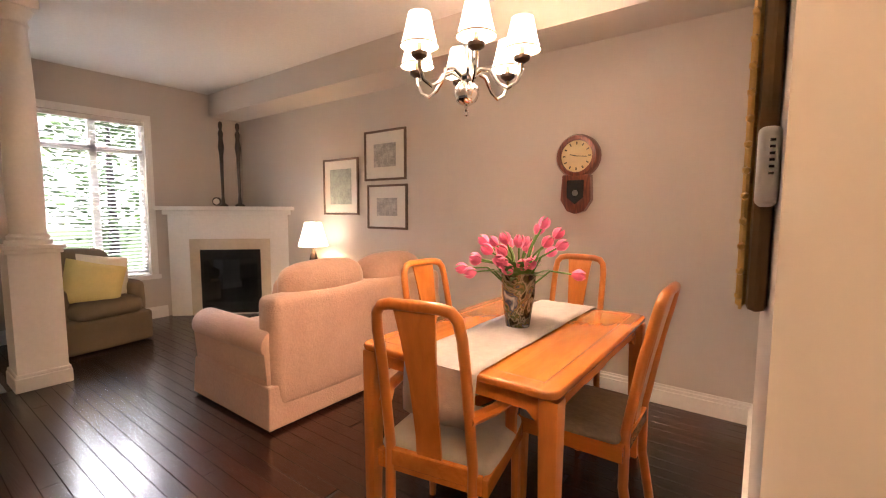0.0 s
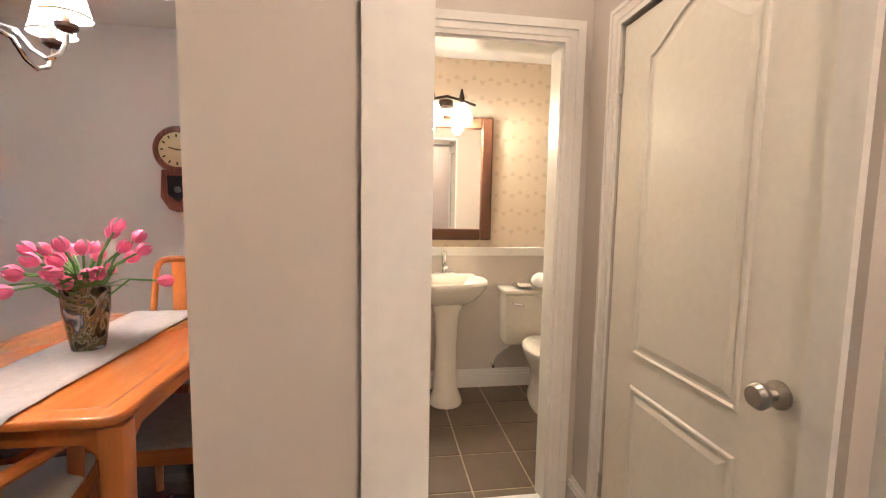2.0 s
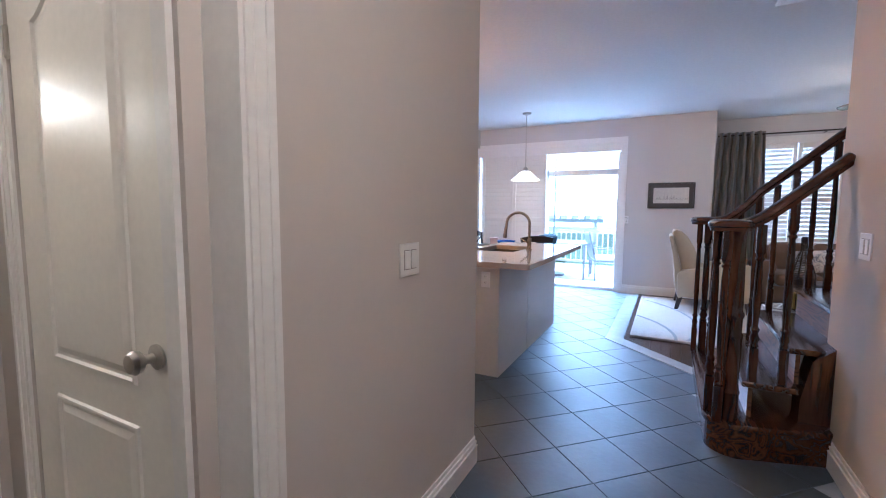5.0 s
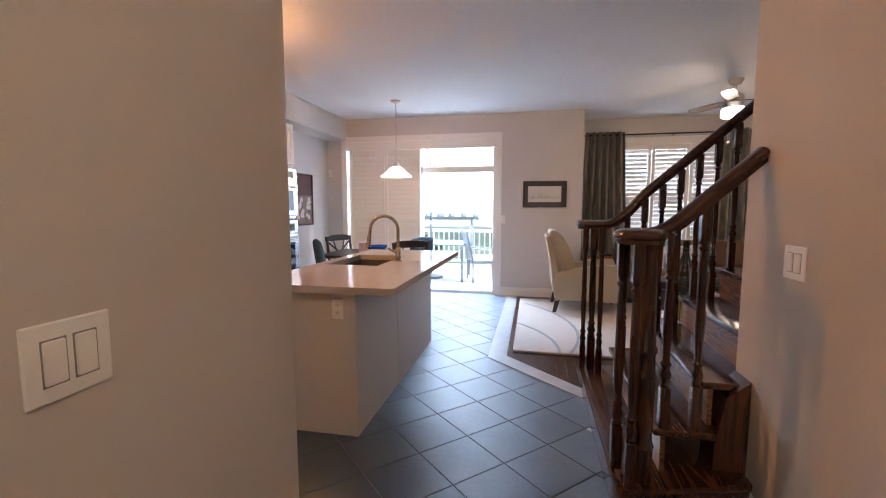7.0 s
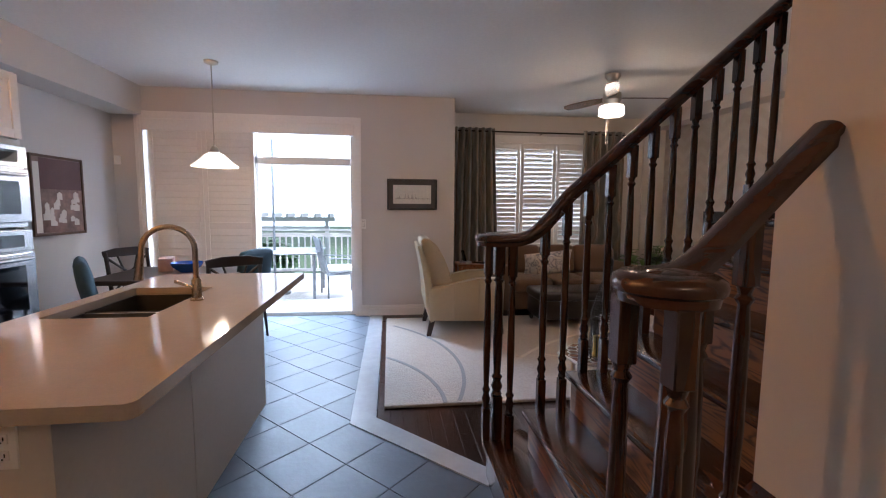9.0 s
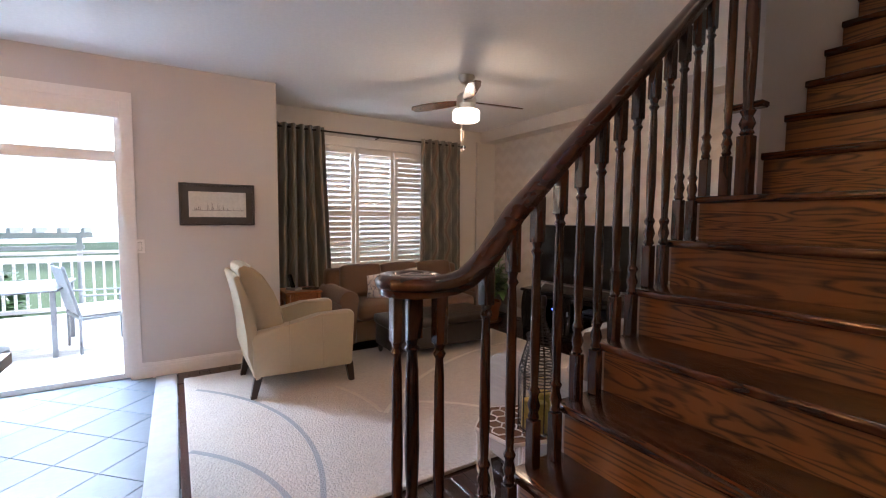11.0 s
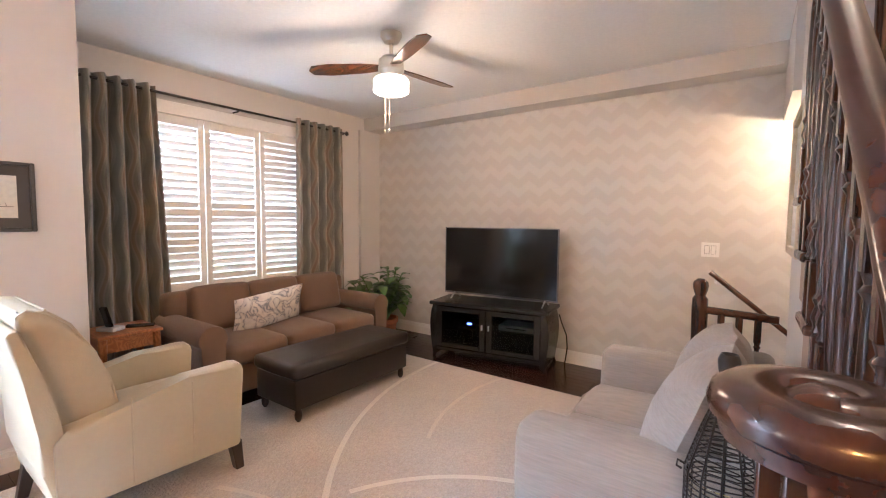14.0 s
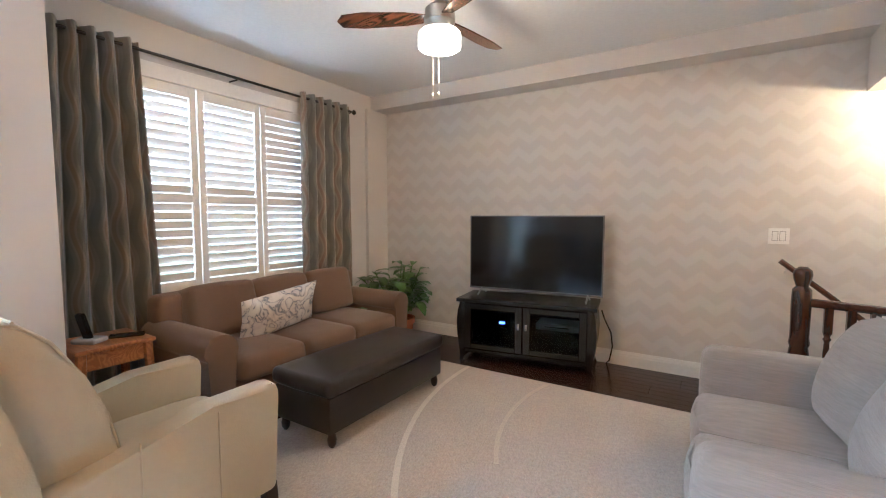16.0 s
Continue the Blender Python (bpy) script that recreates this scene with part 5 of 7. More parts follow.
def shaker(parent, x0, x1, z0, z1, y, mat=None, knob=None):
    """A shaker cabinet door in the plane y, facing -y."""
    mat = mat or cab_white
    d = thing("door", 0, 0, 0)
    d.parent = parent
    d.matrix_parent_inverse = parent.matrix_basis.inverted()
    f = 0.06
    bm = bmesh.new()
    for a in ((x0, z0, x0 + f, z1), (x1 - f, z0, x1, z1), (x0 + f, z0, x1 - f, z0 + f), (x0 + f, z1 - f, x1 - f, z1)):
        add_box(bm, a[0], y - 0.02, a[1], a[2], y - 0.001, a[3], 0.002, 1)
    part("frame", bm, mat, d)
    part("panel", box(x0 + f, y - 0.010, z0 + f, x1 - f, y - 0.002, z1 - f), mat, d)
    if knob:
        bm = lathe([(0.0, 0.0), (0.006, 0.0), (0.006, 0.012), (0.014, 0.02), (0.012, 0.028), (0, 0.03)], 12, None, (0, 0, 0), False)
        bmesh.ops.transform(bm, matrix=pose(knob[0], y - 0.02, knob[1], 90, 0, 0), verts=bm.verts)
        part("knob", bm, steel, d, "small steel knob", True)
    return d


OX0, OX1, OY = 5.18, 5.98, 2.80
tower = thing("oven_cabinet", (OX0 + OX1) / 2, 3.1, 0, 0, "tall white cabinet holding two built-in ovens", "cabinet")
sub("side_panel", box(OX0, OY, 0, OX0 + 0.02, NYK, 2.25), cab_white, tower)
sub("side_panel", box(OX1 - 0.02, OY, 0, OX1, NYK, 2.25), cab_white, tower)
sub("body", box(OX0 + 0.02, OY + 0.05, 0.0, OX1 - 0.02, NYK, 2.25), cab_white, tower)
sub("rail", box(OX0 + 0.02, OY, 1.765, OX1 - 0.02, OY + 0.05, 1.80), cab_white, tower)
sub("rail", box(OX0 + 0.02, OY, 0.10, OX1 - 0.02, OY + 0.05, 0.20), cab_white, tower)
mid = (OX0 + OX1) / 2
shaker(tower, OX0 + 0.005, mid - 0.003, 1.81, 2.24, OY, None, (mid - 0.035, 1.86))
shaker(tower, mid + 0.003, OX1 - 0.005, 1.81, 2.24, OY, None, (mid + 0.035, 1.86))


def oven(name, z0, z1, label):
    o = thing(name, mid, OY - 0.03, z0, 0, label, "oven")
    w, h = 0.375, z1 - z0
    part("case", box(-w, 0.0, 0, w, 0.06, h, 0.003, 1), stainless, o)
    part("control_panel", box(-w, -0.025, h - 0.145, w, 0.0, h - 0.003, 0.006, 2), stainless, o)
    part("display", box(-w + 0.08, -0.028, h - 0.115, w - 0.08, -0.024, h - 0.035), black_glass, o, "black glass display")
    part("oven_door", box(-w, -0.03, 0.03, w, 0.0, h - 0.155, 0.008, 2), stainless, o, "brushed steel oven door")
    part("window", box(-w + 0.09, -0.033, 0.09, w - 0.09, -0.029, h - 0.24), black_glass, o, "dark glass window")
    part("handle", tube([(-w + 0.05, -0.03, h - 0.195), (-w + 0.07, -0.07, h - 0.195), (w - 0.07, -0.07, h - 0.195), (w - 0.05, -0.03, h - 0.195)], 0.012, 10), stainless, o, "curved steel handle", True)
    return o


oven("wall_oven", 1.215, 1.76, "stainless steel microwave oven above the wall oven")
oven("wall_oven", 0.51, 1.20, "stainless steel wall oven with a glass window")
uc = thing("wall_cabinet", 4.4, 3.26, 1.36, 0, "cream upper kitchen cabinet", "cabinet")
sub("body", box(3.2, 3.12, 1.36, OX0 - 0.001, NYK, 2.25), cab_white, uc)
for a, b in ((3.25, 3.87), (3.88, 4.52), (4.53, 5.17)):
    shaker(uc, a, b, 1.37, 2.24, 3.12, None, (a + 0.05 if a > 4.5 else b - 0.05, 1.41))
bc = thing("base_cabinet", 4.3, 3.1, 0, 0, "white base cabinet with drawers and doors", "cabinet")
sub("body", box(3.2, 2.84, 0.10, OX0 - 0.001, NYK, 0.87), cab_white, bc)
sub("toe_kick", box(3.2, 2.91, 0.0, OX0 - 0.001, NYK, 0.10), cab_white, bc)
for a, b in ((3.30, 3.76), (3.77, 4.23), (4.24, 4.70), (4.71, 5.17)):
    shaker(bc, a, b, 0.11, 0.66, 2.84, None, (b - 0.05 if int(a * 100) in (330, 424) else a + 0.05, 0.60))
for a, b in ((3.30, 4.23), (4.24, 5.17)):
    shaker(bc, a, b, 0.68, 0.86, 2.84, None, ((a + b) / 2, 0.77))
ct = thing("worktop", 4.2, 3.1, 0.87, 0, "taupe quartz kitchen worktop", "worktop")
sub("slab", box(3.2, 2.80, 0.871, OX0 - 0.002, NYK, 0.91, 0.004, 2), quartz, ct)
cm = thing("coffee_machine", 4.86, 3.18, 0.911, -90, "black pod coffee machine on the worktop", "coffee machine")
pod_black = material("gloss_black_plastic", (0.012, 0.012, 0.013), 0.22, var=0.08, scale=9, bump=0.02)
part("body", prism([(0.0, 0.0), (0.16, 0.0), (0.165, 0.24), (0.14, 0.30), (0.08, 0.325), (0.0, 0.32), (-0.01, 0.18)], -0.115, 0.115, "y", bev=0.02), pod_black, cm, "", True)
part("head", prism([(0.01, 0.195), (-0.12, 0.20), (-0.15, 0.225), (-0.15, 0.28), (-0.11, 0.32), (0.01, 0.328)], -0.10, 0.10, "y", bev=0.02), pod_black, cm, "", True)
part("spout", lathe([(0.0, 0.17), (0.02, 0.17), (0.03, 0.20), (0.0, 0.20)], 14, None, (-0.075, 0, 0), False), pod_black, cm, "", True)
part("drip_tray", box(-0.15, -0.09, 0, 0.0, 0.09, 0.035, 0.006, 1), pod_black, cm)
part("tray_grille", box(-0.14, -0.08, 0.0355, -0.01, 0.08, 0.039, 0.001, 1), stainless, cm, "steel drip grille")
part("lid_handle", tube([(0.03, -0.107, 0.27), (-0.06, -0.112, 0.30), (-0.155, -0.09, 0.275), (-0.172, 0.0, 0.268), (-0.155, 0.09, 0.275), (-0.06, 0.112, 0.30), (0.03, 0.107, 0.27)], 0.011, 10), stainless, cm, "curved silver lid handle", True)
part("water_tank", box(0.01, 0.118, 0.02, 0.14, 0.165, 0.29, 0.012, 2), black_glass, cm, "smoked water tank")
gl = thing("glass_lantern", 5.66, 2.95, 2.25, 0, "mosaic mirrored glass lantern on top of the cabinet", "lantern")
mosaic = material("mirror_mosaic", (0.16, 0.145, 0.12), 0.25, 0.9, var=0.6, scale=30, bump=0.6, bscale=45)
part("cylinder", lathe([(0.0, 0), (0.09, 0), (0.10, 0.02), (0.10, 0.19), (0.085, 0.21), (0.07, 0.22), (0.07, 0.20), (0, 0.19)], 18, None, (0, 0, 0), False), mosaic, gl)
part("band", lathe([(0.10, 0.09), (0.104, 0.095), (0.104, 0.115), (0.10, 0.12)], 18, None, (0, 0, 0), False), steel, gl)
gl.scale = (1.0, 1.0, 1.3)
picture("framed_print", 7.19, NYK - 0.001, 1.45, 0, 0.66, 0.74, fr_dark, 0.0, material("village_print", (0.20, 0.12, 0.10), 0.45, var=0.9, scale=6, bump=0, var2=0.6, scale2=22), "dark village scene print in a thin brown frame", 0.03, 0.025)
vil = bpy.data.objects["framed_print.001"]
pale_h, dark_h = material("painted_wall", (0.62, 0.57, 0.52), 0.5, var=0.1), material("painted_sky", (0.09, 0.035, 0.032), 0.45, var=0.3, scale=9)
yv = -0.0186
part("painted_sky", box(-0.22, yv - 0.001, 0.06, 0.30, yv, 0.34), dark_h, vil)
part("painted_band", box(-0.305, yv - 0.0016, -0.34, -0.225, yv, 0.30), pale_h, vil)
rv = random.Random(4)
for i in range(22):
    hx, hz = rv.uniform(-0.18, 0.26), rv.uniform(-0.31, -0.02)
    w_, h_ = rv.uniform(0.02, 0.04), rv.uniform(0.03, 0.06)
    bm = prism([(hx - w_, hz), (hx + w_, hz), (hx + w_, hz + h_), (hx, hz + h_ + 0.02), (hx - w_, hz + h_)], yv - 0.001 - 0.0001 * i, yv, "y")
    part("painted_house", bm, pale_h, vil)
sn = thing("wall_sensor", PX - 0.02, 3.38, 1.88, -45, "small white alarm sensor in the corner", "sensor")
part("body", box(-0.03, -0.025, -0.05, 0.03, 0.015, 0.05, 0.008, 2), trim_white, sn)
pd = thing("pendant_lamp", 7.07, 1.95, CEIL, 0, "opal glass pendant lamp on a slim chain", "pendant lamp")
part("canopy", lathe([(0.0, 0), (0.065, 0), (0.06, -0.02), (0.02, -0.035), (0, -0.035)], 20, None, (0, 0, 0), False), brass, pd, "", True)
part("chain", tube([(0, 0, -0.03), (0, 0, -0.80)], 0.006, 6), brass, pd)
part("cap", lathe([(0.012, -0.78), (0.03, -0.80), (0.05, -0.845), (0.055, -0.86)], 16, None, (0, 0, 0), False), brass, pd, "", True)
opal = glow("opal_lit", (1.0, 0.80, 0.58), 1.5)
part("shade", lathe([(0.05, -0.845), (0.082, -0.862), (0.122, -0.902), (0.165, -0.943), (0.200, -0.965), (0.208, -0.98), (0.200, -0.98), (0.158, -0.95), (0.115, -0.91), (0.05, -0.856)], 28, None, (0, 0, 0), False), opal, pd, "lit opal glass shade", True)
lamp("pendant_light", "POINT", pose(7.07, 1.95, 1.70), 6, WARM, r=0.06)

# table by the patio
dk = material("espresso_wood", (0.022, 0.014, 0.010), 0.35, var=0.2, scale=8)
teal = material("teal_fabric", (0.022, 0.052, 0.075), 0.85, var=0.12, scale=5, bump=0.2, bscale=250)
kt = thing("breakfast_table", 6.86, 2.24, 0, 0, "dark wooden breakfast table by the patio door", "table")
part("tabletop", box(-0.45, -0.55, 0.71, 0.45, 0.55, 0.75, 0.01, 2), dk, kt)
for x in (-0.4, 0.4):
    for y in (-0.5, 0.5):
        part("leg", box(x - 0.03, y - 0.03, 0, x + 0.03, y + 0.03, 0.71, 0.004, 1), dk, kt)


def xchair(x, y, rz):
    c = thing("dining_chair", x, y, 0, rz, "dark wooden dining chair with a crossed back", "chair", "chairs round the breakfast table")
    part("seat", box(-0.21, -0.21, 0.44, 0.21, 0.21, 0.475, 0.012, 2), dk, c)
    for sx in (-0.19, 0.19):
        part("leg", box(sx - 0.018, 0.16, 0, sx + 0.018, 0.20, 0.44, 0.003, 1), dk, c)
        part("back_post", tube([(sx, -0.19, 0), (sx, -0.19, 0.45), (sx * 1.05, -0.25, 0.92)], 0.018, 8), dk, c, "", True)
        part("cross_bar", tube([(sx * 0.95, -0.205, 0.52), (0, -0.225, 0.70), (-sx * 0.98, -0.245, 0.86)], 0.012, 6), dk, c, "", True)
        part("inner_bar", tube([(sx * 0.5, -0.205, 0.50), (sx * 0.2, -0.225, 0.70), (sx * 0.5, -0.245, 0.88)], 0.009, 6), dk, c, "", True)
    part("top_rail", prism([(-0.215, 0.87), (0.215, 0.87), (0.225, 0.93), (0.10, 0.955), (-0.10, 0.955), (-0.225, 0.93)], -0.265, -0.24, "y", bev=0.006), dk, c)
    part("bottom_rail", box(-0.19, -0.215, 0.49, 0.19, -0.195, 0.52, 0.003, 1), dk, c)
    return c


def tealchair(x, y, rz):
    c = thing("dining_chair", x, y, 0, rz, "teal upholstered dining chair on dark legs", "chair", "chairs round the breakfast table")
    part("seat", soft(-0.22, -0.22, 0.40, 0.22, 0.22, 0.49, 0.03, 0.02, 4), teal, c, "", True)
    bm = soft(-0.22, -0.05, 0.0, 0.22, 0.03, 0.50, 0.035, 0.02, 4)
    bmesh.ops.transform(bm, matrix=pose(0, -0.19, 0.44, 10, 0, 0), verts=bm.verts)
    part("backrest", bm, teal, c, "", True)
    for sx in (-0.19, 0.19):
        for sy in (-0.19, 0.19):
            part("leg", tube([(sx, sy, 0.42), (sx * 1.1, sy * 1.15, 0)], 0.017, 8, taper=[1.1, 0.7]), dk, c)
    return c


tealchair(6.58, 2.54, -147)
xchair(7.12, 2.65, 153)
xchair(6.60, 1.70, -58)
tealchair(7.19, 1.86, -22)
bw = thing("bowl", 6.92, 2.18, 0.75, 0, "bright blue bowl on the breakfast table", "bowl")
part("bowl_body", lathe([(0.0, 0.0), (0.06, 0.0), (0.12, 0.05), (0.14, 0.09), (0.134, 0.09), (0.11, 0.05), (0.05, 0.012), (0, 0.012)], 20, None, (0, 0, 0), False), material("blue_glaze", (0.02, 0.10, 0.45), 0.25, var=0.1), bw, "", True)
tk = thing("tissue_box", 7.05, 2.42, 0.75, 20, "patterned tissue box on the breakfast table", "tissue box")
part("carton", box(-0.11, -0.06, 0, 0.11, 0.06, 0.12, 0.003, 1), material("pink_carton", (0.5, 0.38, 0.36), 0.7, var=0.3, scale=25), tk)

# patio door, shutters and deck
pdoor = thing("door_patio", PX + 0.07, 1.9, 0, 0, "white sliding patio door standing behind bifold shutters", "door", "", "structure")
bm = bmesh.new()
for a in ((PR, 0, PR + 0.05, PT), (PL - 0.05, 0, PL, PT), (PR + 0.05, PT - 0.05, PL - 0.05, PT), (PR + 0.05, 0, PL - 0.05, 0.05), (1.86, 0.05, 1.93, PT - 0.05), (PR + 0.05, 1.875, PL - 0.05, 1.965)):
    add_box(bm, PX + 0.06, a[0], a[1], PX + 0.12, a[2], a[3], 0.004, 1)
sub("door_frame", bm, trim_white, pdoor)
for a, b, z0, z1 in ((PR + 0.05, 1.86, 0.05, 1.875), (1.93, PL - 0.05, 0.05, 1.875), (PR + 0.05, 1.86, 1.965, PT - 0.05), (1.93, PL - 0.05, 1.965, PT - 0.05)):
    g = sub("pane", box(PX + 0.085, a, z0, PX + 0.091, b, z1), pane_g, pdoor, "clear glass")
    g.visible_shadow = False
sub("shutter_track", box(PX - 0.025, PR, PT - 0.13, PX + 0.03, PL, PT, 0.004, 1), trim_white, pdoor)
for i in range(2):
    y0 = 1.885 + i * 0.581
    sh = thing("shutter", 0, 0, 0)
    sh.parent = pdoor
    sh.matrix_parent_inverse = pdoor.matrix_basis.inverted()
    y1 = y0 + 0.58
    bm = bmesh.new()
    for a in ((y0, 0.02, y0 + 0.05, PT - 0.13), (y1 - 0.05, 0.02, y1, PT - 0.13), (y0 + 0.05, 0.02, y1 - 0.05, 0.14), (y0 + 0.05, PT - 0.22, y1 - 0.05, PT - 0.13), (y0 + 0.05, 1.10, y1 - 0.05, 1.17)):
        add_box(bm, PX - 0.012, a[0], a[1], PX + 0.016, a[2], a[3], 0.003, 1)
    part("stile_frame", bm, shut_m, sh)
    for z0, z1, n in ((0.14, 1.10, 12), (1.17, PT - 0.22, 13)):
        stp = (z1 - z0) / n
        for j in range(n):
            bm = box(-0.046, y0 + 0.0495, -0.005, 0.046, y1 - 0.0495, 0.005, 0.003, 1)
            bmesh.ops.transform(bm, matrix=pose(PX + 0.002, 0, z0 + stp * (j + 0.5), 0, -83, 0), verts=bm.verts)
            part("louvre", bm, shut_m, sh)
lawn = material("lawn", (0.06, 0.10, 0.03), 0.9, var=0.3, scale=3, bump=0.4, bscale=40)
struct(part("ground", prism([(-400, -400), (400, -400), (400, 400), (-400, 400)], -1.2, -1.0), lawn), "green lawn round the house", "ground")
deck_m = grain("deck_board", (0.42, 0.39, 0.35), (0.60, 0.57, 0.52), 1, 0.7, 6, rand=0.08)
deck = thing("deck", 10, 1.2, -0.06, 0, "weathered pale wooden deck", "deck", "", "structure")
for i in range(26):
    x = PX + 0.24 + i * 0.145
    sub("board", box(x, -2.4, -0.10, x + 0.138, 5.0, -0.06, 0.003, 1), deck_m, deck)
sub("skirt", box(PX + 0.2, -2.4, -1.0, 12.0, 5.0, -0.11), deck_m, deck)
rl = thing("deck_railing", 11.9, 1.2, -0.06, 0, "weathered wooden deck railing", "railing")
sub("top_rail", box(11.78, -2.4, 0.86, 11.92, 5.0, 0.90, 0.006, 1), deck_m, rl)
sub("sub_rail", box(11.83, -2.4, 0.74, 11.87, 5.0, 0.83, 0.004, 1), deck_m, rl)
sub("bottom_rail", box(11.83, -2.4, 0.02, 11.87, 5.0, 0.08, 0.004, 1), deck_m, rl)
for i in range(58):
    y = -2.35 + i * 0.125
    sub("spindle", box(11.835, y, 0.08, 11.865, y + 0.03, 0.74), deck_m, rl)
pt = thing("patio_table", 9.9, 2.15, -0.06, 0, "grey metal patio table with a glass top", "table")
alu = material("grey_aluminium", (0.16, 0.165, 0.17), 0.4, 0.5)
part("top", box(-0.5, -0.75, 0.69, 0.5, 0.75, 0.72, 0.008, 1), alu, pt)
for x in (-0.46, 0.46):
    for y in (-0.7, 0.7):
        part("leg", box(x - 0.02, y - 0.02, 0, x + 0.02, y + 0.02, 0.69), alu, pt)
um = thing("patio_umbrella", 9.9, 2.15, -0.06, 0, "slim pole of a closed patio umbrella", "umbrella")
part("pole", lathe([(0.02, 0.0), (0.02, 2.5)], 12), alu, um)
part("base", lathe([(0.0, 0.0), (0.24, 0.0), (0.24, 0.04), (0.05, 0.08), (0.0, 0.08)], 20, None, (0, 0, 0), False), alu, um, "", True)
pc = thing("patio_chair", 9.75, 1.10, -0.06, 200, "grey metal patio armchair with a pale cushion", "chair")
part("cushion", soft(-0.24, -0.24, 0.40, 0.24, 0.24, 0.47, 0.03, 0.01, 3), material("pale_cushion", (0.55, 0.54, 0.52), 0.9), pc, "", True)
part("seat_frame", box(-0.25, -0.25, 0.36, 0.25, 0.25, 0.40, 0.01, 1), alu, pc)
for sx in (-0.26, 0.26):
    part("arm", tube([(sx, 0.26, 0.0), (sx, 0.25, 0.60), (sx, -0.22, 0.63)], 0.014, 8), alu, pc, "", True)
    part("back_post", tube([(sx, -0.24, 0.0), (sx, -0.24, 0.42), (sx * 0.95, -0.36, 0.95)], 0.014, 8), alu, pc, "", True)
bm = box(-0.24, -0.008, 0.0, 0.24, 0.008, 0.52, 0.004, 1)
bmesh.ops.transform(bm, matrix=pose(0, -0.25, 0.43, 13, 0, 0), verts=bm.verts)
part("back_sling", bm, material("grey_mesh", (0.24, 0.25, 0.26), 0.7), pc)
# glowing panels added behind garden and street to stand in for blown-out distance
struct(part("backdrop", box(56, -90, -1.0, 56.3, 90, 45), glow("garden_backdrop_glow", (1.0, 1.0, 1.0), 2.2)), "plain glowing white panel standing in for the bright distance beyond the garden", "backdrop")
struct(part("backdrop", box(-60.3, -90, -1.0, -60, 90, 45), glow("street_backdrop_glow", (0.80, 0.90, 1.0), 0.4)), "plain glowing pale panel standing in for the bright distance beyond the street", "backdrop")
pg = thing("pergola", 19.0, 3.9, -1.38, 0, "dark wooden pergola in the next garden", "pergola")
pgm = material("faded_timber", (0.45, 0.44, 0.43), 0.8, var=0.15)
for y in (-1.3, 1.3):
    part("post", box(-0.06, y - 0.06, 0.38, 0.06, y + 0.06, 2.2), pgm, pg)
part("beam", box(-0.08, -1.6, 2.2, 0.08, 1.6, 2.36), pgm, pg)
part("beam", box(-0.08, -1.4, 1.9, 0.08, 1.4, 2.0), pgm, pg)
for i in range(7):
    part("rafter", box(-0.6, -1.5 + i * 0.48, 2.36, 0.6, -1.42 + i * 0.48, 2.5), pgm, pg)


def tree(x, y, h, seed, z0=-1.0):
    r = random.Random(seed)
    t = thing("tree", x, y, z0, 0, "leafy green garden tree", "tree", "garden trees")
    part("trunk", tube([(0, 0, 0), (0.05, 0.03, h * 0.35), (0, 0.05, h * 0.85)], 0.14, 8, taper=[1, 0.7, 0.2]), dk, t)
    bm = bmesh.new()
    for i in range(900):
        a, b, q = r.uniform(0, 6.28), r.uniform(-1, 1), r.uniform(0.2, 1) ** 0.5
        rr = h * 0.33 * q * (1 + 0.35 * math.sin(3 * a + seed))
        p = (rr * math.cos(a) * math.sqrt(1 - b * b), rr * math.sin(a) * math.sqrt(1 - b * b), h * 0.62 + h * 0.36 * b * q)
        leaf(bm, p, (math.cos(a + 1), math.sin(a + 2), r.uniform(-0.3, 0.5)), r.uniform(0.18, 0.4), r.uniform(0.05, 0.12), 0.3)
    part("crown", bm, leaf_m, t)
    return t


tree(-9.5, 0.6, 4.5, 1)
tree(-10.5, 3.4, 5.0, 2)
tree(-12.5, 6.0, 6.0, 3)
tree(13.2, 3.0, 1.6, 4, -1.0)

# ---------- washroom ----------
china = material("white_china", (0.74, 0.70, 0.62), 0.12, var=0.02, bump=0)
wp = bpy.data.materials.new("washroom_paper")
wp.use_nodes = True
nt = wp.node_tree
bs = nt.nodes["Principled BSDF"]
tc = nt.nodes.new("ShaderNodeTexCoord")
sp = nt.nodes.new("ShaderNodeSeparateXYZ")
nt.links.new(tc.outputs["Object"], sp.inputs[0])
row = mnode(nt, "FLOOR", mnode(nt, "DIVIDE", sp.outputs[2], 0.13))
sx = mnode(nt, "ADD", mnode(nt, "ADD", sp.outputs[0], sp.outputs[1]), mnode(nt, "MULTIPLY", row, 0.06))
px = mnode(nt, "PINGPONG", sx, 0.06)
pz = mnode(nt, "PINGPONG", sp.outputs[2], 0.065)
dist = mnode(nt, "SQRT", mnode(nt, "ADD", mnode(nt, "POWER", mnode(nt, "MULTIPLY", px, 1.6), 2.0), mnode(nt, "POWER", pz, 2.0)))
nz = nt.nodes.new("ShaderNodeTexNoise")
nz.inputs["Scale"].default_value = 70
rp = nt.nodes.new("ShaderNodeValToRGB")
rp.color_ramp.elements[0].position, rp.color_ramp.elements[1].position = 0.022, 0.040
rp.color_ramp.elements[0].color, rp.color_ramp.elements[1].color = (0.56, 0.46, 0.33, 1), (0.66, 0.56, 0.43, 1)
nt.links.new(mnode(nt, "MULTIPLY_ADD", nz.outputs["Fac"], 0.022, mnode(nt, "SUBTRACT", dist, 0.008)), rp.inputs[0])
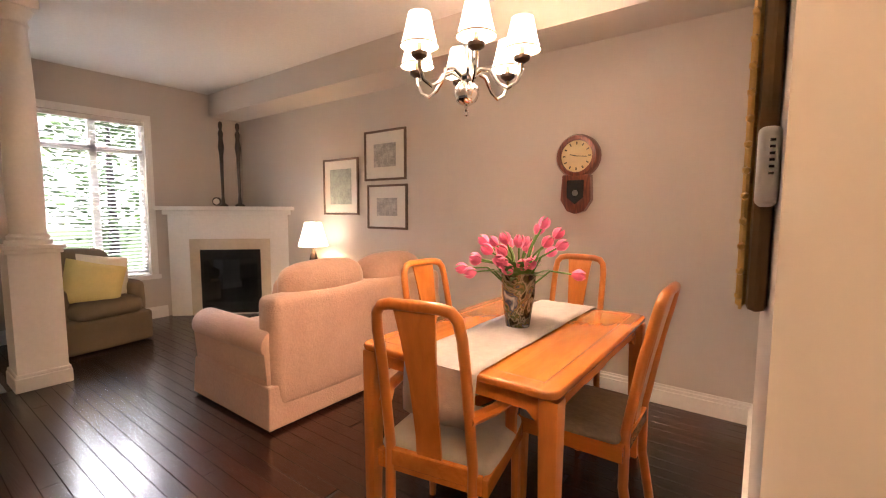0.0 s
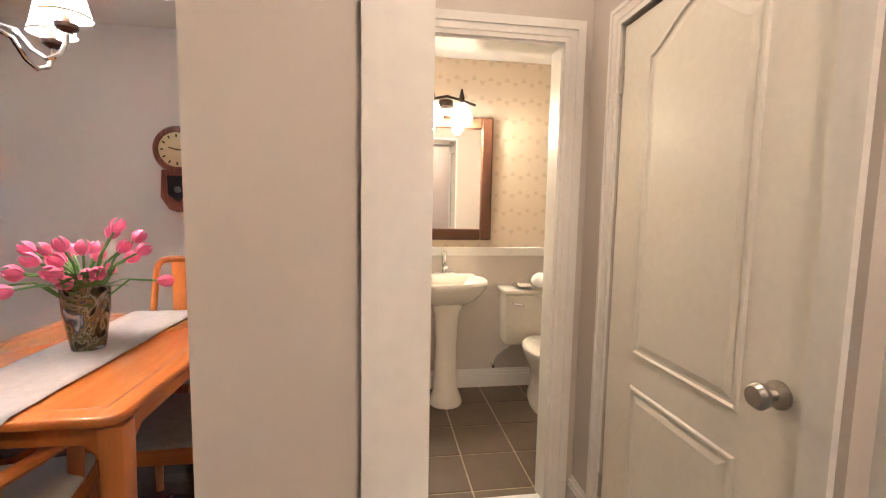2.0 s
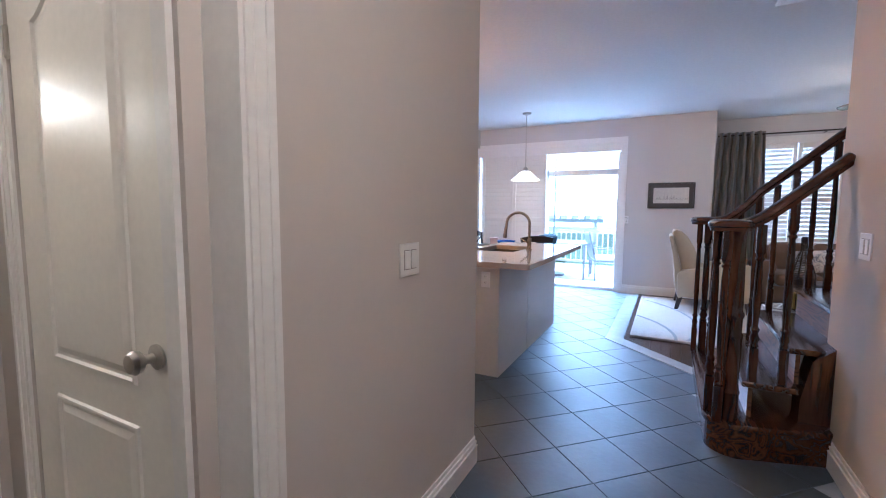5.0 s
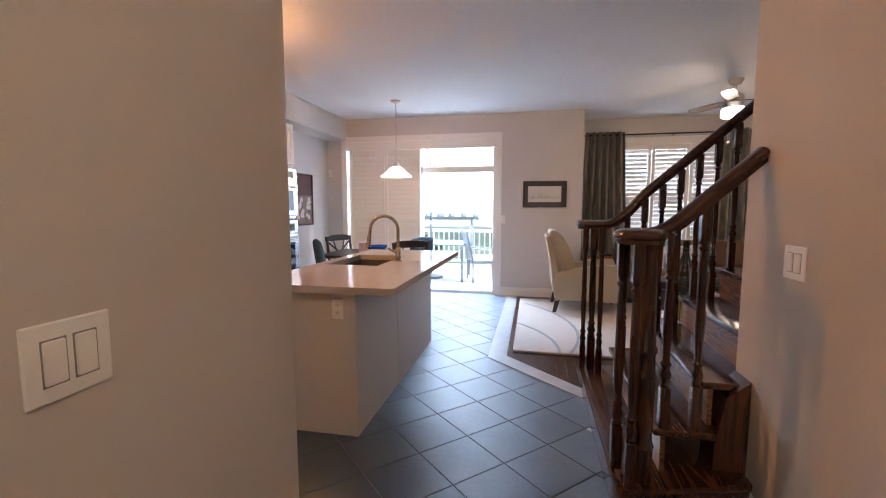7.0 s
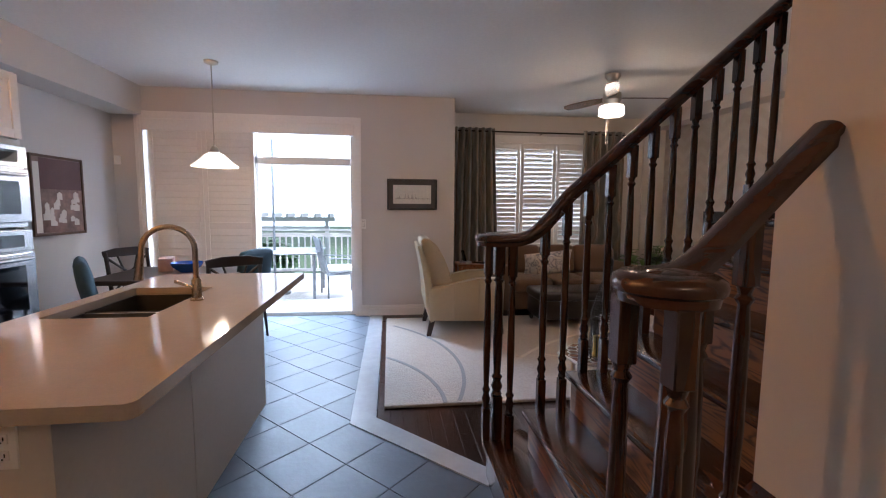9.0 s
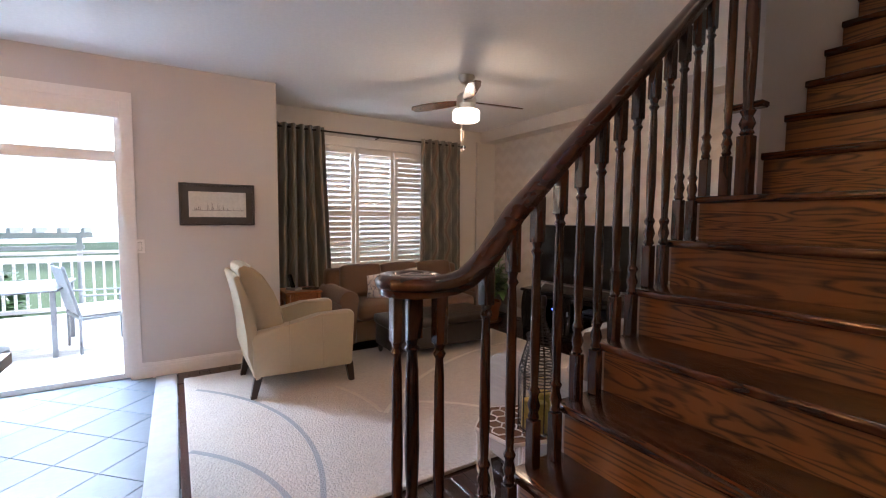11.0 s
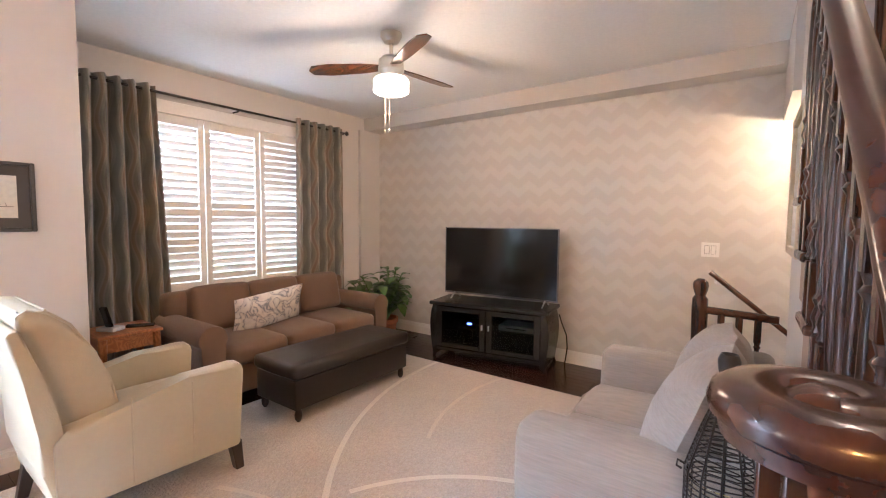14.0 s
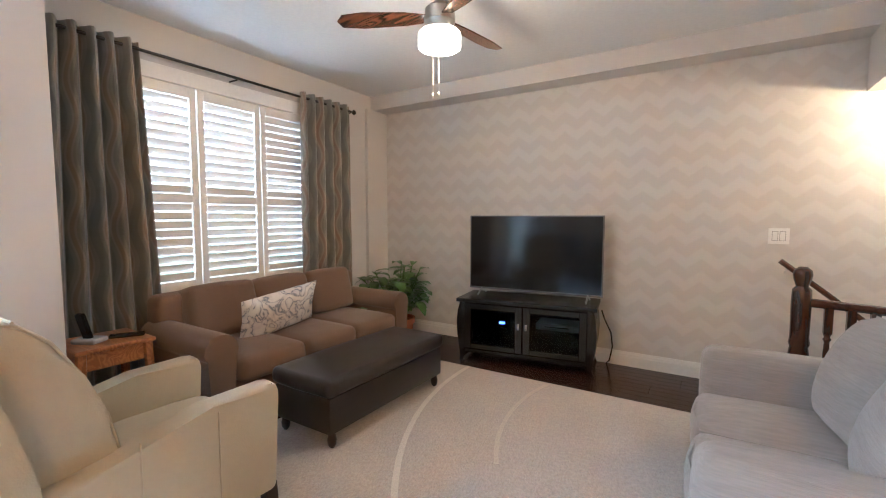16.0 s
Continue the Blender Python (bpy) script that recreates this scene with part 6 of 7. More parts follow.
nt.links.new(rp.outputs[0], bs.inputs["Base Color"])
bs.inputs["Roughness"].default_value = 0.65
wall("wall_bath_paper", [(0.376, NYB - 0.004, 1.04, 2.578, NYB, 2.35), (2.574, 2.18, 1.04, 2.578, NYB - 0.004, 2.35), (0.376, 2.18, 1.04, 0.38, NYB - 0.004, 2.35)], wp, "cream washroom wallpaper with small motifs")
wall("trim_chair_rail", [(0.376, NYB - 0.026, 0.985, 2.57, NYB - 0.004, 1.045), (0.376, NYB - 0.036, 1.03, 2.57, NYB - 0.004, 1.042)], trim_white, "white chair rail moulding", "trim")
ps = thing("pedestal_sink", 0.92, NYB, 0, 0, "white china pedestal sink", "sink")
bm = lathe([(0.11, 0), (0.115, 0.02), (0.085, 0.10), (0.072, 0.4), (0.085, 0.62), (0.12, 0.70)], 20)
bmesh.ops.translate(bm, verts=bm.verts, vec=(0, -0.24, 0))
part("pedestal", bm, china, ps, "", True)
bm = bmesh.new()
rings = []
for sc, z, yo in ((0.30, 0.66, 0.02), (0.72, 0.72, 0.01), (0.96, 0.80, 0), (1.0, 0.835, 0), (0.97, 0.85, 0), (0.82, 0.845, 0), (0.70, 0.79, 0.01), (0.35, 0.73, 0.0)):
    ring = []
    for i in range(28):
        a = 2 * math.pi * i / 28
        c, s = math.cos(a), math.sin(a)
        ring.append(bm.verts.new((0.27 * sc * (abs(c) ** 0.75) * (1 if c > 0 else -1), -0.235 + yo + 0.225 * sc * (abs(s) ** 0.8) * (1 if s > 0 else -1), z)))
    rings.append(ring)
for a, b in zip(rings, rings[1:]):
    for i in range(28):
        bm.faces.new((a[i], a[(i + 1) % 28], b[(i + 1) % 28], b[i]))
bm.faces.new(rings[-1])
bm.faces.new(rings[0])
part("basin", bm, china, ps, "", True)
part("ledge", box(-0.22, -0.10, 0.78, 0.22, -0.002, 0.858, 0.012, 2), china, ps, "", True)
tp = thing("tap", 0.92, NYB - 0.07, 0.858, 0, "chrome basin tap with twin levers", "tap")
chrome = material("chrome", (0.75, 0.75, 0.75), 0.08, 1.0, var=0.02, bump=0)
part("base", box(-0.08, -0.025, 0, 0.08, 0.025, 0.015, 0.006, 2), chrome, tp)
part("spout", tube([(0, 0, 0.01), (0, -0.01, 0.06), (0, -0.06, 0.075), (0, -0.10, 0.06)], 0.012, 10), chrome, tp, "", True)
part("handle", lathe([(0.018, 0.0), (0.014, 0.03), (0.02, 0.05), (0.024, 0.075), (0.014, 0.10), (0, 0.105)], 12, None, (0, 0.005, 0.06), False), chrome, tp, "", True)
so = thing("soap_bottle", 0.72, NYB - 0.12, 0.86, 0, "dark green soap bottle on the sink", "bottle")
part("bottle", lathe([(0.0, 0), (0.028, 0), (0.03, 0.01), (0.03, 0.11), (0.012, 0.14), (0.012, 0.17), (0, 0.17)], 14, None, (0, 0, 0), False), material("green_bottle", (0.03, 0.06, 0.03), 0.15), so, "", True)
part("pump", tube([(0, 0, 0.17), (0, 0, 0.21), (0, -0.04, 0.205)], 0.006, 8), chrome, so)
to = thing("toilet", 1.59, NYB, 0, 0, "cream-white two-piece china toilet", "toilet")
part("tank", box(-0.25, -0.20, 0.37, 0.25, -0.012, 0.73, 0.025, 3), china, to, "", True)
part("tank_lid", box(-0.265, -0.215, 0.73, 0.265, -0.006, 0.765, 0.012, 2), china, to, "", True)
part("lever", tube([(-0.20, -0.20, 0.67), (-0.20, -0.225, 0.67), (-0.13, -0.235, 0.66)], 0.008, 8), chrome, to)
bm = bmesh.new()
rings = []
for sx_, sy_, z, yo in ((0.11, 0.24, 0.0, -0.40), (0.12, 0.25, 0.05, -0.40), (0.09, 0.19, 0.16, -0.38), (0.13, 0.22, 0.28, -0.42), (0.18, 0.25, 0.38, -0.44), (0.185, 0.255, 0.40, -0.44)):
    rings.append([bm.verts.new((sx_ * math.cos(a), yo + sy_ * math.sin(a), z)) for a in [2 * math.pi * i / 24 for i in range(24)]])
for a, b in zip(rings, rings[1:]):
    for i in range(24):
        bm.faces.new((a[i], a[(i + 1) % 24], b[(i + 1) % 24], b[i]))
bm.faces.new(rings[-1])
bm.faces.new(rings[0])
part("bowl", bm, china, to, "", True)
bm = bmesh.new()
rings = [[bm.verts.new((0.19 * s * math.cos(a), -0.44 + 0.26 * s * math.sin(a), z)) for a in [2 * math.pi * i / 24 for i in range(24)]] for s, z in ((0.98, 0.402), (1.0, 0.41), (1.0, 0.43), (0.95, 0.44))]
for a, b in zip(rings, rings[1:]):
    for i in range(24):
        bm.faces.new((a[i], a[(i + 1) % 24], b[(i + 1) % 24], b[i]))
bm.faces.new(rings[-1])
bm.faces.new(rings[0])
part("seat_lid", bm, china, to, "", True)
tr = thing("tray", 1.57, NYB - 0.11, 0.766, 0, "oval silver tray with tissues and soaps on the toilet tank", "tray")
part("dish", lathe([(0.0, 0.0), (0.13, 0.0), (0.16, 0.015), (0.155, 0.018), (0.12, 0.006), (0, 0.006)], 24, None, (0, 0, 0), False), material("silver_tray", (0.5, 0.47, 0.42), 0.25, 0.9), tr, "", True)
part("tissue", soft(0.0, -0.05, 0.01, 0.12, 0.05, 0.09, 0.03, 0.02, 3), material("white_tissue", (0.75, 0.72, 0.70), 0.9), tr, "", True)
part("soap", soft(-0.12, -0.04, 0.008, -0.03, 0.03, 0.03, 0.012, 0.004, 2), china, tr, "", True)
wv = thing("water_valve", 1.30, NYB, 0.17, 0, "chrome water valve with a supply hose", "valve")
part("valve", tube([(0, 0, 0), (0, -0.06, 0)], 0.012, 8), chrome, wv)
part("hose", tube([(0, -0.05, 0.0), (0.02, -0.07, 0.08), (0.10, -0.08, 0.15), (0.14, -0.09, 0.20)], 0.006, 6), steel, wv, "", True)
mr = thing("mirror", 0.988, NYB - 0.004, 1.525, 0, "wall mirror in a wide dark wood frame", "mirror")
mir = material("mirror_silver", (0.92, 0.92, 0.92), 0.01, 1.0, var=0, var2=0, bump=0)
mw, mh = 0.272, 0.428
bm = bmesh.new()
for a in ((-mw, -mh, -mw + 0.08, mh), (mw - 0.08, -mh, mw, mh), (-mw + 0.08, -mh, mw - 0.08, -mh + 0.08), (-mw + 0.08, mh - 0.08, mw - 0.08, mh)):
    add_box(bm, a[0], -0.035, a[1], a[2], -0.001, a[3], 0.01, 2)
part("frame", bm, material("mirror_frame", (0.075, 0.03, 0.014), 0.35, var=0.4, scale=9, bump=0.1), mr)
part("mirror_glass", box(-mw + 0.08, -0.016, -mh + 0.08, mw - 0.08, -0.004, mh - 0.08), mir, mr, "clear mirror glass")
vl = thing("vanity_light", 0.922, NYB - 0.004, 2.035, 0, "dark bronze vanity light with two frosted shades", "wall lamp")
bronze = material("bronze", (0.045, 0.028, 0.018), 0.35, 0.8)
part("backplate", lathe([(0.0, -0.03), (0.05, -0.02), (0.05, 0.02), (0.0, 0.03)], 16, None, (0, -0.02, 0), False), bronze, vl)
part("arm_bar", tube([(-0.20, -0.06, -0.01), (-0.10, -0.06, 0.02), (0, -0.05, 0.045), (0.10, -0.06, 0.02), (0.20, -0.06, -0.01)], 0.009, 8), bronze, vl, "", True)
shade_w = glow("frosted_lit", (1.0, 0.80, 0.55), 4.0)
for x in (-0.10, 0.10):
    part("finial", lathe([(0.004, 0.0), (0.008, 0.03), (0.012, 0.035), (0.02, 0.06), (0.006, 0.12), (0, 0.125)], 10, None, (x, -0.07, -0.03), False), bronze, vl, "", True)
    part("shade", lathe([(0.025, 0.0), (0.045, -0.02), (0.062, -0.075), (0.072, -0.105), (0.066, -0.105), (0.04, -0.02), (0.0, -0.005)], 20, None, (x, -0.09, -0.01), False), shade_w, vl, "lit frosted glass shade", True)
    lamp("vanity_bulb", "POINT", pose(0.922 + x, NYB - 0.12, 1.89), 12, (1.0, 0.72, 0.40), r=0.04)

# ---------- dining and front room ----------
tbl = thing("dining_table", -0.625, 2.155, 0, 0, "honey oak dining table with rounded edges", "table")
bm = box(-0.42, -0.605, 0.722, 0.42, 0.605, 0.752)
bmesh.ops.bevel(bm, geom=[e for e in bm.edges if abs(e.verts[0].co.z - e.verts[1].co.z) > 0.01], offset=0.05, segments=6, profile=0.5, affect="EDGES")
bmesh.ops.bevel(bm, geom=[e for e in bm.edges if abs(e.verts[0].co.z - e.verts[1].co.z) < 0.001 and len(e.link_faces) == 2 and abs(e.link_faces[0].normal.z - e.link_faces[1].normal.z) > 0.5], offset=0.011, segments=3, profile=0.5, affect="EDGES")
part("tabletop", bm, oak, tbl, "", True)
bm = bmesh.new()
tube([(0.355, 0.54, 0.751), (0.355, -0.54, 0.751), (-0.355, -0.54, 0.751), (-0.355, 0.54, 0.751), (0.355, 0.54, 0.751)], 0.0026, 5, bm)
part("inlay_line", bm, material("oak_line", (0.24, 0.075, 0.016), 0.3), tbl)
for s in (-1, 1):
    prof = [(-0.40, 0.722), (0.40, 0.722), (0.40, 0.60), (0.34, 0.62), (0.30, 0.655), (0.0, 0.66), (-0.30, 0.655), (-0.34, 0.62), (-0.40, 0.60)]
    part("apron", prism(prof, s * 0.545 - 0.011, s * 0.545 + 0.011, "y"), oak, tbl)
    prof = [(-0.56, 0.722), (0.56, 0.722), (0.56, 0.60), (0.48, 0.62), (0.43, 0.655), (0.0, 0.66), (-0.43, 0.655), (-0.48, 0.62), (-0.56, 0.60)]
    part("apron", prism(prof, s * 0.375 - 0.011, s * 0.375 + 0.011, "x"), oak, tbl)
    for t_ in (-1, 1):
        bm = box(s * 0.385 - 0.035, t_ * 0.555 - 0.035, 0, s * 0.385 + 0.035, t_ * 0.555 + 0.035, 0.72, 0.012, 2)
        for v in bm.verts:
            k = 0.72 + 0.28 * (v.co.z / 0.72)
            v.co.x = s * 0.40 + (v.co.x - s * 0.40) * k
            v.co.y = t_ * 0.57 + (v.co.y - t_ * 0.57) * k
        part("leg", bm, oak_up, tbl, "", True)
lin = material("grey_damask", (0.36, 0.33, 0.315), 0.8, var=0.1, scale=18, bump=0.15, bscale=160, var2=0.12, scale2=55)
run = thing("table_runner", -0.625, 2.155, 0.754, 0, "pale grey damask table runner hanging over the end", "table runner")
bm = bmesh.new()
rows = []
prof = [(0.63, -0.02), (0.612, -0.002), (0.59, 0.004)] + [(0.59 - 1.18 * i / 12, 0.004 + 0.0015 * math.sin(i * 2.1)) for i in range(1, 12)] + [(-0.59, 0.004), (-0.618, -0.004), (-0.624, -0.05), (-0.63, -0.13), (-0.628, -0.20)]
for y, z in prof:
    rows.append([bm.verts.new((-0.155 + 0.31 * i / 8, y - (0.012 * math.sin(i * 1.7) * (-z if z < 0 else 0) * 4), z + 0.001 * math.sin(i * 2.3 + y * 9))) for i in range(9)])
for a, b in zip(rows, rows[1:]):
    for i in range(8):
        bm.faces.new((a[i], a[i + 1], b[i + 1], b[i]))
c = part("cloth", bm, lin, run, "", True)
so_ = c.modifiers.new("thick", "SOLIDIFY")
so_.thickness, so_.offset = 0.003, 1.0

seat_m = material("striped_seat", (0.20, 0.17, 0.13), 0.9, var=0.3, scale=10, bump=0.2, bscale=200, var2=0.3, scale2=50, stretch=(3, 1, 1))
seat_pale = material("pale_seat", (0.42, 0.38, 0.32), 0.9, var=0.1, scale=10, bump=0.2, bscale=200)


def oak_chair(x, y, rz, arms=False, label="honey oak dining chair with a splat back and patterned seat", cushion=None):
    """Front towards +y."""
    c = thing("dining_chair", x, y, 0, rz, label, "chair", "chairs round the dining table")
    part("seat", soft(-0.235, -0.20, 0.43, 0.235, 0.235, 0.485, 0.025, 0.015, 4), cushion or seat_m, c, "upholstered seat pad", True)
    bm = bmesh.new()
    for a in ((-0.24, -0.22, -0.215, 0.24), (0.215, -0.22, 0.24, 0.24), (-0.215, 0.215, 0.215, 0.24), (-0.215, -0.22, 0.215, -0.195)):
        add_box(bm, a[0], a[1], 0.375, a[2], a[3], 0.445, 0.004, 1)
    part("seat_rail", bm, oak, c)
    for s in (-1, 1):
        part("front_leg", tube([(s * 0.215, 0.215, 0.44), (s * 0.215, 0.215, 0.0)], 0.026, 8, taper=[1.0, 0.65]), oak_up, c, "", True)
    # one bent hoop: both posts and the crest
    half = [(0.185, -0.26, 0.0), (0.18, -0.215, 0.25), (0.178, -0.215, 0.48), (0.174, -0.27, 0.80), (0.172, -0.305, 0.955), (0.163, -0.318, 1.015), (0.14, -0.325, 1.043), (0.10, -0.33, 1.052)]
    pts = [(-x, y, z) for x, y, z in half] + [(0, -0.333, 1.054)] + half[::-1]
    part("back_frame", tube(pts, 0.021, 10, flat=1.0), oak_up, c, "", True)
    prof = [(-0.055, 0.44), (0.055, 0.44), (0.052, 0.55), (0.056, 0.75), (0.070, 0.92), (0.085, 1.04), (-0.085, 1.04), (-0.070, 0.92), (-0.056, 0.75), (-0.052, 0.55)]
    bm = prism(prof, -0.006, 0.006, "y", bev=0.002)
    for v in bm.verts:
        v.co.y += -0.215 - 0.12 * max(0, (v.co.z - 0.46) / 0.6) ** 1.2
    part("splat", bm, oak_up, c, "", True)
    part("back_rail", box(-0.165, -0.232, 0.405, 0.165, -0.205, 0.47, 0.004, 1), oak, c)
    if arms:
        for s in (-1, 1):
            part("armrest", tube([(s * 0.178, -0.25, 0.66), (s * 0.235, -0.14, 0.665), (s * 0.262, 0.0, 0.66), (s * 0.245, 0.08, 0.645), (s * 0.225, 0.10, 0.55), (s * 0.222, 0.10, 0.44)], 0.02, 8, flat=1.3), oak_up, c, "", True)
    c.scale = (0.89, 0.93, 0.94)
    return c


oak_chair(-0.665, 1.685, 11, True, "honey oak dining armchair with a pale seat at the table end", seat_pale)
oak_chair(-0.68, 2.80, 180)
oak_chair(-0.99, 2.22, -98)
oak_chair(-0.325, 2.2, 90)

vs = thing("flower_vase", -0.63, 2.14, 0.758, 0, "tall silvery art glass vase with swirls", "vase")
vz = material("swirl_glass", (0.20, 0.19, 0.15), 0.10, 0.5, var=0.7, scale=9, bump=0.03, var2=0.35, scale2=20, stretch=(1, 1, 0.6))
nt = vz.node_tree
tcn, nzv = nt.nodes.new("ShaderNodeTexCoord"), nt.nodes.new("ShaderNodeTexNoise")
nzv.inputs["Scale"].default_value, nzv.inputs["Detail"].default_value, nzv.inputs["Distortion"].default_value = 9, 2, 2.2
nt.links.new(tcn.outputs["Object"], nzv.inputs["Vector"])
rpv = nt.nodes.new("ShaderNodeValToRGB")
ev = rpv.color_ramp.elements
ev[0].position, ev[0].color = 0.30, (0.02, 0.02, 0.02, 1)
ev[1].position, ev[1].color = 0.70, (0.55, 0.55, 0.55, 1)
for p_, c_ in ((0.38, (0.10, 0.09, 0.05, 1)), (0.44, (0.42, 0.38, 0.30, 1)), (0.49, (0.09, 0.13, 0.05, 1)), (0.54, (0.36, 0.24, 0.12, 1)), (0.60, (0.06, 0.09, 0.16, 1))):
    ev.new(p_).color = c_
nt.links.new(nzv.outputs["Fac"], rpv.inputs[0])
nt.links.new(rpv.outputs[0], nt.nodes["Principled BSDF"].inputs["Base Color"])
part("body", lathe([(0.0, 0), (0.052, 0), (0.055, 0.01), (0.075, 0.15), (0.078, 0.235), (0.074, 0.25), (0.068, 0.25), (0.07, 0.16), (0, 0.03)], 24, None, (0, 0, 0), False), vz, vs, "", True)
fl = thing("tulip_bouquet", -0.63, 2.14, 0.80, 0, "bunch of pink tulips with green leaves", "flowers")
pink = material("tulip_pink", (0.74, 0.14, 0.29), 0.5, var=0.25, scale=20, bump=0.05, rand=0.2)
stem_m = material("stem_green", (0.09, 0.20, 0.04), 0.45, var=0.3, scale=12)
r3 = random.Random(21)
heads = [(-0.27, -0.10, 0.46), (-0.23, -0.02, 0.50), (-0.19, -0.08, 0.52), (-0.15, 0.02, 0.60), (-0.11, -0.10, 0.57), (-0.12, 0.07, 0.55), (-0.06, -0.02, 0.62), (-0.03, -0.12, 0.52), (0.01, 0.06, 0.56), (0.05, -0.07, 0.50), (0.06, 0.09, 0.68), (0.11, 0.04, 0.72), (0.14, 0.14, 0.66), (0.18, 0.08, 0.60), (0.09, 0.16, 0.55), (0.27, 0.08, 0.45), (-0.18, -0.15, 0.45), (0.0, 0.0, 0.60)]
rt = random.Random(5)
heads += [(rt.uniform(-0.20, 0.13), rt.uniform(-0.13, 0.13), rt.uniform(0.48, 0.62)) for _ in range(10)]
for i, h in enumerate(heads):
    h = (h[0] * 0.82, h[1] * 0.82, 0.31 + (h[2] - 0.45) * 0.72)
    base = Vector((h[0] * 0.12, h[1] * 0.12, 0.12))
    tip = Vector(h) - Vector((0, 0, 0.10))
    midp = base.lerp(tip, 0.55) + Vector((0, 0, 0.05))
    part("stem", tube([base, midp, tip], 0.0045, 6), stem_m, fl, "", True)
    bm = bmesh.new()
    d = (tip - midp).normalized()
    q = d.to_track_quat("Z", "Y").to_matrix().to_4x4()
    for k in range(6):
        a = k * math.pi / 3 + (0.2 if k % 2 else 0)
        ring = []
        for u in range(5):
            t_ = u / 4
            rad = 0.028 * math.sin(math.pi * (0.12 + 0.72 * t_)) * (1.0 if k % 2 else 0.93)
            ww = 0.55 * math.sin(math.pi * (0.15 + 0.83 * t_))
            z = 0.060 * t_
            ring.append([bm.verts.new((rad * math.cos(a + o * ww), rad * math.sin(a + o * ww), z)) for o in (-1, 0, 1)])
        for m_, n_ in zip(ring, ring[1:]):
            bm.faces.new((m_[0], m_[1], n_[1], n_[0]))
            bm.faces.new((m_[1], m_[2], n_[2], n_[1]))
    bmesh.ops.transform(bm, matrix=Matrix.Translation(tip) @ q, verts=bm.verts)
    part("tulip_head", bm, pink, fl, "pink tulip head", True)
bm = bmesh.new()
for i in range(34):
    a = r3.uniform(0, 6.28)
    leaf(bm, (0.02 * math.cos(a), 0.02 * math.sin(a), 0.15), (math.cos(a), math.sin(a), r3.uniform(1.0, 2.4)), r3.uniform(0.13, 0.24), r3.uniform(0.014, 0.026), r3.uniform(0.2, 0.6))
part("leaves", bm, stem_m, fl, "long green tulip leaves", True)

# chandelier
ch = thing("chandelier", -0.865, 2.055, 1.71, 0, "six-arm nickel chandelier with white fabric shades", "chandelier")
part("finial", lathe([(0.0, 0.0), (0.012, 0.005), (0.014, 0.018), (0.006, 0.03), (0.010, 0.045), (0.004, 0.05)], 12, None, (0, 0, 0), False), chrome, ch, "", True)
part("bowl", lathe([(0.0, 0.05), (0.02, 0.05), (0.045, 0.065), (0.058, 0.095), (0.055, 0.125), (0.035, 0.15), (0.018, 0.155)], 20, None, (0, 0, 0), False), chrome, ch, "polished globe", True)
part("column", lathe([(0.018, 0.15), (0.03, 0.165), (0.035, 0.18), (0.02, 0.19), (0.016, 0.22), (0.024, 0.27), (0.016, 0.32), (0.02, 0.38), (0.012, 0.42), (0.01, 0.50), (0.0, 0.50)], 16, None, (0, 0, 0), False), chrome, ch, "", True)
bm = bmesh.new()
tube([(0, 0, 0.48), (0.004, 0, 0.75), (0, 0, CEIL - 1.72 - 0.02)], 0.005, 6, bm)
for i in range(14):
    z = 0.52 + i * 0.035
    lathe([(0.006, -0.012), (0.010, 0.0), (0.006, 0.012)], 8, bm, (0, 0, z))
part("chain", bm, chrome, ch)
part("canopy", lathe([(0.0, 0), (0.06, 0), (0.05, -0.02), (0, -0.03)], 16, None, (0, 0, CEIL - 1.72), False), chrome, ch)
lit = glow("lit_shade", (1.0, 0.84, 0.66), 2.2)
shade_trim = material("shade_trim", (0.25, 0.16, 0.09), 0.7)
for i in range(6):
    a = radians(60 * i + 12)
    c, s = math.cos(a), math.sin(a)
    prof = [(0.03, 0.175), (0.07, 0.20), (0.11, 0.19), (0.15, 0.13), (0.19, 0.105), (0.23, 0.125), (0.25, 0.17), (0.252, 0.21)]
    part("arm", tube([(p * c, p * s, z) for p, z in prof], 0.009, 8), chrome, ch, "curved nickel arm", True)
    part("candle_cup", lathe([(0.012, 0.20), (0.034, 0.215), (0.036, 0.23), (0.012, 0.235), (0.011, 0.27)], 14, None, (0.252 * c, 0.252 * s, 0), False), bronze, ch, "", True)
    part("shade", lathe([(0.078, 0.255), (0.070, 0.28), (0.058, 0.33), (0.046, 0.385), (0.044, 0.385), (0.056, 0.33), (0.068, 0.28), (0.076, 0.255)], 20, None, (0.252 * c, 0.252 * s, 0), False), lit, ch, "lit white fabric shade", True)
    part("shade_rim", lathe([(0.0785, 0.252), (0.080, 0.256), (0.078, 0.260)], 20, None, (0.252 * c, 0.252 * s, 0), False), shade_trim, ch)
    lamp("chandelier_bulb", "POINT", pose(-0.865 + 0.252 * c, 2.055 + 0.252 * s, 2.06), 11, (1.0, 0.69, 0.44), r=0.03)

# wall clock
ck = thing("wall_clock", -0.84, NY, 1.56, 0, "reddish wooden regulator wall clock", "clock")
mah = grain("clock_wood", (0.10, 0.022, 0.012), (0.20, 0.05, 0.025), 2, 0.3, 10, coat=0.3)
bm = lathe([(0.0, 0.0), (0.155, 0.0), (0.155, 0.05), (0.14, 0.075), (0.115, 0.08), (0.11, 0.06), (0, 0.06)], 32, None, (0, 0, 0), False)
bmesh.ops.transform(bm, matrix=pose(0, 0, 0.11, 90, 0, 0), verts=bm.verts)
part("dial_case", bm, mah, ck, "", True)
